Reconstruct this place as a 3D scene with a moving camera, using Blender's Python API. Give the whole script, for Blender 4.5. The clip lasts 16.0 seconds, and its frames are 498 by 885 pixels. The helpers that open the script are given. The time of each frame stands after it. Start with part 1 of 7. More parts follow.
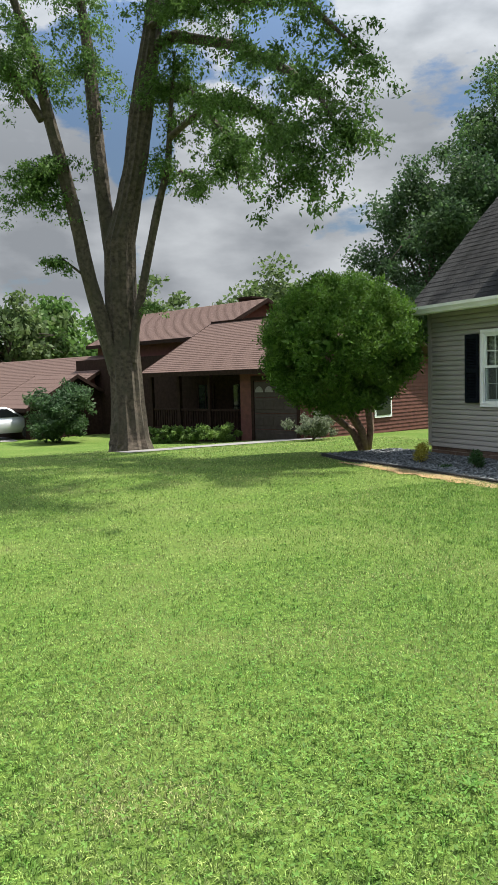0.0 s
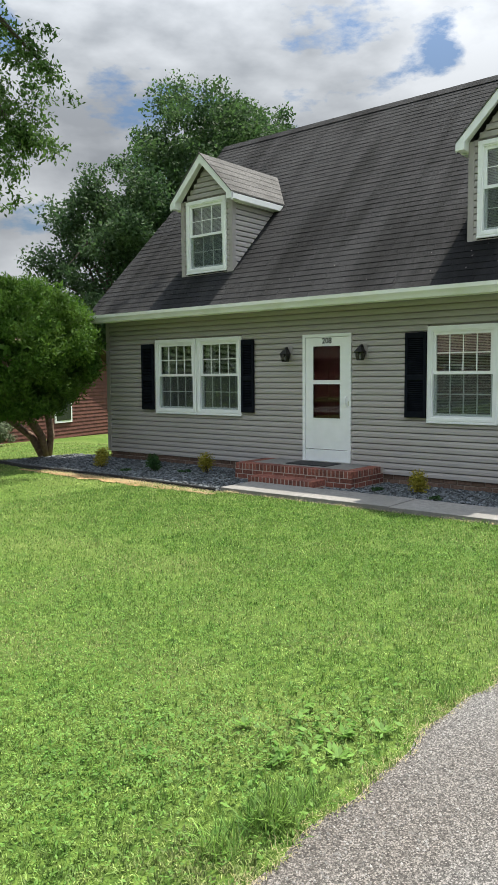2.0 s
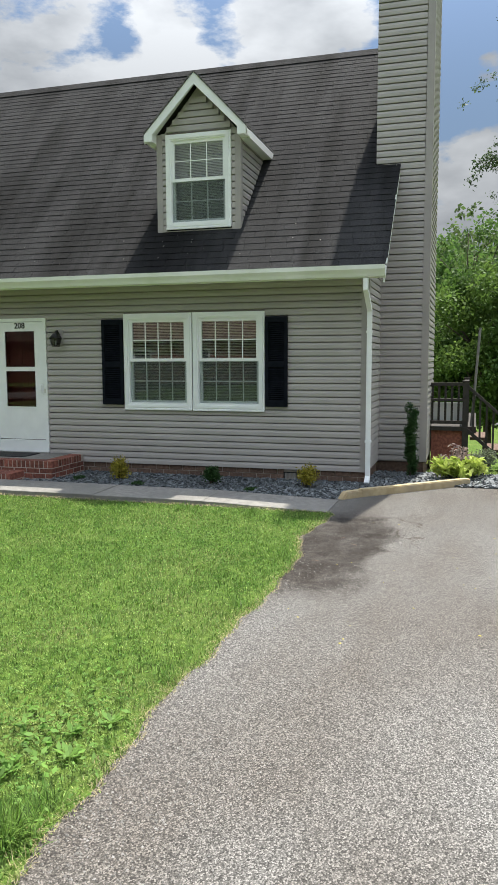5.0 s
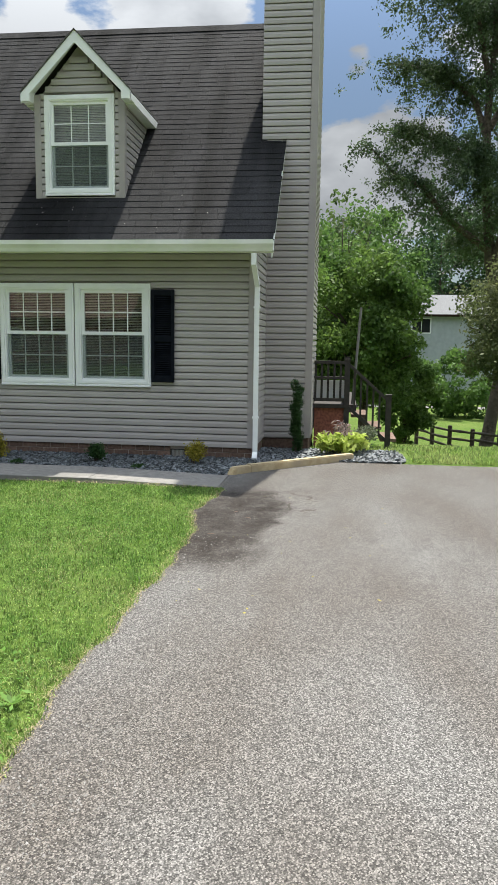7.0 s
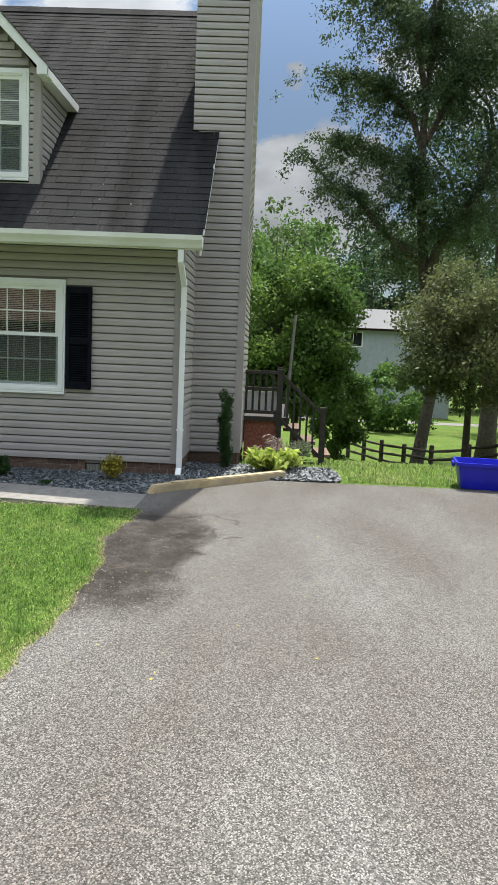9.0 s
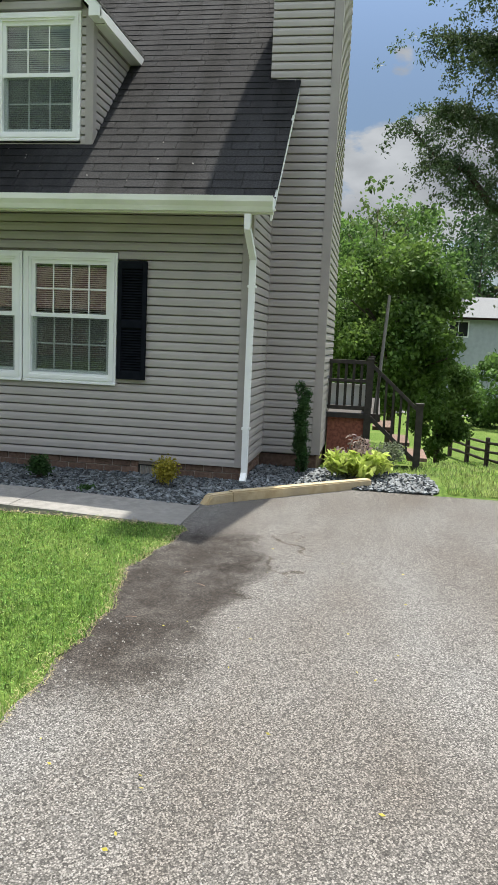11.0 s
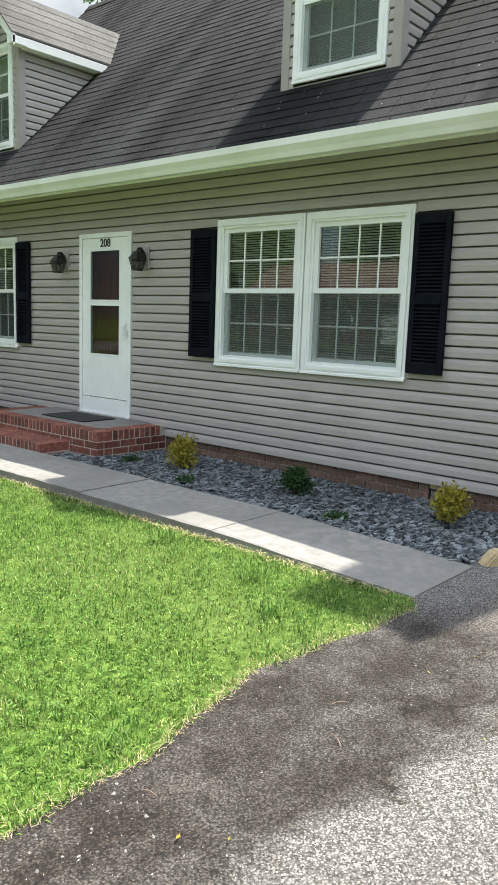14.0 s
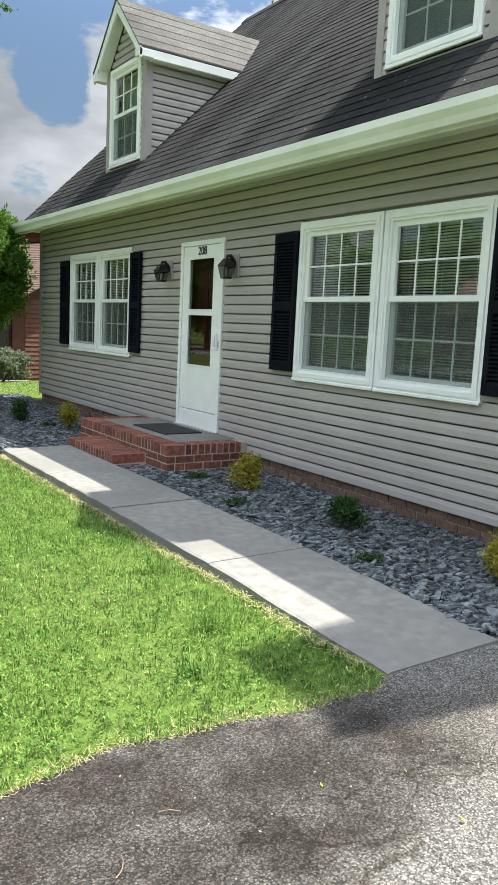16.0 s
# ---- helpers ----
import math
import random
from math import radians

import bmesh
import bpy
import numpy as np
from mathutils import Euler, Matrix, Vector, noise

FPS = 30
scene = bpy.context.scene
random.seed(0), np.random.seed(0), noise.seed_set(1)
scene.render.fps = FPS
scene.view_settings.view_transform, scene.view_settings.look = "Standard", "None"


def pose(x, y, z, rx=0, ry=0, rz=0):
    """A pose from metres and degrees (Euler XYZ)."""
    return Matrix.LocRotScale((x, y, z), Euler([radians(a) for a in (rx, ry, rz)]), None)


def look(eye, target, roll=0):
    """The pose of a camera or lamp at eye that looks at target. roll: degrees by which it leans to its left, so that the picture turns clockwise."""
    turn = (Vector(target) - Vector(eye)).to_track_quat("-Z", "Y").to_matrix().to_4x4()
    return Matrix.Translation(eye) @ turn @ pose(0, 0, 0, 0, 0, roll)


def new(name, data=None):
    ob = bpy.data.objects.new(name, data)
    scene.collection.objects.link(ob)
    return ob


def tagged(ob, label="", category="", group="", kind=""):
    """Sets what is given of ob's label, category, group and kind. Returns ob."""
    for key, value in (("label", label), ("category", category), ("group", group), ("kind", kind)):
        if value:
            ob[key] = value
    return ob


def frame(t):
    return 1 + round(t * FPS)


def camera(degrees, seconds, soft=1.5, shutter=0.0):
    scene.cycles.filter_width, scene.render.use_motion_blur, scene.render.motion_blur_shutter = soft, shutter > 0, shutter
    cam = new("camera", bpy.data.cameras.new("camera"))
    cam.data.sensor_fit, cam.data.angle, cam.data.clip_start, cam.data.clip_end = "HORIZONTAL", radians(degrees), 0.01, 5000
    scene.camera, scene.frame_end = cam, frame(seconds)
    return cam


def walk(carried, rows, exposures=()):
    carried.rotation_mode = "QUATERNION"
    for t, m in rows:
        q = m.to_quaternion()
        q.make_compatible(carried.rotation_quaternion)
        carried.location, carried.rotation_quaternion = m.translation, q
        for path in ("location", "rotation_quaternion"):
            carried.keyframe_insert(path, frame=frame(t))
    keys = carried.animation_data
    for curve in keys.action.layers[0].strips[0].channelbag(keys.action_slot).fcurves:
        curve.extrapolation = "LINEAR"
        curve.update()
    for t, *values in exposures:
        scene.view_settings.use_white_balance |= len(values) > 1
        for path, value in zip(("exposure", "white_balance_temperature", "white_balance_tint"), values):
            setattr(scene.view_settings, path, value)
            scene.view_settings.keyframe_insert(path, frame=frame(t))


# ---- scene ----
cam = camera(36.4, 16.0)
PATH = [
    (0, (0.457, 0.098, 1.655), (1.347, 1.881, 1.485), -1.6),
    (0.5, (0.285, -0.047, 1.684), (1.42, 1.59, 1.503), -0.6),
    (1, (0.303, -0.133, 1.674), (1.624, 1.358, 1.501), -0.4),
    (1.5, (0.269, -0.18, 1.689), (1.708, 1.198, 1.52), -0.6),
    (2, (0.285, -0.14, 1.702), (1.82, 1.13, 1.529), -0.4),
    (2.5, (0.253, -0.165, 1.728), (1.847, 1.029, 1.551), -0.5),
    (3, (0.272, -0.134, 1.72), (1.937, 0.959, 1.537), -0.7),
    (3.5, (0.269, -0.136, 1.706), (2.004, 0.841, 1.516), -0.7),
    (4, (0.253, -0.132, 1.704), (2.039, 0.749, 1.511), -0.6),
    (4.5, (0.236, -0.079, 1.737), (2.086, 0.653, 1.532), -0.7),
    (5, (0.216, -0.042, 1.748), (2.122, 0.523, 1.529), -0.2),
    (7.5, (0.356, 0.163, 1.629), (2.328, 0.373, 1.367), 1.4),
    (8, (0.599, 0.155, 1.642), (2.576, 0.329, 1.393), 2.2),
    (8.5, (0.86, 0.224, 1.608), (2.845, 0.301, 1.374), 1.1),
    (9, (1.162, 0.161, 1.602), (3.147, 0.223, 1.37), 2.4),
    (9.5, (1.494, 0.122, 1.6), (3.471, 0.301, 1.36), 2.8),
    (12, (3.534, -0.154, 1.52), (5.429, 0.393, 1.189), 1.3),
    (12.5, (3.975, -0.209, 1.539), (5.734, 0.695, 1.238), 0.9),
    (13, (4.373, -0.205, 1.492), (6.027, 0.879, 1.191), -0.3),
    (13.5, (4.737, -0.29, 1.479), (6.322, 0.886, 1.154), 0.5),
    (14, (5.081, -0.351, 1.445), (6.572, 0.945, 1.13), 2.0),
    (14.5, (5.427, -0.458, 1.43), (6.851, 0.91, 1.114), 1.7),
    (15, (5.772, -0.58, 1.416), (7.152, 0.819, 1.045), 3.1),
    (15.5, (6.098, -0.611, 1.438), (7.425, 0.849, 1.11), 3.1),
    (16, (6.364, -0.678, 1.454), (7.472, 0.96, 1.156), 2.8),
]
walk(cam, [(t, look(eye, target, roll)) for t, eye, target, roll in PATH], exposures=[(0, 0.80, 6600, 8), (5, 0.72, 6600, 8), (9.6, 0.68, 6600, 8), (12, 0.91, 6600, 8), (13, 1.08, 6600, 8), (16, 1.22, 6550, 7)])

# ---- world and sun ----
SUN_WAY = Vector((0.442, -0.065, 1.0)).normalized()
sun_data = bpy.data.lights.new("sun", "SUN")
sun_data.energy, sun_data.angle, sun_data.color = 5.0, radians(0.6), (1.0, 0.955, 0.88)
sun_ob = new("sun", sun_data)
sun_ob.matrix_world = look(SUN_WAY * 50, (0, 0, 0))

world = bpy.data.worlds.new("sky")
scene.world = world
world.use_nodes = True
wn, wl = world.node_tree.nodes, world.node_tree.links
wn.clear()
w_out, w_bg, w_sky = wn.new("ShaderNodeOutputWorld"), wn.new("ShaderNodeBackground"), wn.new("ShaderNodeTexSky")
w_sky.sky_type, w_sky.sun_disc = "NISHITA", False
w_sky.sun_elevation = math.asin(SUN_WAY.z)
w_sky.sun_rotation = math.atan2(SUN_WAY.x, SUN_WAY.y)
w_sky.dust_density, w_sky.ozone_density = 0.7, 2.0
w_tc, w_map, w_n1, w_n2 = wn.new("ShaderNodeTexCoord"), wn.new("ShaderNodeMapping"), wn.new("ShaderNodeTexNoise"), wn.new("ShaderNodeTexNoise")
w_map.inputs["Scale"].default_value = (1.0, 1.0, 2.3)
w_map.inputs["Location"].default_value = (0.35, 0.15, 0.1)
wl.new(w_tc.outputs["Generated"], w_map.inputs["Vector"])
wl.new(w_map.outputs["Vector"], w_n1.inputs["Vector"])
wl.new(w_map.outputs["Vector"], w_n2.inputs["Vector"])
w_n1.inputs["Scale"].default_value, w_n1.inputs["Detail"].default_value, w_n1.inputs["Roughness"].default_value = 4.2, 12, 0.6
w_n2.inputs["Scale"].default_value, w_n2.inputs["Detail"].default_value = 4.5, 6
w_r1, w_r2, w_mix = wn.new("ShaderNodeValToRGB"), wn.new("ShaderNodeValToRGB"), wn.new("ShaderNodeMix")
w_r1.color_ramp.elements[0].position, w_r1.color_ramp.elements[1].position = 0.44, 0.505
w_r2.color_ramp.elements[0].position, w_r2.color_ramp.elements[1].position = 0.4, 0.62
w_r2.color_ramp.elements[0].color, w_r2.color_ramp.elements[1].color = (2.25, 2.42, 2.7, 1), (4.45, 4.65, 5.0, 1)
# openings in the cloud (below zero) and banks of it (above): direction, half width in degrees, amount
CLOUDS = [((0.845, 0.378, 0.395), 3.5, -0.12), ((0.868, 0.296, 0.415), 4, -0.12), ((0.85, 0.34, 0.35), 4, 0.12), ((0.9, 0.2, 0.37), 6, 0.14), ((0.954, 0.028, 0.298), 5, -0.1), ((0.93, -0.03, 0.37), 9, -0.13), ((0.289, 0.898, 0.345), 7, -0.22), ((0.32, 0.91, 0.263), 3.5, -0.2),
          ((0.47, 0.807, 0.37), 5, -0.2), ((0.451, 0.872, 0.192), 3, -0.1), ((0.944, -0.005, 0.33), 1.6, 0.25), ((0.973, -0.025, 0.22), 7, 0.15), ((0.275, 0.933, 0.22), 9, 0.1), ((0.6, 0.72, 0.36), 16, 0.1), ((0.15, 0.95, 0.25), 11, 0.12), ((0.42, 0.88, 0.3), 9, 0.08), ((0.45, 0.88, 0.12), 9, 0.1)]
w_cover = w_n1.outputs["Fac"]
for way, wide, amount in CLOUDS:
    w_dot, w_bell, w_sum = wn.new("ShaderNodeVectorMath"), wn.new("ShaderNodeMapRange"), wn.new("ShaderNodeMath")
    w_dot.operation, w_bell.interpolation_type = "DOT_PRODUCT", "SMOOTHSTEP"
    w_dot.inputs[1].default_value = Vector(way).normalized()
    w_bell.inputs["From Min"].default_value, w_bell.inputs["From Max"].default_value = math.cos(radians(wide)), 1.0
    w_bell.inputs["To Max"].default_value = amount
    wl.new(w_tc.outputs["Generated"], w_dot.inputs[0])
    wl.new(w_dot.outputs["Value"], w_bell.inputs["Value"])
    wl.new(w_cover, w_sum.inputs[0])
    wl.new(w_bell.outputs["Result"], w_sum.inputs[1])
    w_cover = w_sum.outputs["Value"]
w_blue = wn.new("ShaderNodeVectorMath")
w_blue.operation = "SCALE"
w_blue.inputs["Scale"].default_value = 0.58
wl.new(w_sky.outputs["Color"], w_blue.inputs[0])
w_mix.data_type = "RGBA"
wl.new(w_cover, w_r1.inputs["Fac"])
wl.new(w_n2.outputs["Fac"], w_r2.inputs["Fac"])
wl.new(w_r1.outputs["Color"], w_mix.inputs["Factor"])
wl.new(w_blue.outputs["Vector"], w_mix.inputs["A"])
wl.new(w_r2.outputs["Color"], w_mix.inputs["B"])
# clouds are brighter overhead and towards the sun
w_sep, w_lift, w_mul = wn.new("ShaderNodeSeparateXYZ"), wn.new("ShaderNodeMapRange"), wn.new("ShaderNodeVectorMath")
wl.new(w_tc.outputs["Generated"], w_sep.inputs["Vector"])
wl.new(w_sep.outputs["Z"], w_lift.inputs["Value"])
w_lift.inputs["From Min"].default_value = 0.15
w_lift.inputs["To Min"].default_value, w_lift.inputs["To Max"].default_value = 0.8, 4.5
w_lift.interpolation_type = "SMOOTHERSTEP"
w_mul.operation = "SCALE"
wl.new(w_mix.outputs["Result"], w_mul.inputs[0])
w_side, w_both = wn.new("ShaderNodeMapRange"), wn.new("ShaderNodeMath")
w_side.inputs["From Min"].default_value, w_side.inputs["From Max"].default_value = -1.0, 1.0
w_side.inputs["To Min"].default_value, w_side.inputs["To Max"].default_value = 0.96, 1.08
w_both.operation = "MULTIPLY"
wl.new(w_sep.outputs["X"], w_side.inputs["Value"])
wl.new(w_side.outputs["Result"], w_both.inputs[0])
wl.new(w_lift.outputs["Result"], w_both.inputs[1])
wl.new(w_both.outputs["Value"], w_mul.inputs["Scale"])
wl.new(w_mul.outputs["Vector"], w_bg.inputs["Color"])
w_bg.inputs["Strength"].default_value = 0.09
wl.new(w_bg.outputs["Background"], w_out.inputs["Surface"])

# ---- materials ----


def material(name, c1, c2, scale=8.0, rough=0.7, bump=0.0, bump_scale=60.0, metal=0.0, c3=None, big=0.6, island=0.0, object_random=0.0, detail=4, spec=0.5, lo=0.35, hi=0.65, streak=0.0):
    """Two colours by a noise in metres, a third by a larger one, a fine relief, and variation by piece."""
    m = bpy.data.materials.new(name)
    m.use_nodes = True
    n, l = m.node_tree.nodes, m.node_tree.links
    b = n["Principled BSDF"]
    b.inputs["Roughness"].default_value, b.inputs["Metallic"].default_value = rough, metal
    b.inputs["Specular IOR Level"].default_value = spec
    geo = n.new("ShaderNodeNewGeometry")
    tex = n.new("ShaderNodeTexNoise")
    tex.inputs["Scale"].default_value, tex.inputs["Detail"].default_value = scale, detail
    l.new(geo.outputs["Position"], tex.inputs["Vector"])
    ramp = n.new("ShaderNodeValToRGB")
    ramp.color_ramp.elements[0].color, ramp.color_ramp.elements[1].color = (*c1, 1), (*c2, 1)
    ramp.color_ramp.elements[0].position, ramp.color_ramp.elements[1].position = lo, hi
    l.new(tex.outputs["Fac"], ramp.inputs["Fac"])
    out = ramp.outputs["Color"]
    if c3:
        tex3, ramp3, mix = n.new("ShaderNodeTexNoise"), n.new("ShaderNodeValToRGB"), n.new("ShaderNodeMix")
        tex3.inputs["Scale"].default_value, tex3.inputs["Detail"].default_value = big, 5
        l.new(geo.outputs["Position"], tex3.inputs["Vector"])
        ramp3.color_ramp.elements[0].position, ramp3.color_ramp.elements[1].position = 0.45, 0.7
        l.new(tex3.outputs["Fac"], ramp3.inputs["Fac"])
        mix.data_type = "RGBA"
        l.new(ramp3.outputs["Color"], mix.inputs["Factor"])
        l.new(out, mix.inputs["A"])
        mix.inputs["B"].default_value = (*c3, 1)
        out = mix.outputs["Result"]
    if streak:
        mp, ts, rs, ms = n.new("ShaderNodeMapping"), n.new("ShaderNodeTexNoise"), n.new("ShaderNodeValToRGB"), n.new("ShaderNodeMix")
        mp.inputs["Scale"].default_value = (0.22, 1.9, 0.22)
        ts.inputs["Scale"].default_value, ts.inputs["Detail"].default_value = 1.0, 6
        l.new(geo.outputs["Position"], mp.inputs["Vector"])
        l.new(mp.outputs["Vector"], ts.inputs["Vector"])
        l.new(ts.outputs["Fac"], rs.inputs["Fac"])
        rs.color_ramp.elements[0].position, rs.color_ramp.elements[1].position = 0.36, 0.56
        k = 1 - streak
        rs.color_ramp.elements[0].color = (k, k, k, 1)
        ms.data_type, ms.blend_type = "RGBA", "MULTIPLY"
        ms.inputs["Factor"].default_value = 1
        l.new(out, ms.inputs["A"])
        l.new(rs.outputs["Color"], ms.inputs["B"])
        out = ms.outputs["Result"]
    if island or object_random:
        hsv, rng = n.new("ShaderNodeHueSaturation"), n.new("ShaderNodeMapRange")
        amount = island or object_random
        rng.inputs["To Min"].default_value, rng.inputs["To Max"].default_value = 1 - amount, 1 + amount
        if island:
            l.new(geo.outputs["Random Per Island"], rng.inputs["Value"])
        else:
            info = n.new("ShaderNodeObjectInfo")
            l.new(info.outputs["Random"], rng.inputs["Value"])
        l.new(rng.outputs["Result"], hsv.inputs["Value"])
        l.new(out, hsv.inputs["Color"])
        out = hsv.outputs["Color"]
    l.new(out, b.inputs["Base Color"])
    if bump:
        bt, bm_node = n.new("ShaderNodeTexNoise"), n.new("ShaderNodeBump")
        bt.inputs["Scale"].default_value, bt.inputs["Detail"].default_value = bump_scale, 5
        l.new(geo.outputs["Position"], bt.inputs["Vector"])
        bm_node.inputs["Strength"].default_value, bm_node.inputs["Distance"].default_value = bump, 0.02
        l.new(bt.outputs["Fac"], bm_node.inputs["Height"])
        l.new(bm_node.outputs["Normal"], b.inputs["Normal"])
    return m


def leaf_material(name, c1, c2, scale=1.5, island=0.35, through_light=0.45, rough=0.65, c3=None, big=0.6, lo=0.35, hi=0.65):
    m = material(name, c1, c2, scale=scale, rough=rough, island=island, spec=0.35, c3=c3, big=big, lo=lo, hi=hi)
    n, l = m.node_tree.nodes, m.node_tree.links
    b = n["Principled BSDF"]
    tr, mix = n.new("ShaderNodeBsdfTranslucent"), n.new("ShaderNodeMixShader")
    source = b.inputs["Base Color"].links[0].from_socket
    l.new(source, tr.inputs["Color"])
    mix.inputs["Fac"].default_value = through_light
    l.new(b.outputs["BSDF"], mix.inputs[1])
    l.new(tr.outputs["BSDF"], mix.inputs[2])
    l.new(mix.outputs["Shader"], n["Material Output"].inputs["Surface"])
    return m


def glass_material(name, tint=(0.9, 0.93, 0.92), ior=1.5):
    m = bpy.data.materials.new(name)
    m.use_nodes = True
    n, l = m.node_tree.nodes, m.node_tree.links
    n.remove(n["Principled BSDF"])
    fr, tr, gl, mix = n.new("ShaderNodeLayerWeight"), n.new("ShaderNodeBsdfTransparent"), n.new("ShaderNodeBsdfGlossy"), n.new("ShaderNodeMixShader")
    r0 = ((ior - 1) / (ior + 1)) ** 2
    fr.inputs["Blend"].default_value = 0.5
    power, rng = n.new("ShaderNodeMath"), n.new("ShaderNodeMapRange")
    power.operation = "POWER"
    power.inputs[1].default_value = 5.0
    rng.inputs["To Min"].default_value = r0
    l.new(fr.outputs["Facing"], power.inputs[0])
    l.new(power.outputs["Value"], rng.inputs["Value"])
    tr.inputs["Color"].default_value = (*tint, 1)
    gl.inputs["Roughness"].default_value = 0.01
    l.new(rng.outputs["Result"], mix.inputs["Fac"])
    l.new(tr.outputs["BSDF"], mix.inputs[1])
    l.new(gl.outputs["BSDF"], mix.inputs[2])
    l.new(mix.outputs["Shader"], n["Material Output"].inputs["Surface"])
    return m


M_SIDING = material("vinyl_siding", (0.385, 0.36, 0.337), (0.425, 0.398, 0.374), scale=2.5, rough=0.5, c3=(0.385, 0.356, 0.334), big=0.9, object_random=0.03, bump=0.03, bump_scale=25)
M_TRIM_GREY = material("grey_corner_trim", (0.34, 0.312, 0.295), (0.38, 0.35, 0.332), scale=4, rough=0.5)
M_WHITE = material("white_vinyl", (0.86, 0.88, 0.87), (0.91, 0.93, 0.92), scale=5, rough=0.4)
M_GUTTER = material("gutter_enamel", (0.78, 0.80, 0.74), (0.85, 0.86, 0.82), scale=1.5, rough=0.35, c3=(0.70, 0.73, 0.63), big=2.0)
M_SHUTTER = material("black_shutter", (0.008, 0.010, 0.014), (0.013, 0.015, 0.02), scale=10, rough=0.9, spec=0.03)
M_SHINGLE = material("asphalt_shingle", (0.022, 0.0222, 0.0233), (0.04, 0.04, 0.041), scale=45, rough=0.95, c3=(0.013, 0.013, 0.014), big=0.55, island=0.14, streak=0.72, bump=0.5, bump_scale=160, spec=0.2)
# paler shingle for the dormer slopes
M_SHINGLE_LIGHT = material("pale_shingle", (0.098, 0.095, 0.09), (0.145, 0.14, 0.133), scale=30, rough=0.95, c3=(0.075, 0.072, 0.067), big=1.5, island=0.15, bump=0.5, bump_scale=160, spec=0.2)
M_BRICK = material("red_brick", (0.14, 0.046, 0.032), (0.26, 0.092, 0.062), scale=25, rough=0.85, object_random=0.35, bump=0.4, bump_scale=120)
M_BRICK_BASE = material("foundation_brick", (0.125, 0.078, 0.057), (0.205, 0.132, 0.098), scale=25, rough=0.9, object_random=0.22, bump=0.4, bump_scale=120)
M_MORTAR = material("mortar", (0.38, 0.33, 0.28), (0.48, 0.42, 0.36), scale=40, rough=0.95, bump=0.3)
M_CONCRETE = material("concrete", (0.178, 0.171, 0.158), (0.238, 0.228, 0.211), scale=14, rough=0.9, c3=(0.165, 0.159, 0.147), big=1.1, bump=0.25, bump_scale=150)
# room surfaces near black: the gloom behind the windows is in their colour
M_DARK = material("unlit_interior", (0.02, 0.02, 0.02), (0.03, 0.03, 0.03), scale=3, rough=0.9)
M_INSIDE = material("unlit_plaster", (0.08, 0.076, 0.07), (0.11, 0.105, 0.1), scale=3, rough=0.9)
M_RED_DOOR = material("red_front_door", (0.055, 0.006, 0.006), (0.075, 0.008, 0.008), scale=6, rough=0.4)
M_BLIND = material("blind_slat", (0.78, 0.78, 0.74), (0.85, 0.85, 0.81), scale=6, rough=0.5)
M_CURTAIN = material("curtain", (0.35, 0.35, 0.33), (0.45, 0.45, 0.42), scale=9, rough=0.9)
M_GLASS = glass_material("window_glass", ior=1.9)
M_DOOR_GLASS = glass_material("storm_door_glass", (0.75, 0.75, 0.74), 1.38)
M_SMOKED = glass_material("lantern_glass", (0.4, 0.4, 0.39), 1.25)
M_SCREEN = glass_material("insect_screen")
scr = M_SCREEN.node_tree
for nd in list(scr.nodes):
    if nd.type in ("LAYER_WEIGHT", "BSDF_GLOSSY", "MATH", "MAP_RANGE"):
        scr.nodes.remove(nd)
for nd in scr.nodes:
    if nd.type == "MIX_SHADER":
        nd.inputs["Fac"].default_value = 0.24
        veil = scr.nodes.new("ShaderNodeBsdfDiffuse")
        veil.inputs["Color"].default_value = (0.12, 0.135, 0.12, 1)
        scr.links.new(veil.outputs["BSDF"], nd.inputs[2])
M_METAL_DARK = material("bronze_lantern", (0.012, 0.011, 0.010), (0.022, 0.02, 0.018), scale=30, rough=0.45, metal=0.2)
M_METAL = material("bright_metal", (0.6, 0.6, 0.58), (0.7, 0.7, 0.68), scale=20, rough=0.3, metal=0.9)
M_BLACK = material("black_rubber", (0.012, 0.012, 0.012), (0.03, 0.03, 0.03), scale=50, rough=0.9, bump=0.4)
M_TIMBER = material("landscape_timber", (0.40, 0.31, 0.17), (0.52, 0.42, 0.25), scale=12, rough=0.85, c3=(0.36, 0.30, 0.20), big=3, bump=0.3, bump_scale=50)
M_DECK = material("dark_deck_stain", (0.022, 0.018, 0.016), (0.04, 0.033, 0.028), scale=15, rough=0.75, bump=0.2)
M_FENCE = material("weathered_fence", (0.035, 0.026, 0.02), (0.075, 0.055, 0.04), scale=15, rough=0.9, bump=0.4)
M_SLATE = material("slate_chips", (0.065, 0.076, 0.083), (0.145, 0.16, 0.168), scale=30, rough=0.7, island=0.7, bump=0.2)
M_SOIL = material("dark_soil", (0.03, 0.026, 0.022), (0.06, 0.05, 0.04), scale=30, rough=1.0, bump=0.6)
M_STRAW = material("dry_straw", (0.30, 0.25, 0.12), (0.42, 0.36, 0.20), scale=25, rough=0.95, island=0.2)
M_BARK = material("bark", (0.042, 0.032, 0.023), (0.115, 0.092, 0.068), scale=9, rough=0.95, c3=(0.062, 0.054, 0.038), big=1.5, bump=1.0, bump_scale=18)
M_BARK_RED = material("reddish_bark", (0.16, 0.10, 0.07), (0.28, 0.19, 0.14), scale=14, rough=0.9, bump=0.6, bump_scale=30)
M_BIN = material("blue_plastic", (0.008, 0.012, 0.42), (0.012, 0.018, 0.5), scale=4, rough=0.35)
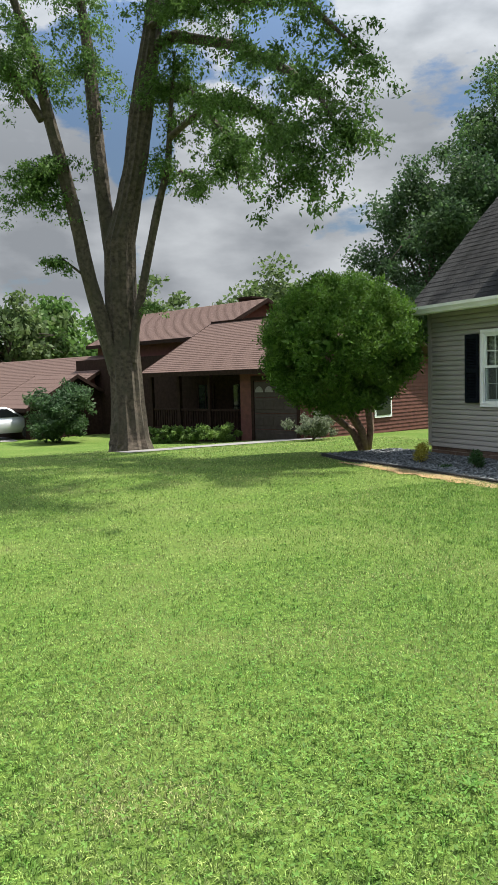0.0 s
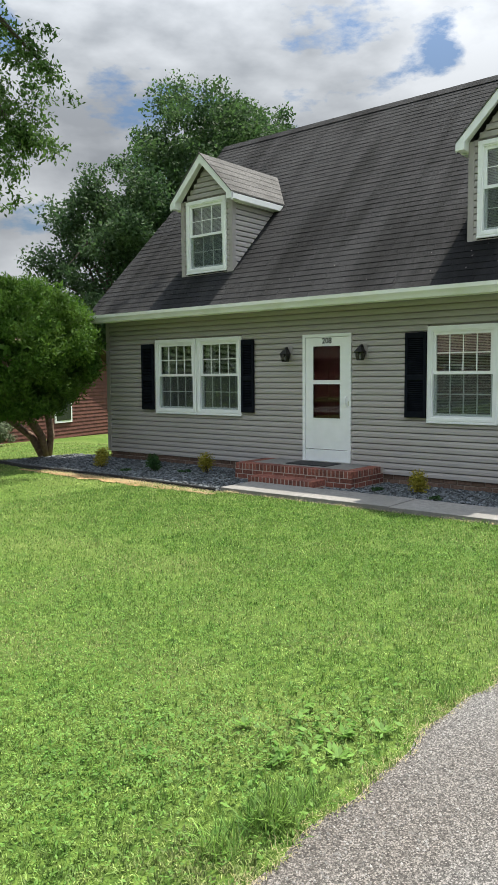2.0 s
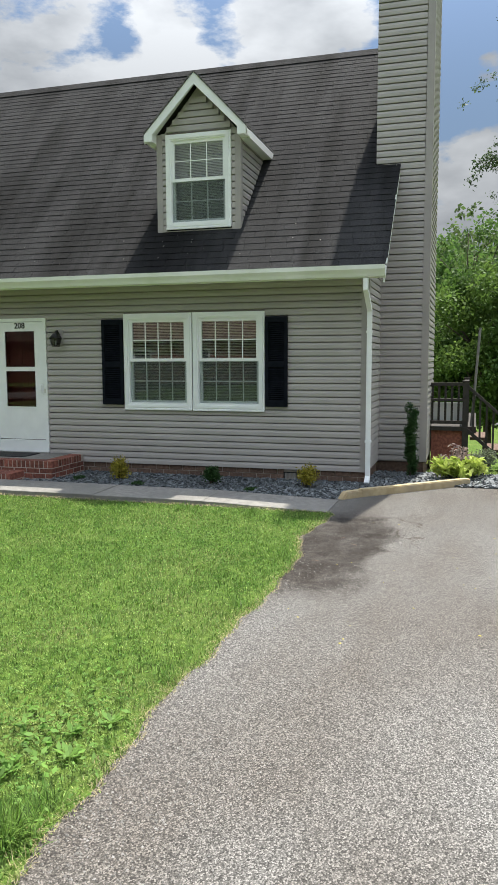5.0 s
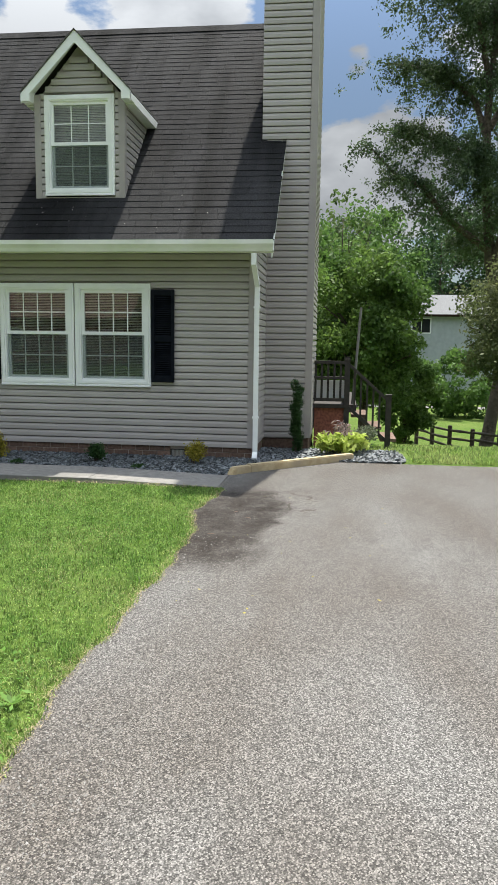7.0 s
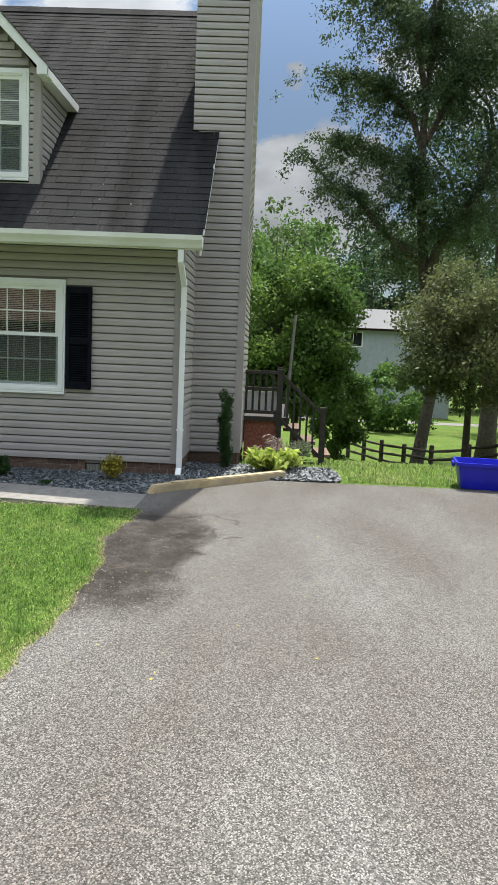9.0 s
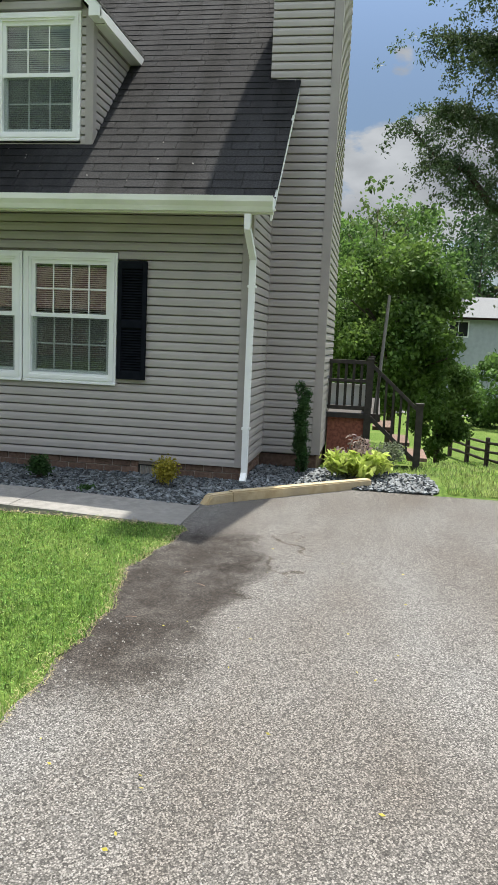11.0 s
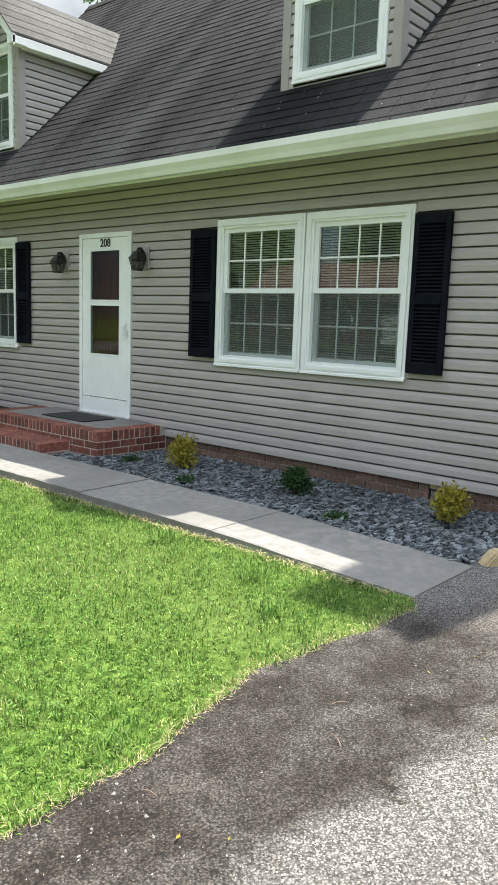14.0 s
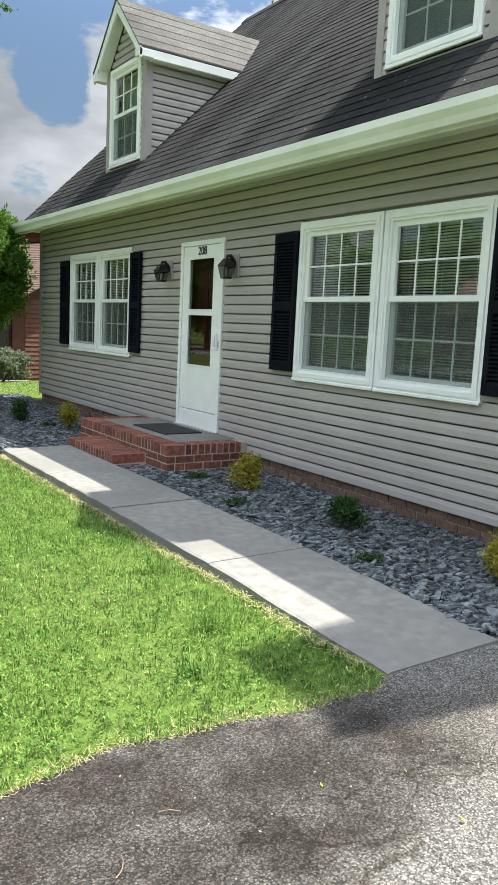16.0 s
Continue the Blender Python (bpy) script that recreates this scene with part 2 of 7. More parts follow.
M_GRASS = leaf_material("grass_blades", (0.085, 0.185, 0.026), (0.265, 0.365, 0.092), scale=9.0, island=0.62, through_light=0.35, c3=(0.31, 0.325, 0.135), big=1.1, lo=0.4, hi=0.6)
M_GRASS_LUSH = leaf_material("lush_grass_blades", (0.075, 0.175, 0.025), (0.18, 0.295, 0.06), scale=6.0, island=0.6, through_light=0.35)
M_EARTH = material("bare_orange_earth", (0.30, 0.18, 0.08), (0.44, 0.29, 0.14), scale=18, rough=1.0, bump=0.5, bump_scale=60)
M_CLOVER = leaf_material("clover_leaves", (0.10, 0.225, 0.032), (0.175, 0.31, 0.06), scale=4, island=0.3)
M_LEAF_TREE = leaf_material("locust_leaves", (0.075, 0.15, 0.035), (0.12, 0.21, 0.05), scale=0.8)
M_LEAF_MAPLE = leaf_material("maple_top_leaves", (0.04, 0.085, 0.028), (0.075, 0.135, 0.042), scale=0.6)
M_LEAF_ALDER = leaf_material("grey_green_leaves", (0.05, 0.085, 0.038), (0.09, 0.13, 0.055), scale=0.8, through_light=0.35)
M_LEAF_BRIGHT = leaf_material("sunlit_broad_leaves", (0.075, 0.145, 0.03), (0.145, 0.23, 0.05), scale=0.9)
M_LEAF_DARK = leaf_material("maple_leaves", (0.04, 0.085, 0.032), (0.07, 0.125, 0.045), scale=0.6)
M_LEAF_GLOBE = leaf_material("cedar_sprays", (0.062, 0.145, 0.017), (0.115, 0.21, 0.03), scale=2.5)
M_LEAF_LIGHT = leaf_material("light_leaves", (0.08, 0.13, 0.04), (0.12, 0.17, 0.06), scale=0.7)
M_LEAF_YELLOW = leaf_material("golden_leaves", (0.28, 0.25, 0.03), (0.38, 0.33, 0.05), scale=8)
M_LEAF_HOSTA = leaf_material("hosta_leaves", (0.32, 0.42, 0.07), (0.48, 0.55, 0.14), scale=8)
M_LEAF_BOX = leaf_material("boxwood_leaves", (0.03, 0.075, 0.022), (0.05, 0.11, 0.03), scale=8)
M_LEAF_GREY = leaf_material("variegated_leaves", (0.09, 0.12, 0.06), (0.22, 0.25, 0.17), scale=12)
M_LEAF_BROWN = leaf_material("bronze_leaves", (0.10, 0.135, 0.05), (0.15, 0.165, 0.07), scale=0.8)
M_LEAF_PURPLE = leaf_material("pale_purple_leaves", (0.20, 0.14, 0.14), (0.34, 0.28, 0.24), scale=12)
M_RED_SIDING = material("red_brown_siding", (0.095, 0.030, 0.021), (0.13, 0.044, 0.03), scale=5, rough=0.75, object_random=0.1)
M_RED_ROOF = material("brown_shingle", (0.088, 0.055, 0.045), (0.135, 0.088, 0.074), scale=20, rough=0.95, island=0.12, bump=0.3, spec=0.2)
# brown wood, taken near black to hold the shade under the neighbour's porch
M_BROWN = material("shade_dark_brown_wood", (0.020, 0.011, 0.008), (0.032, 0.018, 0.013), scale=8, rough=0.85, spec=0.12)
M_GARAGE = material("grey_brown_panel", (0.045, 0.036, 0.03), (0.06, 0.049, 0.042), scale=6, rough=0.7, spec=0.2)
M_CAR = material("silver_car_paint", (0.55, 0.57, 0.58), (0.6, 0.62, 0.63), scale=2, rough=0.25, metal=0.3)
M_PALE_SIDING = material("pale_blue_siding", (0.36, 0.40, 0.43), (0.42, 0.46, 0.49), scale=3, rough=0.7)
M_GREY_ROOF = material("grey_roof", (0.14, 0.145, 0.15), (0.19, 0.195, 0.2), scale=12, rough=0.9)
M_BLACKTOP = material("distant_asphalt", (0.16, 0.155, 0.15), (0.20, 0.195, 0.185), scale=20, rough=0.95)

# ---- mesh helpers ----


def part(name, bm, mat, parent=None, label="", smooth=False):
    """Links a bmesh as one mesh object under a thing or a part."""
    me = bpy.data.meshes.new(name)
    bm.to_mesh(me)
    bm.free()
    me.materials.append(mat)
    if smooth:
        me.polygons.foreach_set("use_smooth", [True] * len(me.polygons))
    ob = new(name, me)
    if parent:
        ob.parent = parent
    if label:
        ob["label"] = label
    return ob


def share(name, me, parent, m=None):
    """Another object on the same mesh, under the same parent."""
    ob = new(name, me)
    ob.parent = parent
    if m is not None:
        ob.matrix_basis = m
    return ob


def empty(name, place=(0, 0, 0), label="", category="", group="", kind=""):
    ob = new(name)
    ob.location = place
    ob.empty_display_size = 0.1
    return tagged(ob, label, category, group, kind)


def box(bm, x0, x1, y0, y1, z0, z1, bevel=0.0):
    v = [bm.verts.new(p) for p in ((x0, y0, z0), (x1, y0, z0), (x1, y1, z0), (x0, y1, z0), (x0, y0, z1), (x1, y0, z1), (x1, y1, z1), (x0, y1, z1))]
    f = [bm.faces.new([v[i] for i in q]) for q in ((3, 2, 1, 0), (4, 5, 6, 7), (0, 1, 5, 4), (1, 2, 6, 5), (2, 3, 7, 6), (3, 0, 4, 7))]
    if bevel:
        bmesh.ops.bevel(bm, geom=list({e for q in f for e in q.edges}), offset=bevel, segments=1, affect="EDGES")
    return bm


def boxes(*rows, bevel=0.0):
    bm = bmesh.new()
    for r in rows:
        one = bmesh.new()
        box(one, *r, bevel=bevel)
        tmp = bpy.data.meshes.new("tmp")
        one.to_mesh(tmp)
        one.free()
        bm.from_mesh(tmp)
        bpy.data.meshes.remove(tmp)
    return bm


def prism(bm, outline, a, b, axis):
    """A closed outline of pairs, pushed along an axis from a to b. The pairs are the other two axes in order."""
    def at(p, q):
        c = list(p)
        c.insert(axis, q)
        return c
    lo, hi = [bm.verts.new(at(p, a)) for p in outline], [bm.verts.new(at(p, b)) for p in outline]
    n = len(outline)
    faces = [bm.faces.new(lo), bm.faces.new(list(reversed(hi)))]
    faces += [bm.faces.new((lo[i], hi[i], hi[(i + 1) % n], lo[(i + 1) % n])) for i in range(n)]
    bmesh.ops.recalc_face_normals(bm, faces=faces)
    return bm


def tube(bm, points, radii, sides=8, rough=0.0, rng=None):
    """A tapered tube through points, with closed ends."""
    rings = []
    for i, p in enumerate(points):
        p = Vector(p)
        d = (Vector(points[min(i + 1, len(points) - 1)]) - Vector(points[max(i - 1, 0)])).normalized()
        u = d.cross(Vector((0.31, 0.95, 0.1))).normalized()
        w = d.cross(u)
        ring = []
        for k in range(sides):
            a = 2 * math.pi * k / sides
            r = radii[i] * (1 + (rough * (rng.random() - 0.5) if rng else 0))
            ring.append(bm.verts.new(p + u * math.cos(a) * r + w * math.sin(a) * r))
        rings.append(ring)
    for a, b in zip(rings, rings[1:]):
        for k in range(sides):
            bm.faces.new((a[k], a[(k + 1) % sides], b[(k + 1) % sides], b[k]))
    bm.faces.new(list(reversed(rings[0])))
    bm.faces.new(rings[-1])
    return bm


def quads_mesh(name, verts, mat, parent=None):
    """verts: an array of n x 4 x 3, each row one leaf of four corners."""
    n = len(verts)
    me = bpy.data.meshes.new(name)
    me.vertices.add(n * 4)
    me.vertices.foreach_set("co", verts.reshape(-1).astype(np.float32))
    me.loops.add(n * 4)
    me.loops.foreach_set("vertex_index", np.arange(n * 4, dtype=np.int32))
    me.polygons.add(n)
    me.polygons.foreach_set("loop_start", np.arange(0, n * 4, 4, dtype=np.int32))
    me.update(calc_edges=True)
    me.materials.append(mat)
    ob = new(name, me)
    if parent:
        ob.parent = parent
    return ob


def leaf_cloud(clumps, count, size, rng, droop=0.0, shell=0.5, aspect=0.5):
    """Leaves scattered through clumps (x, y, z, rx, rz), thickest towards their outsides."""
    c = np.array(clumps, float)
    weight = c[:, 3] ** 2
    pick = rng.choice(len(c), count, p=weight / weight.sum())
    d = rng.normal(size=(count, 3))
    d /= np.linalg.norm(d, axis=1)[:, None]
    r = (shell + (1 - shell) * rng.random(count)) * (0.85 + 0.3 * rng.random(count))
    centre = c[pick, :3] + d * r[:, None] * np.stack([c[pick, 3], c[pick, 3], c[pick, 4]], 1)
    along = rng.normal(size=(count, 3)) + d * 0.6
    along[:, 2] -= droop
    along /= np.linalg.norm(along, axis=1)[:, None]
    across = np.cross(along, rng.normal(size=(count, 3)))
    across /= np.linalg.norm(across, axis=1)[:, None] + 1e-9
    s = size * (0.6 + 0.8 * rng.random(count))[:, None]
    return np.stack([centre - along * s, centre + across * s * aspect, centre + along * s, centre - across * s * aspect], 1)


def lattice(bm, axis, x, a0, a1, z0, z1, width, depth):
    """A rectangular frame of bars in a plane x = const (axis 'x') round a0..a1, z0..z1, outside size."""
    box(bm, x, x + depth, a0, a1, z1 - width, z1)
    box(bm, x, x + depth, a0, a1, z0, z0 + width)
    box(bm, x, x + depth, a0, a0 + width, z0 + width, z1 - width)
    box(bm, x, x + depth, a1 - width, a1, z0 + width, z1 - width)
    return bm


def spans(a0, a1, holes):
    """The stretches of a0..a1 that the holes leave."""
    out, at = [], a0
    for h0, h1 in sorted(holes):
        if h0 > at:
            out.append((at, min(h0, a1)))
        at = max(at, h1)
    if at < a1:
        out.append((at, a1))
    return [(p, q) for p, q in out if q - p > 0.01]

# ---- ground ----


def smooth_step(a, b, v):
    t = np.clip((v - a) / (b - a), 0, 1)
    return t * t * (3 - 2 * t)


def ground_height(x, y):
    """Level round the house and the drive, falling off behind the house and towards the neighbours."""
    x, y = np.asarray(x, float), np.asarray(y, float)
    back = smooth_step(10.9, 28.0, x) * (1 - smooth_step(8, 16, y)) * 2.2 + smooth_step(30, 70, x) * 0.7
    side = smooth_step(13.0, 30.0, y) * 0.75 * (1 - smooth_step(40, 90, x))
    return -back - side


def sheet(name, xs, ys, mat, lift=0.0, parent=None, keep=None):
    """A ground sheet over a grid, following the ground."""
    me = bpy.data.meshes.new(name)
    gx, gy = np.meshgrid(xs, ys, indexing="ij")
    co = np.stack([gx, gy, ground_height(gx, gy) + lift], -1).reshape(-1, 3)
    ny = len(ys)
    faces = [(i * ny + j, (i + 1) * ny + j, (i + 1) * ny + j + 1, i * ny + j + 1) for i in range(len(xs) - 1) for j in range(ny - 1)]
    if keep:
        faces = [f for f in faces if keep(*co[list(f)].mean(0)[:2])]
    me.from_pydata(co.tolist(), [], faces)
    me.materials.append(mat)
    me.polygons.foreach_set("use_smooth", [True] * len(faces))
    ob = new(name, me)
    if parent:
        ob.parent = parent
    return ob


def lawn_material():
    m = material("lawn_ground", (0.042, 0.08, 0.014), (0.125, 0.195, 0.038), scale=18, rough=0.95, c3=(0.125, 0.17, 0.042), big=0.7, bump=0.8, bump_scale=90, detail=8, spec=0.1)
    return m


def drive_material():
    """Worn chip-and-tar drive: pale stones in dark binder, a broad dark oil and soil stain by the lawn."""
    m = bpy.data.materials.new("gravelly_asphalt")
    m.use_nodes = True
    n, l = m.node_tree.nodes, m.node_tree.links
    b = n["Principled BSDF"]
    b.inputs["Roughness"].default_value = 0.9
    b.inputs["Specular IOR Level"].default_value = 0.25
    geo = n.new("ShaderNodeNewGeometry")
    vor, ramp = n.new("ShaderNodeTexVoronoi"), n.new("ShaderNodeValToRGB")
    vor.inputs["Scale"].default_value = 160
    l.new(geo.outputs["Position"], vor.inputs["Vector"])
    sep = n.new("ShaderNodeSeparateColor")
    l.new(vor.outputs["Color"], sep.inputs["Color"])
    ramp.color_ramp.elements[0].color, ramp.color_ramp.elements[1].color = (0.052, 0.0505, 0.048, 1), (0.325, 0.315, 0.3, 1)
    ramp.color_ramp.elements.new(0.55).color = (0.155, 0.151, 0.144, 1)
    l.new(sep.outputs["Red"], ramp.inputs["Fac"])
    edge = n.new("ShaderNodeValToRGB")
    edge.color_ramp.elements[0].position, edge.color_ramp.elements[1].position = 0.35, 0.75
    edge.color_ramp.elements[0].color, edge.color_ramp.elements[1].color = (1, 1, 1, 1), (0.5, 0.5, 0.5, 1)
    l.new(vor.outputs["Distance"], edge.inputs["Fac"])
    mul = n.new("ShaderNodeMix")
    mul.data_type, mul.blend_type = "RGBA", "MULTIPLY"
    mul.inputs["Factor"].default_value = 1
    l.new(ramp.outputs["Color"], mul.inputs["A"])
    l.new(edge.outputs["Color"], mul.inputs["B"])
    # broad wear
    wear, wr, mul2 = n.new("ShaderNodeTexNoise"), n.new("ShaderNodeValToRGB"), n.new("ShaderNodeMix")
    wear.inputs["Scale"].default_value, wear.inputs["Detail"].default_value = 0.9, 6
    wmap = n.new("ShaderNodeMapping")
    wmap.inputs["Scale"].default_value = (0.5, 1.3, 1.0)
    l.new(geo.outputs["Position"], wmap.inputs["Vector"])
    l.new(wmap.outputs["Vector"], wear.inputs["Vector"])
    wr.color_ramp.elements[0].position, wr.color_ramp.elements[1].position = 0.3, 0.7
    wr.color_ramp.elements[0].color, wr.color_ramp.elements[1].color = (0.76, 0.69, 0.63, 1), (1.12, 1.11, 1.10, 1)
    l.new(wear.outputs["Fac"], wr.inputs["Fac"])
    mul2.data_type, mul2.blend_type = "RGBA", "MULTIPLY"
    mul2.inputs["Factor"].default_value = 1
    l.new(mul.outputs["Result"], mul2.inputs["A"])
    l.new(wr.outputs["Color"], mul2.inputs["B"])
    # the stain: a long patch along the lawn's edge with a ragged rim
    mp, grad = n.new("ShaderNodeMapping"), n.new("ShaderNodeTexGradient")
    mp.vector_type = "POINT"
    grad.gradient_type = "SPHERICAL"
    mp.inputs["Location"].default_value = (-7.05 / 1.85, -1.16 / 0.58, 0)
    mp.inputs["Scale"].default_value = (1 / 1.85, 1 / 0.58, 1)
    warp, addv, subv = n.new("ShaderNodeTexNoise"), n.new("ShaderNodeVectorMath"), n.new("ShaderNodeVectorMath")
    warp.inputs["Scale"].default_value, warp.inputs["Detail"].default_value = 2.2, 7
    l.new(geo.outputs["Position"], warp.inputs["Vector"])
    subv.operation = "MULTIPLY_ADD"
    subv.inputs[1].default_value, subv.inputs[2].default_value = (1.0, 1.0, 0), (-0.5, -0.5, 0)
    l.new(warp.outputs["Color"], subv.inputs[0])
    l.new(geo.outputs["Position"], addv.inputs[0])
    l.new(subv.outputs["Vector"], addv.inputs[1])
    l.new(addv.outputs["Vector"], mp.inputs["Vector"])
    l.new(mp.outputs["Vector"], grad.inputs["Vector"])
    sr, stain = n.new("ShaderNodeValToRGB"), n.new("ShaderNodeMix")
    sr.color_ramp.elements[0].position, sr.color_ramp.elements[1].position = 0.02, 0.38
    sr.color_ramp.elements[1].color = (0.92, 0.92, 0.92, 1)
    l.new(grad.outputs["Fac"], sr.inputs["Fac"])
    patch, pr, pm = n.new("ShaderNodeTexNoise"), n.new("ShaderNodeValToRGB"), n.new("ShaderNodeMix")
    patch.inputs["Scale"].default_value, patch.inputs["Detail"].default_value, patch.inputs["Roughness"].default_value = 4.0, 10, 0.7
    l.new(geo.outputs["Position"], patch.inputs["Vector"])
    pr.color_ramp.elements[0].position, pr.color_ramp.elements[1].position = 0.36, 0.58
    pr.color_ramp.elements[0].color = (0.62, 0.62, 0.62, 1)
    l.new(patch.outputs["Fac"], pr.inputs["Fac"])
    pm.data_type, pm.blend_type = "RGBA", "MULTIPLY"
    pm.inputs["Factor"].default_value = 1
    l.new(sr.outputs["Color"], pm.inputs["A"])
    l.new(pr.outputs["Color"], pm.inputs["B"])
    stain.data_type, stain.blend_type = "RGBA", "MULTIPLY"
    l.new(pm.outputs["Result"], stain.inputs["Factor"])
    l.new(mul2.outputs["Result"], stain.inputs["A"])
    stain.inputs["B"].default_value = (0.15, 0.118, 0.095, 1)
    # hairline cracks
    ck, cr, mul3 = n.new("ShaderNodeTexVoronoi"), n.new("ShaderNodeValToRGB"), n.new("ShaderNodeMix")
    ck.feature = "DISTANCE_TO_EDGE"
    ck.inputs["Scale"].default_value = 2.6
    l.new(addv.outputs["Vector"], ck.inputs["Vector"])
    cr.color_ramp.elements[0].position, cr.color_ramp.elements[1].position = 0.006, 0.022
    cr.color_ramp.elements[0].color, cr.color_ramp.elements[1].color = (0.5, 0.46, 0.4, 1), (1, 1, 1, 1)
    cmask, cadd = n.new("ShaderNodeMapping"), n.new("ShaderNodeTexGradient")
    cadd.gradient_type = "SPHERICAL"
    cmask.inputs["Location"].default_value = (-7.9 / 1.2, -0.68 / 0.42, 0)
    cmask.inputs["Scale"].default_value = (1 / 1.2, 1 / 0.42, 1)
    l.new(geo.outputs["Position"], cmask.inputs["Vector"])
    l.new(cmask.outputs["Vector"], cadd.inputs["Vector"])
    cinv, csum = n.new("ShaderNodeMapRange"), n.new("ShaderNodeMath")
    cinv.inputs["From Min"].default_value, cinv.inputs["From Max"].default_value = 0.0, 0.25
    cinv.inputs["To Min"].default_value, cinv.inputs["To Max"].default_value = 1.0, 0.0
    l.new(cadd.outputs["Fac"], cinv.inputs["Value"])
    l.new(ck.outputs["Distance"], csum.inputs[0])
    l.new(cinv.outputs["Result"], csum.inputs[1])
    l.new(csum.outputs["Value"], cr.inputs["Fac"])
    mul3.data_type, mul3.blend_type = "RGBA", "MULTIPLY"
    mul3.inputs["Factor"].default_value = 1
    l.new(stain.outputs["Result"], mul3.inputs["A"])
    l.new(cr.outputs["Color"], mul3.inputs["B"])
    l.new(mul3.outputs["Result"], b.inputs["Base Color"])
    bump = n.new("ShaderNodeBump")
    bump.inputs["Strength"].default_value, bump.inputs["Distance"].default_value = 0.8, 0.006
    l.new(sep.outputs["Green"], bump.inputs["Height"])
    l.new(bump.outputs["Normal"], b.inputs["Normal"])
    return m


M_LAWN = lawn_material()
M_DRIVE = drive_material()

g_xs = np.concatenate([[-600, -200, -80, -40], np.arange(-25, 45, 1.0), [50, 60, 75, 100, 150, 300, 700]])
g_ys = np.concatenate([[-600, -200, -80, -40], np.arange(-25, 45, 1.0), [50, 60, 75, 100, 150, 300, 700]])
ground = tagged(sheet("ground", g_xs, g_ys, M_LAWN), "mown green lawn ground with dry patches", "ground", kind="structure")

EDGE = 1.42   # the lawn's edge along the drive


def edge_y(x):
    """The ragged edge between lawn and drive."""
    return EDGE + 0.02 * math.sin(2.1 * x) + 0.018 * math.sin(5.3 * x + 1) + 0.014 * math.sin(13 * x) + 0.13 * math.exp(-((x - 7.6) / 0.6) ** 2) - 0.04 * math.exp(-((x - 6.2) / 0.6) ** 2) + (0.14 * min(1, max(0, (x - 8.45) / 0.2)))


def drive_sheet():
    bm = bmesh.new()
    xs = np.arange(-14, 10.81, 0.12)
    top = [bm.verts.new((x, edge_y(x), 0.006)) for x in xs]
    mid = [bm.verts.new((x, -1.0, 0.012)) for x in xs]
    low = [bm.verts.new((x + 0.06 * math.sin(3 * x), -6.2, 0.006)) for x in xs]
    for row, nxt in ((low, mid), (mid, top)):
        for i in range(len(xs) - 1):
            bm.faces.new((row[i], row[i + 1], nxt[i + 1], nxt[i]))
    return bm


drive = tagged(part("driveway", drive_sheet(), M_DRIVE), "worn grey gravelly asphalt driveway with dark stain", "driveway", kind="structure")

# street in front of the lots, behind the walk's start
road = tagged(sheet("road", [-26, -22, -18, -15], np.arange(-300, 301, 20.0), M_BLACKTOP, 0.01), "grey asphalt street beyond the lawn", "road", kind="structure")
back_road = tagged(sheet("lane", np.arange(52, 55.1, 0.5), np.arange(-80, 21, 2.0), M_BLACKTOP, 0.02), "narrow grey lane across the lower lawn", "lane", kind="structure")

# ---- the grey house: shell ----
F, Y0, Y1 = 10.70, 1.37, 12.30          # front plane and its two corners
SB, ST = 0.172, 2.905                    # bottom and top of the siding
PITCH, EX, EZ = 0.991, 10.33, 2.92        # roof pitch and the front eave
RX = 14.77
RZ = EZ + PITCH * (RX - EX)
BX = 2 * RX - F                         # back wall
COURSE = 0.0953


def roof_z(x):
    return EZ + PITCH * (x - EX)


W2, W1, DOOR = (2.822, 5.012, 1.01, 2.425), (8.62, 10.83, 1.01, 2.425), (6.335, 7.28, 0.29, 2.39)
OPENINGS = [W2, W1, DOOR]


def wall_front_mesh():
    bm = bmesh.new()
    zs = sorted({SB - 0.004, ST, *[z for o in OPENINGS for z in (o[2] + 0.03, o[3] - 0.03)]})
    for z0, z1 in zip(zs, zs[1:]):
        holes = [(o[0] + 0.03, o[1] - 0.03) for o in OPENINGS if o[2] + 0.03 <= z0 + 1e-6 and o[3] - 0.03 >= z1 - 1e-6]
        for a, b in spans(Y0 + 0.01, Y1 - 0.01, holes):
            box(bm, F + 0.05, F + 0.15, a, b, z0, z1)
    return bm


wall_front = tagged(part("wall_front", wall_front_mesh(), M_TRIM_GREY), "grey vinyl-clad front wall of the house", "wall", kind="structure")


def gable_mesh(y0, y1):
    bm = bmesh.new()
    return prism(bm, [(F + 0.15, SB - 0.004), (BX, SB - 0.004), (BX, 2.9), (RX, RZ - 0.16), (F + 0.15, roof_z(F + 0.15) - 0.16)], y0, y1, 1)


wall_south = tagged(part("wall_south", gable_mesh(Y0 + 0.05, Y0 + 0.15), M_TRIM_GREY), "grey vinyl-clad gable wall beside the chimney", "wall", kind="structure")
wall_north = tagged(part("wall_north", gable_mesh(Y1 - 0.15, Y1), M_SIDING), "grey vinyl-clad far gable wall", "wall", kind="structure")
wall_back = tagged(part("wall_back", boxes((BX - 0.15, BX, Y0 + 0.15, Y1 - 0.15, -0.4, 2.9)), M_SIDING), "grey back wall of the house", "wall", kind="structure")
floor_in = tagged(part("floor", boxes((F + 0.15, BX - 0.15, Y0 + 0.15, Y1 - 0.15, 0.1, 0.28)), M_DARK), "floor inside the house, coloured dark for the unlit room", "floor", kind="structure")
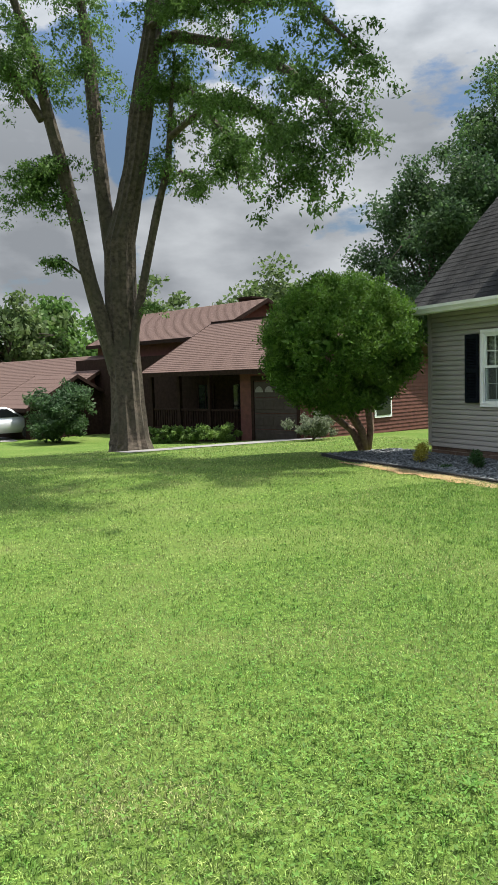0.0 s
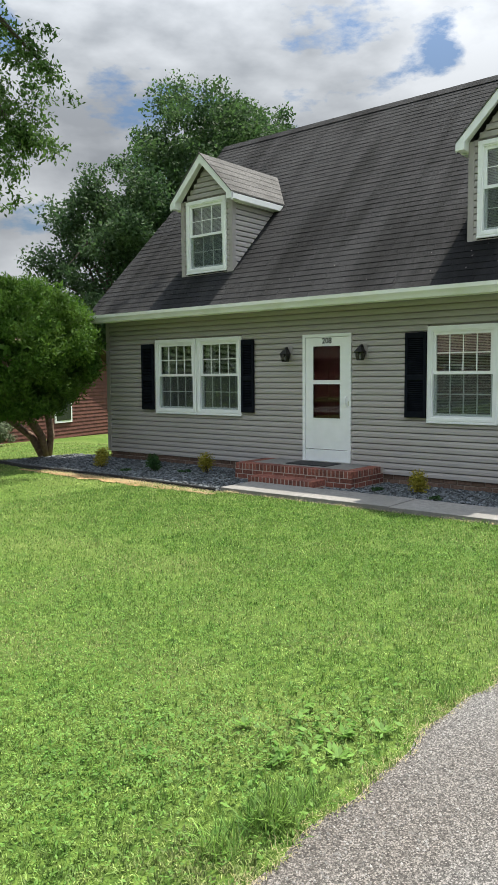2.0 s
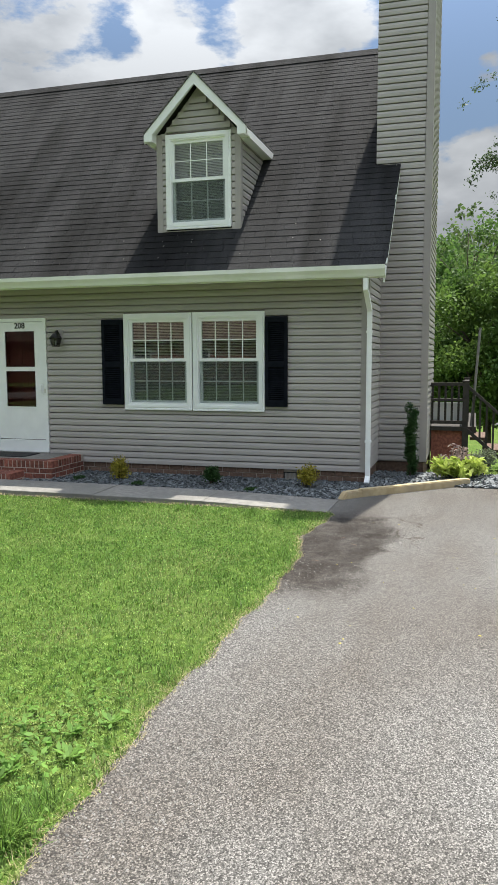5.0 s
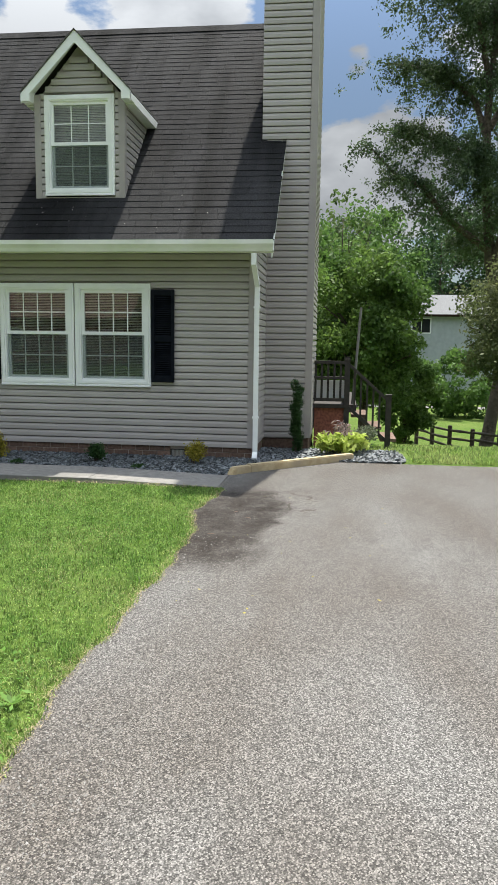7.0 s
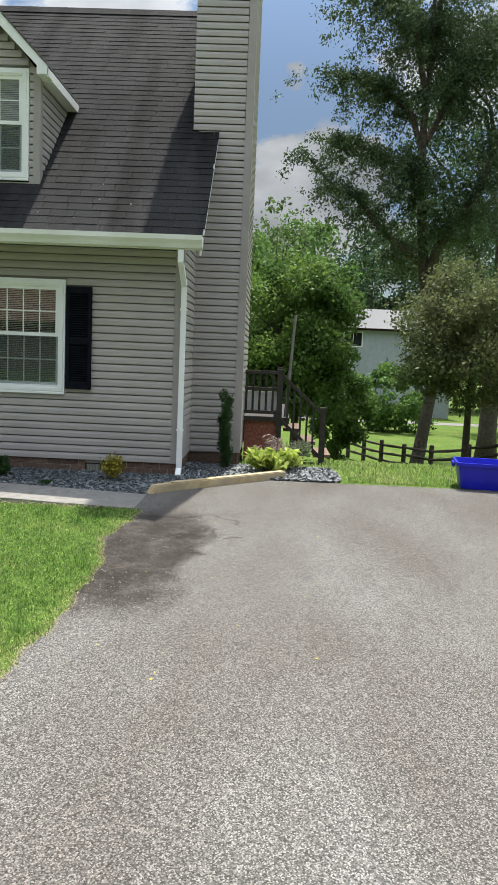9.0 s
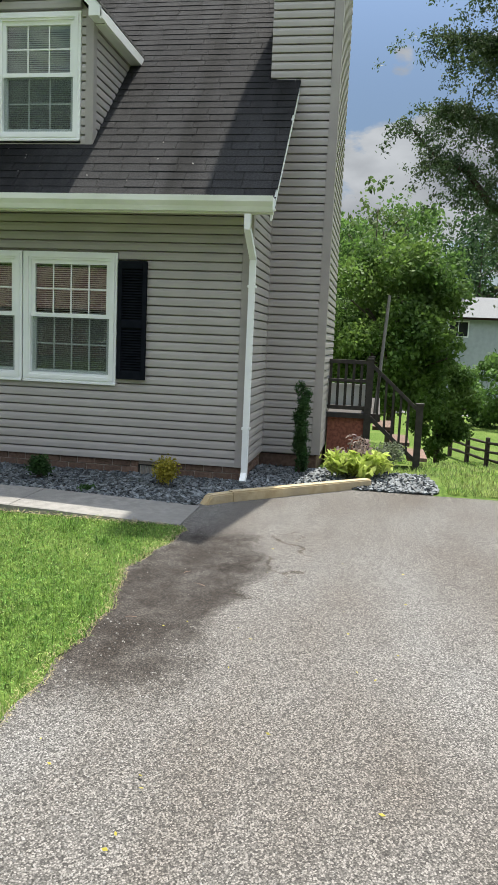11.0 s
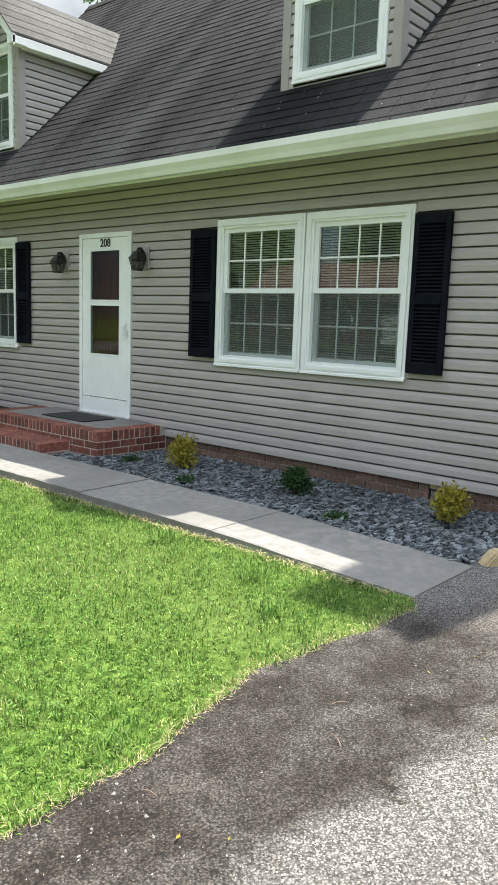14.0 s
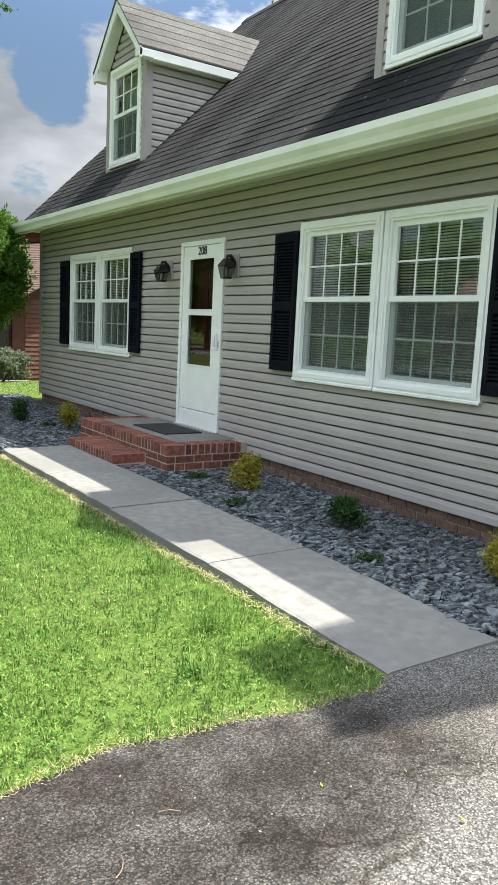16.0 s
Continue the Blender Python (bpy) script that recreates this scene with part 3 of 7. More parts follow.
ceiling_in = tagged(part("ceiling", boxes((F + 0.15, BX - 0.15, Y0 + 0.15, Y1 - 0.15, 2.72, 2.8)), M_INSIDE), "ceiling inside the house, coloured dark for the unlit room", "ceiling", kind="structure")
room_wall = tagged(part("wall_inside", boxes((F + 2.6, F + 2.7, Y0 + 0.15, Y1 - 0.15, 0.28, 2.72)), M_INSIDE), "wall inside the house, coloured dark for the unlit room", "wall", kind="structure")

BOARDS = {}


def siding_board(parent, m, length, h):
    """One lapped board: its foot stands proud and casts the line under it."""
    key = (round(length, 2), round(h, 4))
    if key not in BOARDS:
        bm = bmesh.new()
        L = key[0]
        prism(bm, [(0.036, 0.0), (-0.025, 0.0), (-0.027, 0.005), (-0.026, h * 0.5), (-0.0235, h * 0.58), (-0.0165, h - 0.0135), (0.033, h - 0.012), (0.036, h)], 0, L, 0)
        me = bpy.data.meshes.new("siding_board")
        bm.to_mesh(me)
        bm.free()
        me.materials.append(M_SIDING)
        BOARDS[key] = me
    return share("siding_board", BOARDS[key], parent, m)


for i in range(29):
    z = SB + i * COURSE
    holes = [(o[0] - 0.004, o[1] + 0.004) for o in OPENINGS if o[2] - 0.01 < z + COURSE * 0.6 and o[3] + 0.01 > z + COURSE * 0.4]
    for a, b in spans(Y0 + 0.085, Y1 - 0.085, holes):
        siding_board(wall_front, pose(F + 0.012, b, z, 0, 0, -90), b - a, COURSE)
for i in range(60):
    z = SB + i * COURSE
    x0 = max(F + 0.085, EX + (z + COURSE - EZ + 0.2) / PITCH)
    if 12.05 - x0 > 0.05:
        siding_board(wall_south, pose(x0, Y0 + 0.012, z), 12.05 - x0, COURSE)

bm = bmesh.new()
prism(bm, [(F - 0.021, Y0 - 0.021), (F + 0.085, Y0 - 0.021), (F + 0.085, Y0 + 0.012), (F + 0.012, Y0 + 0.012), (F + 0.012, Y0 + 0.085), (F - 0.021, Y0 + 0.085)], SB, ST + 0.02, 2)
tagged(part("corner_trim", bm, M_TRIM_GREY), "grey vinyl corner post of the house", "trim", kind="structure")
bm = bmesh.new()
prism(bm, [(F - 0.021, Y1 + 0.021), (F + 0.085, Y1 + 0.021), (F + 0.085, Y1 - 0.001), (F + 0.012, Y1 - 0.001), (F + 0.012, Y1 - 0.085), (F - 0.021, Y1 - 0.085)], SB, ST + 0.02, 2)
tagged(part("corner_trim", bm, M_TRIM_GREY), "grey vinyl corner post of the house", "trim", kind="structure")

# ---- roof ----
RY0, RY1 = 1.09, 12.55


def roof_body():
    bm = bmesh.new()
    out = [(EX - 0.05, EZ - 0.05), (RX, RZ - 0.02), (2 * RX - EX + 0.05, EZ - 0.05), (2 * RX - EX + 0.05, EZ - 0.10), (RX, RZ - 0.07), (EX - 0.05, EZ - 0.10)]
    return prism(bm, out, RY0 + 0.02, RY1 - 0.02, 1)


roof = tagged(part("roof", roof_body(), M_SHINGLE), "steep dark grey asphalt shingle roof", "roof", kind="structure")
CH_X, CH_Y0, CH_Y1, CH_BACK, CH_TOP = 12.05, 0.65, 1.45, 13.9, 8.9
S = math.hypot(1, PITCH)
N_COURSE = 44
STEP = (RX - EX + 0.05) * S / N_COURSE
rng_roof = random.Random(4)


def shingle_row(x_low, y0, y1, rng):
    """One row of shingle tabs lapped over the row below, each a thin wedge of its own."""
    bm = bmesh.new()
    ux, uz = 1 / S, PITCH / S
    nx, nz = -PITCH / S, 1 / S
    y = y0 - rng.random() * 0.3
    while y < y1:
        a, b = max(y0, y), min(y1, y + 0.305)
        y += 0.31
        if b - a < 0.02:
            continue
        t = 0.010 + rng.random() * 0.005
        foot = -0.006 * rng.random()
        z_low = roof_z(x_low)
        p = []
        for s, h in ((foot, -0.002), (foot, t), (STEP * 1.04, 0.006), (STEP * 1.04, -0.002)):
            p.append((x_low + ux * s + nx * h, z_low + uz * s + nz * h))
        prism(bm, p, a, b, 1)
    return bm


for i in range(N_COURSE):
    x_low = EX - 0.05 + i * STEP / S
    low = CH_Y1 if CH_X - 0.03 < x_low < CH_BACK else RY0
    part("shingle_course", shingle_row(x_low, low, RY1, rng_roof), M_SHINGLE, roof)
bm = bmesh.new()
prism(bm, [(RX - 0.14, RZ - 0.105), (RX, RZ + 0.04), (RX + 0.14, RZ - 0.105), (RX, RZ + 0.01)], RY0, RY1, 1)
part("ridge_cap", bm, M_SHINGLE, roof)
for y in (RY0 + 0.012, RY1 - 0.01):
    bm = bmesh.new()
    prism(bm, [(EX - 0.05, EZ - 0.07), (RX, RZ - 0.05), (RX, RZ - 0.22), (EX - 0.05, EZ - 0.24)], y, y + 0.022, 1)
    if y < 5:
        # the rake board stops at the chimney's face
        bm.free()
        bm = bmesh.new()
        prism(bm, [(EX - 0.05, EZ - 0.07), (CH_X, roof_z(CH_X) - 0.05), (CH_X, roof_z(CH_X) - 0.17), (EX - 0.05, EZ - 0.19)], y, y + 0.022, 1)
    part("rake_board", bm, M_WHITE, roof)

# gutter, fascia, soffit
tagged(part("soffit", boxes((EX - 0.04, F + 0.012, RY0 + 0.04, RY1 - 0.06, ST - 0.012, ST + 0.01)), M_GUTTER), "off-white soffit under the eave", "soffit", kind="structure")
gutter = empty("gutter", (EX, 6, EZ), "pale green-white metal gutter along the eave", "gutter")
bm = bmesh.new()
gx, GZ = EX - 0.055, 2.955
prism(bm, [(gx, GZ - 0.15), (gx, GZ - 0.005), (gx - 0.004, GZ - 0.005), (gx - 0.004, GZ - 0.142), (gx - 0.06, GZ - 0.142), (gx - 0.075, GZ - 0.10), (gx - 0.10, GZ - 0.055), (gx - 0.104, GZ - 0.025), (gx - 0.09, GZ - 0.025), (gx - 0.09, GZ - 0.005), (gx - 0.112, GZ - 0.005), (gx - 0.112, GZ - 0.06), (gx - 0.085, GZ - 0.105), (gx - 0.068, GZ - 0.15)], 1.088, 12.30, 1)
trough = part("trough", bm, M_GUTTER, None)
trough.parent, trough.matrix_parent_inverse = gutter, Matrix.Translation(gutter.location).inverted()
for y in (1.082, 12.298):
    cap = part("end_cap", boxes((gx - 0.1, gx - 0.004, y, y + 0.008, GZ - 0.14, GZ - 0.02)), M_WHITE, gutter)
    cap.matrix_parent_inverse = Matrix.Translation(gutter.location).inverted()
tagged(part("fascia", boxes((gx + 0.002, gx + 0.022, RY0, RY1 - 0.02, 2.79, EZ - 0.05)), M_GUTTER), "off-white fascia board behind the gutter", "fascia", kind="structure")

downspout = empty("downspout", (10.62, 1.33, 0), "white metal downspout with an elbow at the eave", "downspout")


def spout(y):
    bm = bmesh.new()
    pts = [(gx - 0.05, EZ - 0.15), (gx - 0.05, EZ - 0.27), (F - 0.065, EZ - 0.52), (F - 0.065, 0.12), (F - 0.16, 0.045)]
    for (xa, za), (xb, zb) in zip(pts, pts[1:]):
        d = Vector((xb - xa, 0, zb - za)).normalized()
        nrm = Vector((d.z, 0, -d.x)) * 0.03
        a, b = Vector((xa, 0, za)) - d * 0.012, Vector((xb, 0, zb)) + d * 0.012
        prism(bm, [((a + nrm).x, (a + nrm).z), ((b + nrm).x, (b + nrm).z), ((b - nrm).x, (b - nrm).z), ((a - nrm).x, (a - nrm).z)], y - 0.032, y + 0.032, 1)
    return bm


pipe = part("pipe", spout(1.335), M_WHITE, downspout)
pipe.matrix_parent_inverse = Matrix.Translation(downspout.location).inverted()
for z in (0.6, 2.1):
    strap = part("strap", boxes((F - 0.1, F - 0.02, 1.292, 1.378, z, z + 0.025)), M_WHITE, downspout)
    strap.matrix_parent_inverse = Matrix.Translation(downspout.location).inverted()

# foundation
FX = F + 0.02
base_core = tagged(part("foundation", boxes((FX + 0.012, F + 0.16, Y0 + 0.03, Y1 - 0.03, -0.45, SB + 0.005), (F + 0.16, CH_X + 0.05, Y0 + 0.03, Y0 + 0.13, -0.45, SB + 0.005)), M_MORTAR), "brick foundation strip under the siding", "foundation", kind="structure")

# ---- chimney ----
chimney = empty("chimney", (CH_X, CH_Y0, 0), "tall grey vinyl-clad chimney chase at the gable", "chimney")


def under(ob, thing):
    """Keeps a part where it was built in the world, under its thing."""
    ob.parent, ob.matrix_parent_inverse = thing, Matrix.Translation(thing.location).inverted()
    return ob


chase = under(part("core", boxes((CH_X + 0.05, CH_BACK, CH_Y0 + 0.05, CH_Y1 - 0.0, SB - 0.02, CH_TOP)), M_TRIM_GREY), chimney)
for i in range(int((CH_TOP - SB) / COURSE)):
    z = SB + i * COURSE
    left = CH_Y1 if z > roof_z(CH_X) - 0.05 else Y0 + 0.005
    under(siding_board(None, pose(CH_X + 0.012, left, z, 0, 0, -90), left - CH_Y0 - 0.085, COURSE), chimney)
    under(siding_board(None, pose(CH_X + 0.085, CH_Y0 + 0.012, z), CH_BACK - CH_X - 0.085, COURSE), chimney)
bm = bmesh.new()
prism(bm, [(CH_X - 0.021, CH_Y0 - 0.021), (CH_X + 0.085, CH_Y0 - 0.021), (CH_X + 0.085, CH_Y0 + 0.012), (CH_X + 0.012, CH_Y0 + 0.012), (CH_X + 0.012, CH_Y0 + 0.085), (CH_X - 0.021, CH_Y0 + 0.085)], SB, CH_TOP, 2)
under(part("corner_post", bm, M_TRIM_GREY), chimney)
under(part("base", boxes((CH_X + 0.02, CH_BACK, CH_Y0 + 0.02, Y0 + 0.02, -0.5, SB - 0.021)), M_BRICK_BASE), chimney)
bm = bmesh.new()
prism(bm, [(CH_X - 0.012, SB), (CH_X - 0.012, roof_z(CH_X) - 0.25), (CH_X + 0.0, roof_z(CH_X) - 0.25), (CH_X + 0.0, SB)], Y0 - 0.025, Y0 + 0.005, 1)
under(part("inside_corner", bm, M_TRIM_GREY), chimney)

# ---- windows ----


def sash(bm_f, bm_m, x, a0, a1, z0, z1, cols, rows, rail=0.045):
    """A sash frame with muntin bars: frame into bm_f, bars into bm_m."""
    lattice(bm_f, "x", x, a0, a1, z0, z1, rail, 0.03)
    for c in range(1, cols):
        y = a0 + rail + (a1 - a0 - 2 * rail) * c / cols
        box(bm_m, x + 0.014, x + 0.022, y - 0.007, y + 0.007, z0 + rail, z1 - rail)
    for r in range(1, rows):
        z = z0 + rail + (z1 - z0 - 2 * rail) * r / rows
        box(bm_m, x + 0.0145, x + 0.0215, a0 + rail, a1 - rail, z - 0.007, z + 0.007)


def window_unit(thing, x, y0, y1, z0, z1, cols=4, rows=2, trim=0.085):
    """Casing, sill, two sashes with bars and panes in the opening; x is the wall's face."""
    bm = bmesh.new()
    lattice(bm, "x", x - 0.035, y0, y1, z0, z1, trim, 0.10)
    under(part("casing", bm, M_WHITE), thing)
    bm = bmesh.new()
    lattice(bm, "x", x - 0.048, y0 + 0.028, y1 - 0.028, z0 + 0.028, z1 - 0.028, trim - 0.05, 0.013)
    under(part("casing_bead", bm, M_WHITE), thing)
    under(part("window_sill", boxes((x - 0.052, x - 0.03, y0, y1, z0 - 0.016, z0 + 0.012), bevel=0.005), M_WHITE), thing)
    i0, i1, k0, k1 = y0 + trim, y1 - trim, z0 + trim, z1 - trim
    mid = (k0 + k1) / 2 + 0.02
    for name, a, b, off in (("upper_sash", mid - 0.02, k1, 0.0), ("lower_sash", k0, mid + 0.02, 0.034)):
        bf, bb = bmesh.new(), bmesh.new()
        sash(bf, bb, x + 0.0 + (0.03 if name == "lower_sash" else 0.0) - 0.012, i0, i1, a, b, cols, rows)
        s = under(part(name, bf, M_WHITE), thing)
        ob = part("muntin", bb, M_WHITE)
        under(ob, thing)
        p = under(part("pane", boxes((x + off + 0.012, x + off + 0.015, i0 + 0.04, i1 - 0.04, a + 0.04, b - 0.04)), M_GLASS), thing)
        p.visible_shadow = False
    scr = under(part("insect_screen", boxes((x - 0.006, x - 0.004, i0 + 0.012, i1 - 0.012, k0 + 0.012, mid)), M_SCREEN), thing)
    scr.visible_shadow = False
    return i0, i1, k0, k1


def blind(y0, y1, z0, z1, x, label="white slatted blind hanging behind the window"):
    thing = empty("window_blind", (x, (y0 + y1) / 2, z0), label, "blind")
    bm = bmesh.new()
    z = z0 + 0.02
    while z < z1 - 0.04:
        prism(bm, [(x + 0.02, z), (x, z + 0.0085), (x, z + 0.0102), (x + 0.02, z + 0.0015)], y0, y1, 1)
        z += 0.0225
    under(part("slats", bm, M_BLIND), thing)
    under(part("head_rail", boxes((x, x + 0.03, y0, y1, z1 - 0.04, z1)), M_BLIND), thing)
    bm = bmesh.new()
    for y in (y0 + 0.12, (y0 + y1) / 2, y1 - 0.12):
        tube(bm, [(x - 0.001, y, z0), (x - 0.001, y, z1)], [0.0015, 0.0015], 4)
    under(part("cord", bm, M_BLIND), thing)
    return thing


def curtain(y0, y1, z0, z1, x):
    thing = empty("curtain", (x, (y0 + y1) / 2, z0), "pale curtain hanging in folds behind the window", "curtain")
    bm = bmesh.new()
    n = 40
    rows = [[bm.verts.new((x + 0.03 * math.sin(i * 1.25) + 0.012 * math.sin(i * 0.5), y0 + (y1 - y0) * i / n, z)) for i in range(n + 1)] for z in (z0, z1)]
    for i in range(n):
        bm.faces.new((rows[0][i], rows[0][i + 1], rows[1][i + 1], rows[1][i]))
    ob = under(part("cloth", bm, M_CURTAIN, smooth=True), thing)
    ob.modifiers.new("thick", "SOLIDIFY").thickness = 0.004
    return thing


for num, (y0, y1, z0, z1), blinds in ((1, W2, True), (2, W1, False)):
    mid = (y0 + y1) / 2
    for a, b in ((y0, mid - 0.009), (mid + 0.009, y1)):
        thing = empty("window_%d" % num, (F, (a + b) / 2, z0), "white vinyl double-hung window with grid bars", "window", "front windows", "structure")
        i0, i1, k0, k1 = window_unit(thing, F, a, b, z0, z1)
        if blinds:
            blind(i0 + 0.01, i1 - 0.01, k0, k1, F + 0.075)
        else:
            blind(i0 + 0.01, i1 - 0.01, k0 + 0.62, k1, F + 0.075, "white slatted blind half drawn up behind the window")
            curtain(i0, i0 + 0.2, k0, k1, F + 0.16)
            curtain(i1 - 0.2, i1, k0, k1, F + 0.16)


def shutter(y0, y1, z0, z1):
    thing = empty("shutter", (F, (y0 + y1) / 2, z0), "black louvred vinyl shutter beside a window", "shutter", "shutters beside the windows")
    x0, x1 = F - 0.062, F - 0.022
    w = 0.045
    mid = z0 + (z1 - z0) * 0.47
    under(part("frame", boxes((x0, x1, y0, y0 + w, z0, z1), (x0, x1, y1 - w, y1, z0, z1), (x0, x1, y0 + w, y1 - w, z1 - 0.085, z1), (x0, x1, y0 + w, y1 - w, z0, z0 + 0.085), (x0, x1, y0 + w, y1 - w, mid - 0.04, mid + 0.04), bevel=0.004), M_SHUTTER), thing)
    bm = bmesh.new()
    for a, b in ((z0 + 0.085, mid - 0.04), (mid + 0.04, z1 - 0.085)):
        z = a
        while z < b - 0.02:
            prism(bm, [(x0 + 0.006, z), (x1, z + 0.022), (x1, z + 0.028), (x0 + 0.006, z + 0.007)], y0 + w, y1 - w, 1)
            z += 0.029
    under(part("louvres", bm, M_SHUTTER), thing)
    under(part("backing", boxes((x1 + 0.001, x1 + 0.004, y0 + 0.02, y1 - 0.02, z0 + 0.02, z1 - 0.02)), M_SHUTTER), thing)
    return thing


for y0, y1, z0, z1 in ((2.485, 2.806, 1.07, 2.345), (5.022, 5.368, 1.07, 2.345), (8.32, 8.61, 1.066, 2.35), (10.87, 11.215, 1.066, 2.35)):
    shutter(y0, y1, z0, z1)

# ---- door ----
door = empty("door_1", (F, 6.8, 0.29), "white storm door with two dark glass panes", "door", kind="structure")
dy0, dy1, dz0, dz1 = DOOR
bm = bmesh.new()
box(bm, F - 0.03, F + 0.08, dy0, dy0 + 0.055, dz0, dz1)
box(bm, F - 0.03, F + 0.08, dy1 - 0.055, dy1, dz0, dz1)
box(bm, F - 0.03, F + 0.08, dy0 + 0.055, dy1 - 0.055, dz1 - 0.05, dz1)
under(part("door_frame", bm, M_WHITE), door)
gy0, gy1, gz0, gzm, gz1 = 6.53, 7.085, 1.0, 1.605, 2.205
bm = bmesh.new()
xa, xb = F - 0.018, F + 0.022
box(bm, xa, xb, dy0 + 0.06, gy0, dz0 + 0.21, dz1 - 0.055)
box(bm, xa, xb, gy1, dy1 - 0.06, dz0 + 0.21, dz1 - 0.055)
box(bm, xa, xb, gy0, gy1, gz1, dz1 - 0.055)
box(bm, xa, xb, gy0, gy1, dz0 + 0.21, gz0)
box(bm, xa, xb, gy0, gy1, gzm - 0.02, gzm + 0.02)
under(part("door_leaf", bm, M_WHITE), door)
under(part("kick_plate", boxes((F - 0.026, F + 0.02, dy0 + 0.057, dy1 - 0.057, dz0 + 0.012, dz0 + 0.2), bevel=0.004), M_WHITE), door)
bm = bmesh.new()
for a, b in ((gz0, gzm - 0.02), (gzm + 0.02, gz1)):
    lattice(bm, "x", F - 0.024, gy0, gy1, a, b, 0.014, 0.012)
under(part("glass_bead", bm, M_WHITE), door)
for a, b in ((gz0, gzm - 0.02), (gzm + 0.02, gz1)):
    p = under(part("pane", boxes((F - 0.002, F + 0.001, gy0, gy1, a, b)), M_DOOR_GLASS), door)
    p.visible_shadow = False
bm = boxes((F - 0.045, F - 0.018, dy0 + 0.075, dy0 + 0.105, 1.20, 1.38), (F - 0.07, F - 0.045, dy0 + 0.08, dy0 + 0.10, 1.24, 1.36), bevel=0.004)
under(part("door_handle", bm, M_WHITE, None, "white pull handle"), door)
under(part("latch", boxes((F - 0.034, F - 0.018, dy0 + 0.03, dy0 + 0.05, 1.23, 1.30)), M_METAL), door)
under(part("threshold", boxes((F - 0.06, F + 0.1, dy0, dy1, dz0 - 0.012, dz0 + 0.012)), M_METAL), door)
inner = empty("door_2", (F + 0.13, 6.8, 0.29), "red front door behind the storm door", "door", kind="structure")
under(part("door_leaf", boxes((F + 0.11, F + 0.15, dy0 + 0.03, dy1 - 0.03, dz0, dz1 - 0.03)), M_RED_DOOR), inner)
bm = bmesh.new()
for a, b in ((0.55, 1.15), (1.3, 1.95)):
    for c, d in ((6.5, 6.77), (6.85, 7.12)):
        lattice(bm, "x", F + 0.1, c, d, a, b, 0.03, 0.012)
under(part("moulding", bm, M_RED_DOOR), inner)


def letters(text, size, place, turn, mat, parent, name="digits"):
    cu = bpy.data.curves.new(name, "FONT")
    cu.body, cu.size, cu.extrude, cu.align_x, cu.align_y = text, size, 0.002, "CENTER", "CENTER"
    cu.offset = 0.0025
    tmp = new("tmp_text", cu)
    me = bpy.data.meshes.new_from_object(tmp.evaluated_get(bpy.context.evaluated_depsgraph_get()))
    bpy.data.objects.remove(tmp)
    me.name = name
    me.materials.clear()
    me.materials.append(mat)
    ob = new(name, me)
    ob.matrix_basis = Matrix.Translation(place) @ Euler([radians(a) for a in turn]).to_matrix().to_4x4()
    return under(ob, parent)


letters("208", 0.125, (F - 0.021, 6.80, 2.275), (90, 0, -90), M_BLACK, door, "house_number")["label"] = "black house number 208"


def wall_lantern(y, z):
    thing = empty("wall_lantern", (F, y, z), "dark bronze coach lantern on the wall beside the door", "wall lamp", "lanterns beside the door")
    under(part("back_plate", boxes((F - 0.03, F - 0.006, y - 0.065, y + 0.065, z - 0.10, z + 0.16), bevel=0.006), M_TRIM_GREY), thing)
    bm = bmesh.new()
    tube(bm, [(F - 0.03, y, z + 0.02), (F - 0.06, y, z + 0.09), (F - 0.10, y, z + 0.135), (F - 0.145, y, z + 0.13), (F - 0.155, y, z + 0.09)], [0.02, 0.022, 0.022, 0.018, 0.014], 8)
    under(part("arm", bm, M_METAL_DARK), thing)
    cx = F - 0.15
    bm = bmesh.new()
    for s0, s1, za, zb in ((0.08, 0.062, z + 0.02, z + 0.045), (0.062, 0.03, z + 0.045, z + 0.10)):
        v = [[bm.verts.new((cx + sx * s, y + sy * s, zz)) for sx, sy in ((-1, -1), (1, -1), (1, 1), (-1, 1))] for s, zz in ((s0, za), (s1, zb))]
        for k in range(4):
            bm.faces.new((v[0][k], v[0][(k + 1) % 4], v[1][(k + 1) % 4], v[1][k]))
        bm.faces.new(v[0][::-1])
        bm.faces.new(v[1])
    under(part("roof", bm, M_METAL_DARK), thing)
    bm = bmesh.new()
    for sx, sy in ((-1, -1), (1, -1), (1, 1), (-1, 1)):
        tube(bm, [(cx + sx * 0.072, y + sy * 0.072, z + 0.02), (cx + sx * 0.045, y + sy * 0.045, z - 0.11)], [0.006, 0.006], 5)
    box(bm, cx - 0.048, cx + 0.048, y - 0.048, y + 0.048, z - 0.125, z - 0.108)
    under(part("cage", bm, M_METAL_DARK), thing)
    bm = bmesh.new()
    v = [[bm.verts.new((cx + sx * s, y + sy * s, zz)) for sx, sy in ((-1, -1), (1, -1), (1, 1), (-1, 1))] for s, zz in ((0.066, z + 0.018), (0.041, z - 0.106))]
    for k in range(4):
        bm.faces.new((v[0][k], v[0][(k + 1) % 4], v[1][(k + 1) % 4], v[1][k]))
    g = under(part("glass", bm, M_SMOKED), thing)
    g.visible_shadow = False
    bm = bmesh.new()
    tube(bm, [(cx, y, z - 0.1), (cx, y, z - 0.04), (cx, y, z - 0.01)], [0.014, 0.018, 0.006], 8)
    under(part("bulb", bm, M_WHITE), thing)
    return thing


for place_y in (6.10, 7.56):
    wall_lantern(place_y, 2.06).scale = (0.9, 0.9, 0.9)

# ---- dormers ----


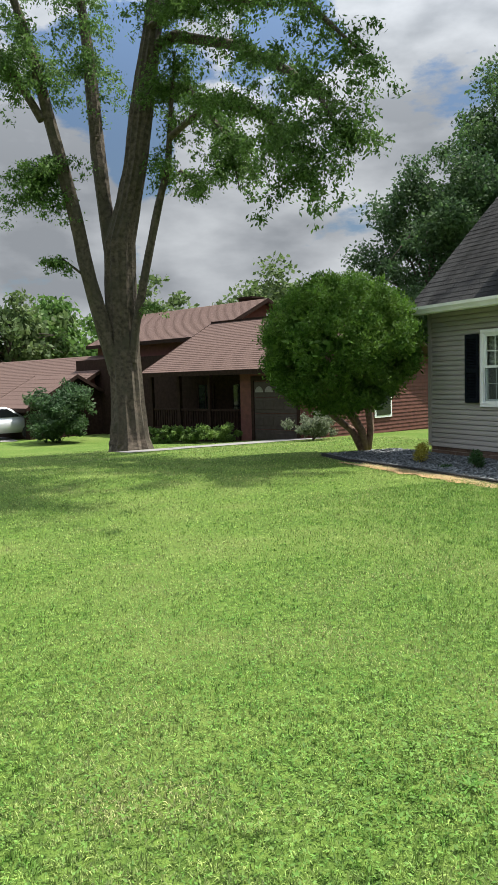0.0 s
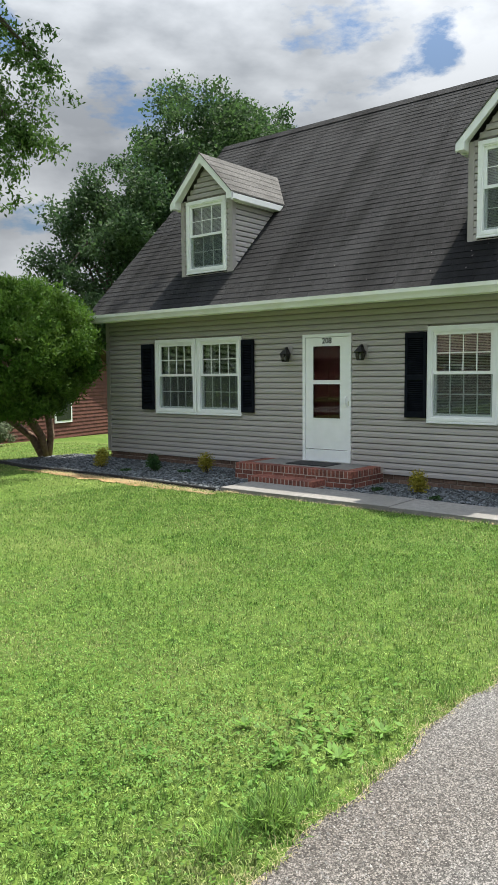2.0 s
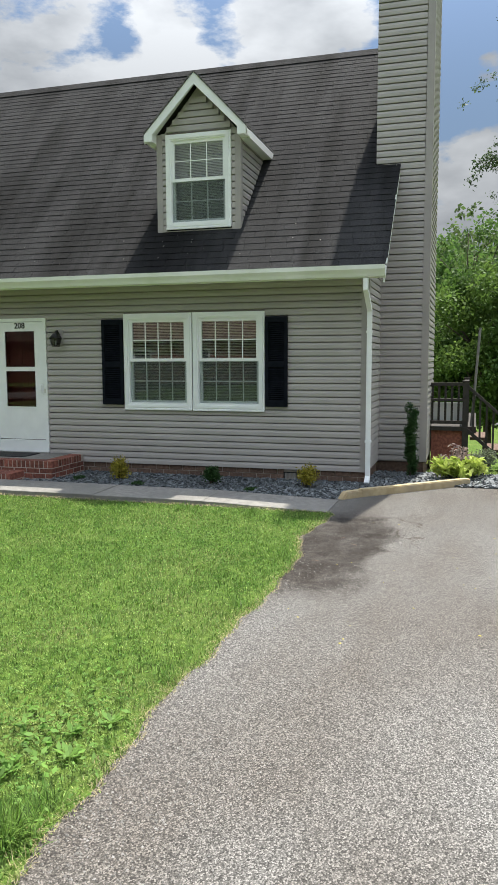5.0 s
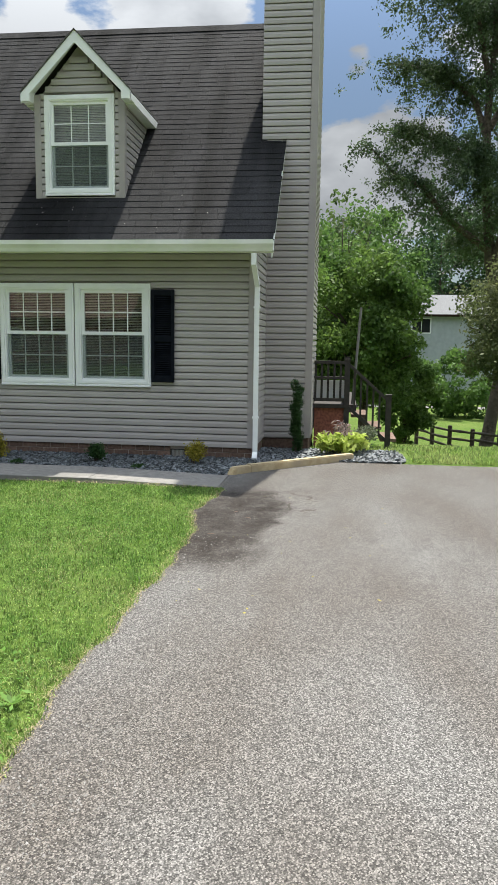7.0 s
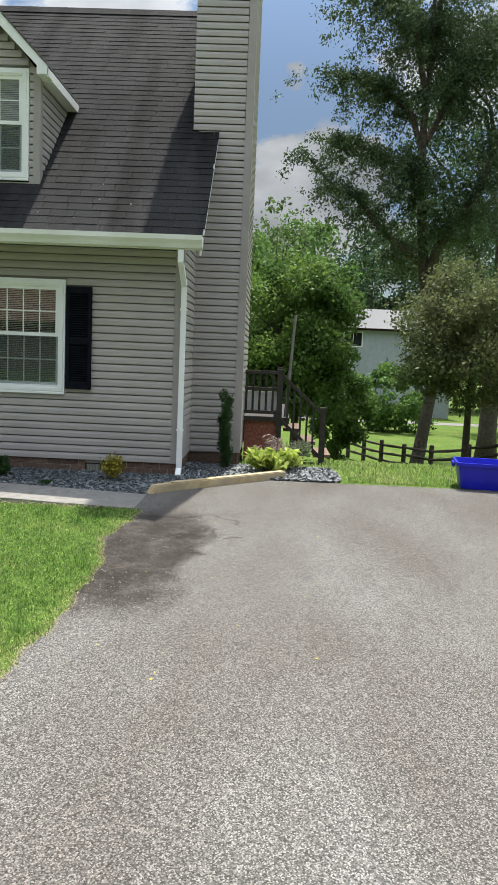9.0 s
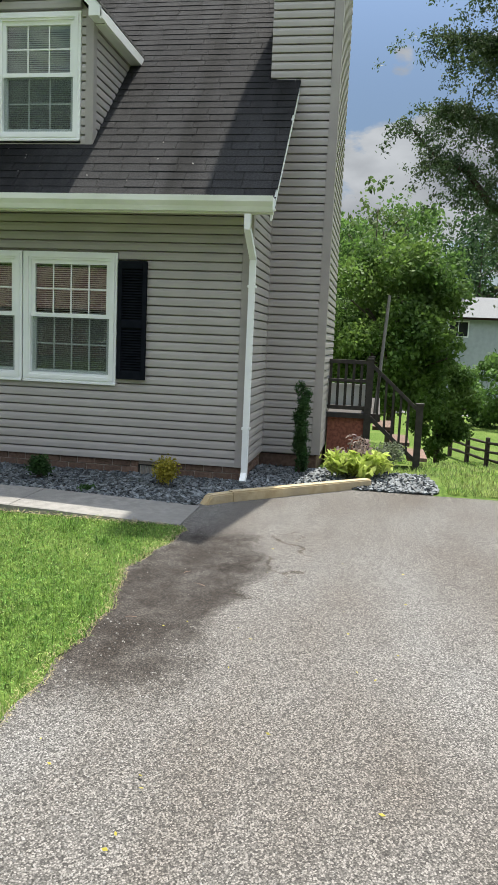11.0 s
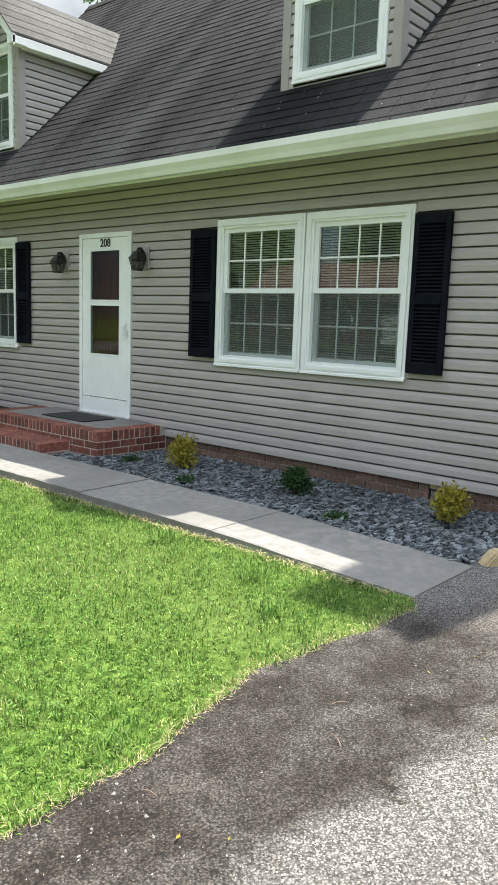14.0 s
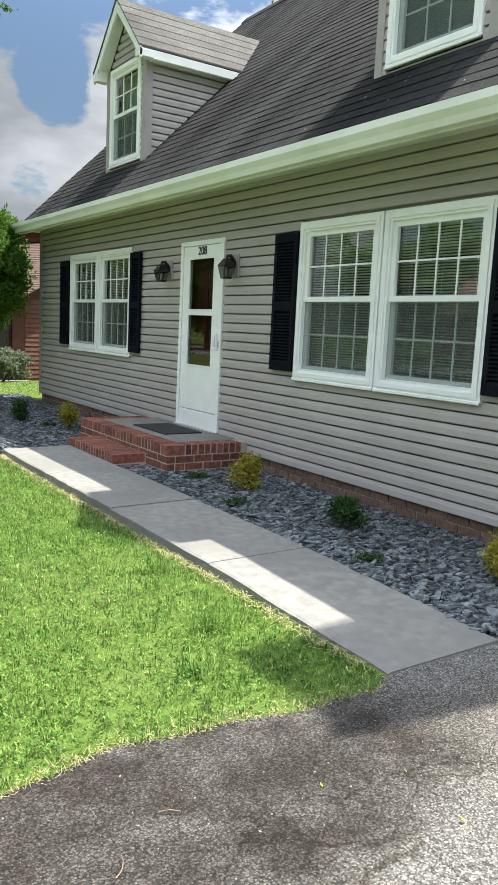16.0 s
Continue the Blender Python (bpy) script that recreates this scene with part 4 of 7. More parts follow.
def dormer(yc):
    thing = empty("dormer", (11.07, yc, 3.65), "grey-sided gable dormer with a white-trimmed window", "dormer", "roof dormers")
    x, hw = 11.07, 0.635
    base, eave, peak = 3.61, 5.06, 5.845
    top = 4.96
    # front and cheek walls as one shell with the window's opening
    o0, o1, oz0, oz1 = yc - 0.43, yc + 0.43, 3.77, 4.975
    back = EX + (eave - EZ) / PITCH
    bm = boxes((x + 0.05, x + 0.1, yc - hw + 0.05, o0, base, top), (x + 0.05, x + 0.1, o1, yc + hw - 0.05, base, top), (x + 0.05, x + 0.1, o0, o1, base, oz0))
    prism(bm, [(yc - hw + 0.05, top), (o0, top), (o0, oz1), (o1, oz1), (o1, top), (yc + hw - 0.05, top), (yc + hw - 0.05, eave), (yc, peak - 0.1), (yc - hw + 0.05, eave)], x + 0.05, x + 0.1, 0)
    for a, b in ((yc - hw + 0.05, yc - hw + 0.1), (yc + hw - 0.1, yc + hw - 0.05)):
        prism(bm, [(x + 0.1, base), (x + 0.1, eave + 0.02), (back + 0.3, eave + 0.02)], a, b, 1)
    core = under(part("wall", bm, M_TRIM_GREY), thing)
    # boards on the front and on both cheeks
    n = int((peak - base) / COURSE)
    for i in range(n):
        z = base + 0.05 + i * COURSE
        half = hw - 0.065 if z + COURSE < eave else hw * max(0.0, (peak - 0.12 - z - COURSE) / (peak - 0.12 - eave)) - 0.02
        holes = [(yc - 0.512, yc + 0.512)] if 3.69 < z + COURSE * 0.7 and z + COURSE * 0.3 < 5.045 else []
        if half > 0.06:
            for a, b in spans(yc - half, yc + half, holes):
                under(siding_board(None, pose(x + 0.012, b, z, 0, 0, -90), b - a, COURSE), thing)
        if z + COURSE < eave + 0.01:
            end = EX + (z + COURSE - EZ) / PITCH
            if end - x - 0.09 > 0.05:
                under(siding_board(None, pose(x + 0.085, yc - hw + 0.012, z), end - x - 0.085, COURSE), thing)
                under(siding_board(None, pose(end, yc + hw - 0.012, z, 0, 0, 180), end - x - 0.085, COURSE), thing)
    for s in (-1, 1):
        y = yc + s * hw
        bm = boxes((x - 0.021, x + 0.012, min(y, y - s * 0.07), max(y, y - s * 0.07), base - 0.06, eave), (x - 0.0205, x + 0.085, min(y - s * 0.012, y + s * 0.021), max(y - s * 0.012, y + s * 0.021), base - 0.055, eave))
        under(part("corner_post", bm, M_TRIM_GREY), thing)
    under(part("base_trim", boxes((x - 0.019, x + 0.02, yc - hw + 0.07, yc + hw - 0.07, base - 0.03, base + 0.05)), M_TRIM_GREY), thing)
    # roof: two slopes with shingles, white rakes and eave boards
    xf, oh = 10.89, 0.15
    xb = EX + (peak - EZ) / PITCH + 0.1
    sl = (peak - eave + 0.02) / (hw + oh)
    for s in (-1, 1):
        bm = bmesh.new()
        rows = 6
        for i in range(rows):
            q0, q1 = i / rows, (i + 1.12) / rows
            w0, w1 = (hw + oh) * (1 - q0), (hw + oh) * (1 - min(q1, 1))
            z0, z1 = peak - sl * w0, peak - sl * w1
            prism(bm, [(yc + s * w0, z0), (yc + s * w0, z0 + 0.026), (yc + s * w1, z1 + 0.016), (yc + s * w1, z1)], xf - 0.015, xb, 0)
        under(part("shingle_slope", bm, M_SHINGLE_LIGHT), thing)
        ye = yc + s * (hw + oh)
        ze = peak - sl * (hw + oh)
        bm = bmesh.new()
        prism(bm, [(yc, peak - 0.004), (ye, ze - 0.004), (ye, ze - 0.135), (yc + s * 0.0, peak - 0.165)], xf, xf + 0.03, 0)
        # boxed return at the rake's foot
        prism(bm, [(ye, ze - 0.02), (ye, ze - 0.11), (ye - s * 0.13, ze - 0.11), (ye - s * 0.13, ze + 0.09)], xf - 0.008, xf + 0.2, 0)
        under(part("rake_board", bm, M_WHITE), thing)
        bm = bmesh.new()
        prism(bm, [(yc + s * 0.03, peak - 0.05), (ye - s * 0.03, ze - 0.05), (ye - s * 0.03, ze - 0.07), (yc + s * 0.03, peak - 0.07)], xf + 0.03, x + 0.012, 0)
        under(part("rake_soffit", bm, M_WHITE), thing)
        xe = EX + (ze - EZ) / PITCH
        bm = bmesh.new()
        prism(bm, [(xf + 0.2, ze - 0.012), (xe, ze - 0.012), (xe - 0.12, ze - 0.12), (xf + 0.2, ze - 0.12)], min(ye, ye - s * 0.022), max(ye, ye - s * 0.022), 1)
        prism(bm, [(xf + 0.2, ze - 0.115), (xe - 0.1, ze - 0.115), (xe - 0.1, ze - 0.125), (xf + 0.2, ze - 0.125)], min(ye - s * 0.022, yc + s * hw), max(ye - s * 0.022, yc + s * hw), 1)
        under(part("eave_board", bm, M_WHITE), thing)
    window_unit(thing, x, yc - 0.508, yc + 0.508, 3.69, 5.045, 3, 2, trim=0.085)
    blind(yc - 0.42, yc + 0.42, 3.79, 4.95, x + 0.105)
    # closes the dormer's room, its shade put into the dark colour
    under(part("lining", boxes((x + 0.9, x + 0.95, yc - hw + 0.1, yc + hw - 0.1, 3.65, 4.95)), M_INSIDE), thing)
    return thing


dormer(3.935)
dormer(9.785)

# ---- walk, porch and beds ----
walkway = empty("walkway", (9.0, 4.4, 0.0), "pale concrete front walk with a cracked joint", "walkway", kind="structure")
rng = random.Random(11)
for a, b, dz in ((1.52, 3.038, 0.0), (3.042, 4.497, 0.002), (4.503, 5.905, 0.008), (5.915, 7.32, 0.006)):
    bm = bmesh.new()
    t = 0.062 + dz
    n = 10
    ring_t, ring_b = [], []
    for i in range(n + 1):
        y = a + (b - a) * i / n
        low_end = 0.05 * max(0, 1 - i / n) if a < 2 else 0.0
        ring_t.append(((8.635 + rng.uniform(-0.006, 0.006), y, t - 0.006 - low_end), (8.655, y, t - low_end), (9.36, y, t + 0.006 - low_end), (9.38 + rng.uniform(-0.006, 0.006), y, t - low_end)))
    rows = [[bm.verts.new(p) for p in r] for r in ring_t]
    low = [[bm.verts.new((r[0][0], r[0][1], -0.15)), bm.verts.new((r[3][0], r[3][1], -0.15))] for r in ring_t]
    for i in range(n):
        for k in range(3):
            bm.faces.new((rows[i][k], rows[i][k + 1], rows[i + 1][k + 1], rows[i + 1][k]))
        bm.faces.new((low[i][0], rows[i][0], rows[i + 1][0], low[i + 1][0]))
        bm.faces.new((rows[i][3], low[i][1], low[i + 1][1], rows[i + 1][3]))
    for i in (0, n):
        bm.faces.new((*rows[i], low[i][1], low[i][0]))
    bmesh.ops.recalc_face_normals(bm, faces=bm.faces)
    under(part("concrete_slab", bm, M_CONCRETE), walkway)

PX, PY0, PY1, PT = 9.76, 5.75, 8.0, 0.29     # porch front, its two ends and its top
porch = empty("porch", (10.2, 6.87, 0), "red brick front stoop with a concrete top and one step", "porch", kind="structure")
under(part("mortar_core", boxes((PX + 0.004, F + 0.012, PY0 + 0.004, PY1 - 0.004, -0.2, PT - 0.002), (9.395, PX + 0.004, 6.204, 7.426, -0.2, 0.1445)), M_MORTAR), porch)
under(part("concrete_top", boxes((PX + 0.20, F - 0.005, PY0 + 0.20, PY1 - 0.20, PT - 0.02, PT + 0.002)), M_CONCRETE), porch)
BRICKS = {}


def brick(parent, place, size, mat, rng, turn=0.0):
    """One brick, its arrises worn, a hair out of true. size: along x, y, z; place: its low corner."""
    key = (tuple(round(s, 3) for s in size), mat.name)
    if key not in BRICKS:
        bm = bmesh.new()
        box(bm, 0, size[0], 0, size[1], 0, size[2], bevel=0.004)
        me = bpy.data.meshes.new("brick")
        bm.to_mesh(me)
        bm.free()
        me.materials.append(mat)
        BRICKS[key] = me
    x, y, z = place
    j = 0.002
    return under(share("brick", BRICKS[key], None, pose(x + rng.uniform(-j, j), y + rng.uniform(-j, j), z + rng.uniform(-0.001, 0.001), 0, 0, rng.uniform(-0.6, 0.6))), parent)


def rowlock_x(x, y0, y1, z, depth, high):
    """Bricks on edge along y, their ends to the front at x."""
    y = y0
    while y < y1 - 0.05:
        brick(porch, (x, y, z), (depth, 0.062, high), M_BRICK, rng)
        y += 0.0725


def rowlock_y(y, x0, x1, z, depth, high):
    x = x0
    while x < x1 - 0.05:
        brick(porch, (x, y, z), (0.062, depth, high), M_BRICK, rng)
        x += 0.0725


rowlock_x(PX, PY0, PY1, PT - 0.098, 0.2, 0.1)
rowlock_y(PY0, PX + 0.21, F - 0.06, PT - 0.098, 0.2, 0.1)
rowlock_y(PY1 - 0.2, PX + 0.21, F - 0.06, PT - 0.098, 0.2, 0.1)
rowlock_x(9.392, 6.20, 7.43, 0.055, 0.36, 0.093)
for k, z in enumerate((PT - 0.173, PT - 0.248, PT - 0.323)):
    y = PY0 - (0.1 if k % 2 else 0.0)
    while y < PY1 - 0.02:
        a, b = max(PY0, y), min(PY1, y + 0.2)
        if b - a > 0.03:
            brick(porch, (PX, a, z), (0.09, b - a, 0.065), M_BRICK, rng)
        y += 0.21
    for yy in (PY0, PY1 - 0.09):
        x = PX + 0.1 - (0.1 if k % 2 else 0.0) + 0.0
        while x < F - 0.06:
            a, b = max(PX + 0.1, x), min(F - 0.01, x + 0.2)
            if b - a > 0.03:
                brick(porch, (a, yy, z), (b - a, 0.09, 0.065), M_BRICK, rng)
            x += 0.21
y = 6.20
while y < 7.42:
    brick(porch, (9.392, y, -0.022), (0.09, min(0.2, 7.43 - y), 0.065), M_BRICK, rng)
    y += 0.21
for x in (9.49,):
    brick(porch, (x, 6.20, -0.022), (0.2, 0.09, 0.065), M_BRICK, rng)

# the foundation's bricks
rngf = random.Random(12)
for k, z in enumerate((SB - 0.072, SB - 0.147, SB - 0.222)):
    y = Y0 + 0.02 - (0.105 if k % 2 else 0.0)
    while y < Y1 - 0.03:
        a, b = max(Y0 + 0.02, y), min(Y1 - 0.02, y + 0.2)
        hidden = PY0 < a and b < PY1
        for c, d in spans(a, b, [(2.345, 2.555)] if k < 2 else []):
            if d - c > 0.03 and not hidden and z > -0.1:
                brick(base_core, (FX, c, z), (0.06, d - c, 0.066), M_BRICK_BASE, rngf)
        y += 0.21
    x = F + 0.09
    while x < CH_X and z > -0.1:
        brick(base_core, (x, Y0 + 0.018, z), (0.2, 0.04, 0.066), M_BRICK_BASE, rngf)
        x += 0.21
vent = empty("foundation_vent", (F, 2.45, 0.05), "small metal foundation vent in the brick", "vent")
bm = bmesh.new()
lattice(bm, "x", FX - 0.006, 2.35, 2.55, -0.02, 0.13, 0.012, 0.02)
under(part("frame", bm, M_METAL_DARK), vent)
for k in range(9):
    y = 2.367 + k * 0.0195
    under(part("slat", boxes((FX - 0.002, FX + 0.01, y, y + 0.008, -0.008, 0.118)), M_METAL), vent)

doormat = tagged(part("doormat", boxes((F - 0.62, F - 0.16, 6.42, 7.2, PT + 0.002, PT + 0.016), bevel=0.004), M_BLACK), "black rubber doormat on the porch", "doormat")


def bed_inside(x, y):
    """Where the slate chips lie."""
    front = (9.385 < x < F + 0.02 and 1.55 + (9.6 - min(x, 9.6)) * 0.0 < y < PY0)
    left = (8.56 + 0.12 * math.sin((y - 7.3) * 0.55) - 0.25 * max(0, y - 12.2) * -0.9 < x < F + 0.02 and 7.34 < y < 13.5)
    strip = (9.385 < x < PX + 0.02 and PY0 - 0.01 < y < 7.36)
    corner = (x > 9.55 and y <= 1.6 and y > 1.5 - (x - 9.5) * 1.08 + 0.12 and y > -0.35 - 0.3 * (x - 10.9) and x < 12.1)
    beyond = (x > 10.75 and -0.75 < y < 0.7 and x < 12.0 and (x - 11.3) ** 2 / 0.6 + (y + 0.1) ** 2 / 0.55 < 1)
    porch_hit = PX - 0.02 < x < F and PY0 - 0.02 < y < PY1 + 0.02
    step_hit = 9.38 < x < PX and 6.19 < y < 7.44
    chim_hit = x > CH_X - 0.02 and y > CH_Y0 - 0.02
    house_hit = x > F and y > Y0
    return (front or left or strip or corner or beyond) and not (porch_hit or step_hit or chim_hit or house_hit)


soil = tagged(sheet("bed_soil", np.arange(8.4, 12.4, 0.06), np.arange(-0.9, 13.7, 0.06), M_SOIL, 0.006, keep=bed_inside), "dark soil under the slate chips", "soil", kind="structure")


def chips(count, seed):
    r = np.random.default_rng(seed)
    out = []
    while len(out) < count:
        x, y = r.uniform(8.4, 12.4), r.uniform(-0.9, 13.6)
        if bed_inside(x, y):
            # fewer where they are far away
            if y > 7.4 and r.random() < 0.35:
                continue
            out.append((x, y))
    p = np.array(out)
    n = len(p)
    size = (0.010 + 0.026 * r.random(n) ** 1.6) * (1 + (r.random(n) > 0.94) * 0.6)
    verts, faces = [], []
    ang = r.uniform(0, 6.283, n)
    tilt = r.normal(0, 0.2, (n, 2))
    thick = r.uniform(0.006, 0.014, n)
    lift = ground_height(p[:, 0], p[:, 1]) + 0.008 + r.uniform(0, 0.024, n)
    for i in range(n):
        k = 5
        a = ang[i] + np.sort(r.uniform(0, 6.283, k)) * 0.35 + np.arange(k) * 6.283 / k * 0.65
        rad = size[i] * r.uniform(0.7, 1.15, k)
        dx, dy = rad * np.cos(a) * 1.25, rad * np.sin(a) * 0.8
        dz = dx * tilt[i, 0] + dy * tilt[i, 1]
        base = len(verts)
        for h in (0, thick[i]):
            verts.extend(zip(p[i, 0] + dx, p[i, 1] + dy, lift[i] + dz + h))
        faces.append(tuple(base + k + j for j in range(k)))
        faces.extend((base + j, base + (j + 1) % k, base + k + (j + 1) % k, base + k + j) for j in range(k))
    me = bpy.data.meshes.new("slate_chips")
    me.from_pydata([tuple(map(float, v)) for v in verts], [], faces)
    me.materials.append(M_SLATE)
    return me


slate = tagged(new("slate_chips", chips(31500, 3)), "blue-grey slate chip mulch in the beds", "slate chips", kind="stuff")

# black edging and straw along the far bed
edging = empty("bed_edging", (8.5, 10, 0), "low black plastic edging round the slate bed", "edging")
bm = bmesh.new()
pts = []
for i in range(40):
    y = 7.36 + i * 0.155
    pts.append((8.545 + 0.12 * math.sin((y - 7.3) * 0.55) + 0.22 * max(0, y - 12.2), y, float(ground_height(8.5, y)) + 0.045))
tube(bm, pts, [0.02] * len(pts), 6)
tube(bm, [(x, y, z - 0.035) for x, y, z in pts], [0.022] * len(pts), 4)
under(part("rim", bm, M_BLACK), edging)


def straw(seed, n):
    r = np.random.default_rng(seed)
    y = np.concatenate([r.uniform(6.9, 11.6, n - n // 5), r.uniform(1.6, 7.2, n // 5)])
    x = np.where(y > 7.2, 8.36 + 0.12 * np.sin((y - 7.3) * 0.55) + r.normal(0, 0.09, n), 8.60 - np.abs(r.normal(0, 0.035, n)))
    a = r.uniform(0, 6.283, n)
    ln = r.uniform(0.02, 0.06, n)
    d = np.stack([np.cos(a) * ln, np.sin(a) * ln, r.normal(0, 0.012, n)], 1)
    w = np.stack([-np.sin(a), np.cos(a), np.zeros(n)], 1) * 0.0018
    c = np.stack([x, y, 0.012 + r.uniform(0, 0.02, n)], 1)
    return np.stack([c - d, c + w, c + d, c - w], 1)


tagged(quads_mesh("straw", straw(5, 5500), M_STRAW), "dry yellow straw and dead grass along the bed", "straw", kind="stuff")

# timber border at the drive
timber = empty("timber_border", (10.2, 0.8, 0), "pale yellow landscape timber edging the slate bed", "timber border")


def beam(a, b, w, h, z, cut=0.0):
    a, b = Vector((*a, 0)), Vector((*b, 0))
    d = (b - a).normalized()
    nrm = Vector((-d.y, d.x, 0)) * w
    bm = bmesh.new()
    prism(bm, [tuple((a + nrm * 0.5).xy), tuple((b + nrm * 0.5).xy), tuple((b - nrm * 0.5).xy), tuple((a - nrm * 0.5).xy)], z, z + h, 2)
    for v in bm.verts:
        if cut and v.co.z > z + h * 0.5 and (v.co - a).xy.length < w:
            v.co += d * cut
    bmesh.ops.bevel(bm, geom=list(bm.edges), offset=0.012, segments=2, affect="EDGES")
    return bm


under(part("short_beam", beam((9.46, 1.53), (9.74, 1.30), 0.11, 0.105, -0.01, 0.09), M_TIMBER), timber)
under(part("long_beam", beam((9.72, 1.31), (10.98, 0.0), 0.11, 0.115, -0.01), M_TIMBER), timber)

# ---- plants ----


def shrub(name, label, category, x, y, clumps, count, size, mat, seed, group="", stems=True, aspect=0.5, droop=0.0, shell=0.35):
    z = float(ground_height(x, y))
    thing = empty(name, (x, y, z), label, category, group)
    r = np.random.default_rng(seed)
    cl = [(x + a, y + b, z + c, rr, rz) for a, b, c, rr, rz in clumps]
    under(quads_mesh("foliage", leaf_cloud(cl, count, size, r, droop=droop, shell=shell, aspect=aspect), mat), thing)
    if stems:
        bm = bmesh.new()
        for a, b, c, rr, rz in clumps[:5]:
            tube(bm, [(x, y, z - 0.03), (x + a * 0.5, y + b * 0.5, z + c * 0.5), (x + a, y + b, z + c)], [0.012, 0.009, 0.004], 5)
        under(part("stems", bm, M_BARK), thing)
    return thing


def small_shrub(x, y, r, h, mat, seed, label):
    q = random.Random(seed)
    cl = [(q.uniform(-0.4, 0.4) * r, q.uniform(-0.4, 0.4) * r, h * q.uniform(0.35, 0.75), r * q.uniform(0.45, 0.65), h * q.uniform(0.25, 0.38)) for _ in range(7)]
    return shrub("shrub", label, "shrub", x, y, cl, 1500, 0.016, mat, seed, "small shrubs along the house")


for k, (x, y, r, h, gold) in enumerate(((10.08, 4.85, 0.21, 0.36, True), (10.02, 3.43, 0.17, 0.30, False), (10.12, 2.11, 0.20, 0.38, True), (9.9, 8.78, 0.22, 0.42, True), (9.55, 9.75, 0.2, 0.34, False), (9.42, 10.98, 0.22, 0.42, True))):
    small_shrub(x, y, r, h, M_LEAF_YELLOW if gold else M_LEAF_BOX, 30 + k, "small golden shrub in the slate bed" if gold else "small dark green boxwood in the slate bed")
for k, (x, y) in enumerate(((9.68, 4.35), (9.62, 2.72), (9.75, 9.2), (9.3, 10.2), (9.95, 5.35))):
    q = random.Random(60 + k)
    cl = [(q.uniform(-0.08, 0.08), q.uniform(-0.08, 0.08), 0.05, 0.07, 0.035) for _ in range(4)]
    shrub("ground_plant", "small low green plant among slate chips", "plant", x, y, cl, 260, 0.014, M_LEAF_BOX, 60 + k, "low plants in the bed", stems=False)
# columnar yew by the chimney
q = random.Random(70)
cl = [(q.uniform(-0.05, 0.05), q.uniform(-0.05, 0.05), 0.1 + i * 0.085, 0.095 * (1 - 0.45 * abs(i / 11 - 0.35)), 0.11) for i in range(12)]
shrub("columnar_shrub", "narrow upright dark green shrub by the chimney", "shrub", 11.5, 0.83, cl, 5200, 0.02, M_LEAF_BOX, 71, aspect=0.3, droop=-0.9)
q = random.Random(72)
cl = [(q.uniform(-0.25, 0.25), q.uniform(-0.3, 0.3), q.uniform(0.1, 0.26), 0.17, 0.1) for _ in range(12)]
shrub("hosta", "bright yellow-green hosta clump in the bed", "plant", 11.5, 0.14, cl, 800, 0.065, M_LEAF_HOSTA, 73, aspect=0.42, droop=0.2)
cl = [(q.uniform(-0.12, 0.12), q.uniform(-0.2, 0.2), q.uniform(0.22, 0.42), 0.12, 0.1) for _ in range(8)]
shrub("perennial", "pale purple leafy perennial behind the hosta", "plant", 11.85, 0.2, cl, 330, 0.035, M_LEAF_PURPLE, 74, aspect=0.4)
cl = [(q.uniform(-0.12, 0.12), q.uniform(-0.14, 0.14), q.uniform(0.12, 0.36), 0.13, 0.12) for _ in range(8)]
shrub("shrub", "small soft green shrub by the deck stair", "shrub", 11.95, -0.2, cl, 1500, 0.02, M_LEAF_GREY, 75)

# ---- blue tote ----
tote = empty("storage_tote", (10.95, -2.75, 0.0), "bright blue plastic storage tote at the drive's edge", "tote")


def tub():
    bm = bmesh.new()
    hx, hy, h, rim = 0.30, 0.52, 0.35, 0.02
    def ring(a, b, z, r=0.06, n=4):
        out = []
        for cx, cy, s in ((a - r, b - r, 0), (-a + r, b - r, 1), (-a + r, -b + r, 2), (a - r, -b + r, 3)):
            for k in range(n + 1):
                t = (s + k / n) * math.pi / 2
                out.append(bm.verts.new((cx + r * math.cos(t), cy + r * math.sin(t), z)))
        return out
    rings = [ring(hx - 0.06, hy - 0.06, 0.012), ring(hx - 0.01, hy - 0.01, h - 0.05), ring(hx - 0.01, hy - 0.01, h - 0.045), ring(hx + rim, hy + rim, h - 0.04), ring(hx + rim, hy + rim, h), ring(hx - 0.008, hy - 0.008, h), ring(hx - 0.07, hy - 0.07, 0.03)]
    for a, b in zip(rings, rings[1:]):
        n = len(a)
        for k in range(n):
            bm.faces.new((a[k], a[(k + 1) % n], b[(k + 1) % n], b[k]))
    bm.faces.new(rings[0][::-1])
    bm.faces.new(rings[-1])
    bmesh.ops.recalc_face_normals(bm, faces=bm.faces)
    return bm


t_ob = part("tub", tub(), M_BIN, tote)
for s in (-1, 1):
    part("handle", boxes((-0.09, 0.09, s * 0.555 - 0.02, s * 0.555 + 0.02, 0.27, 0.33), bevel=0.01), M_BIN, tote)
tote.rotation_euler[2] = radians(-8)

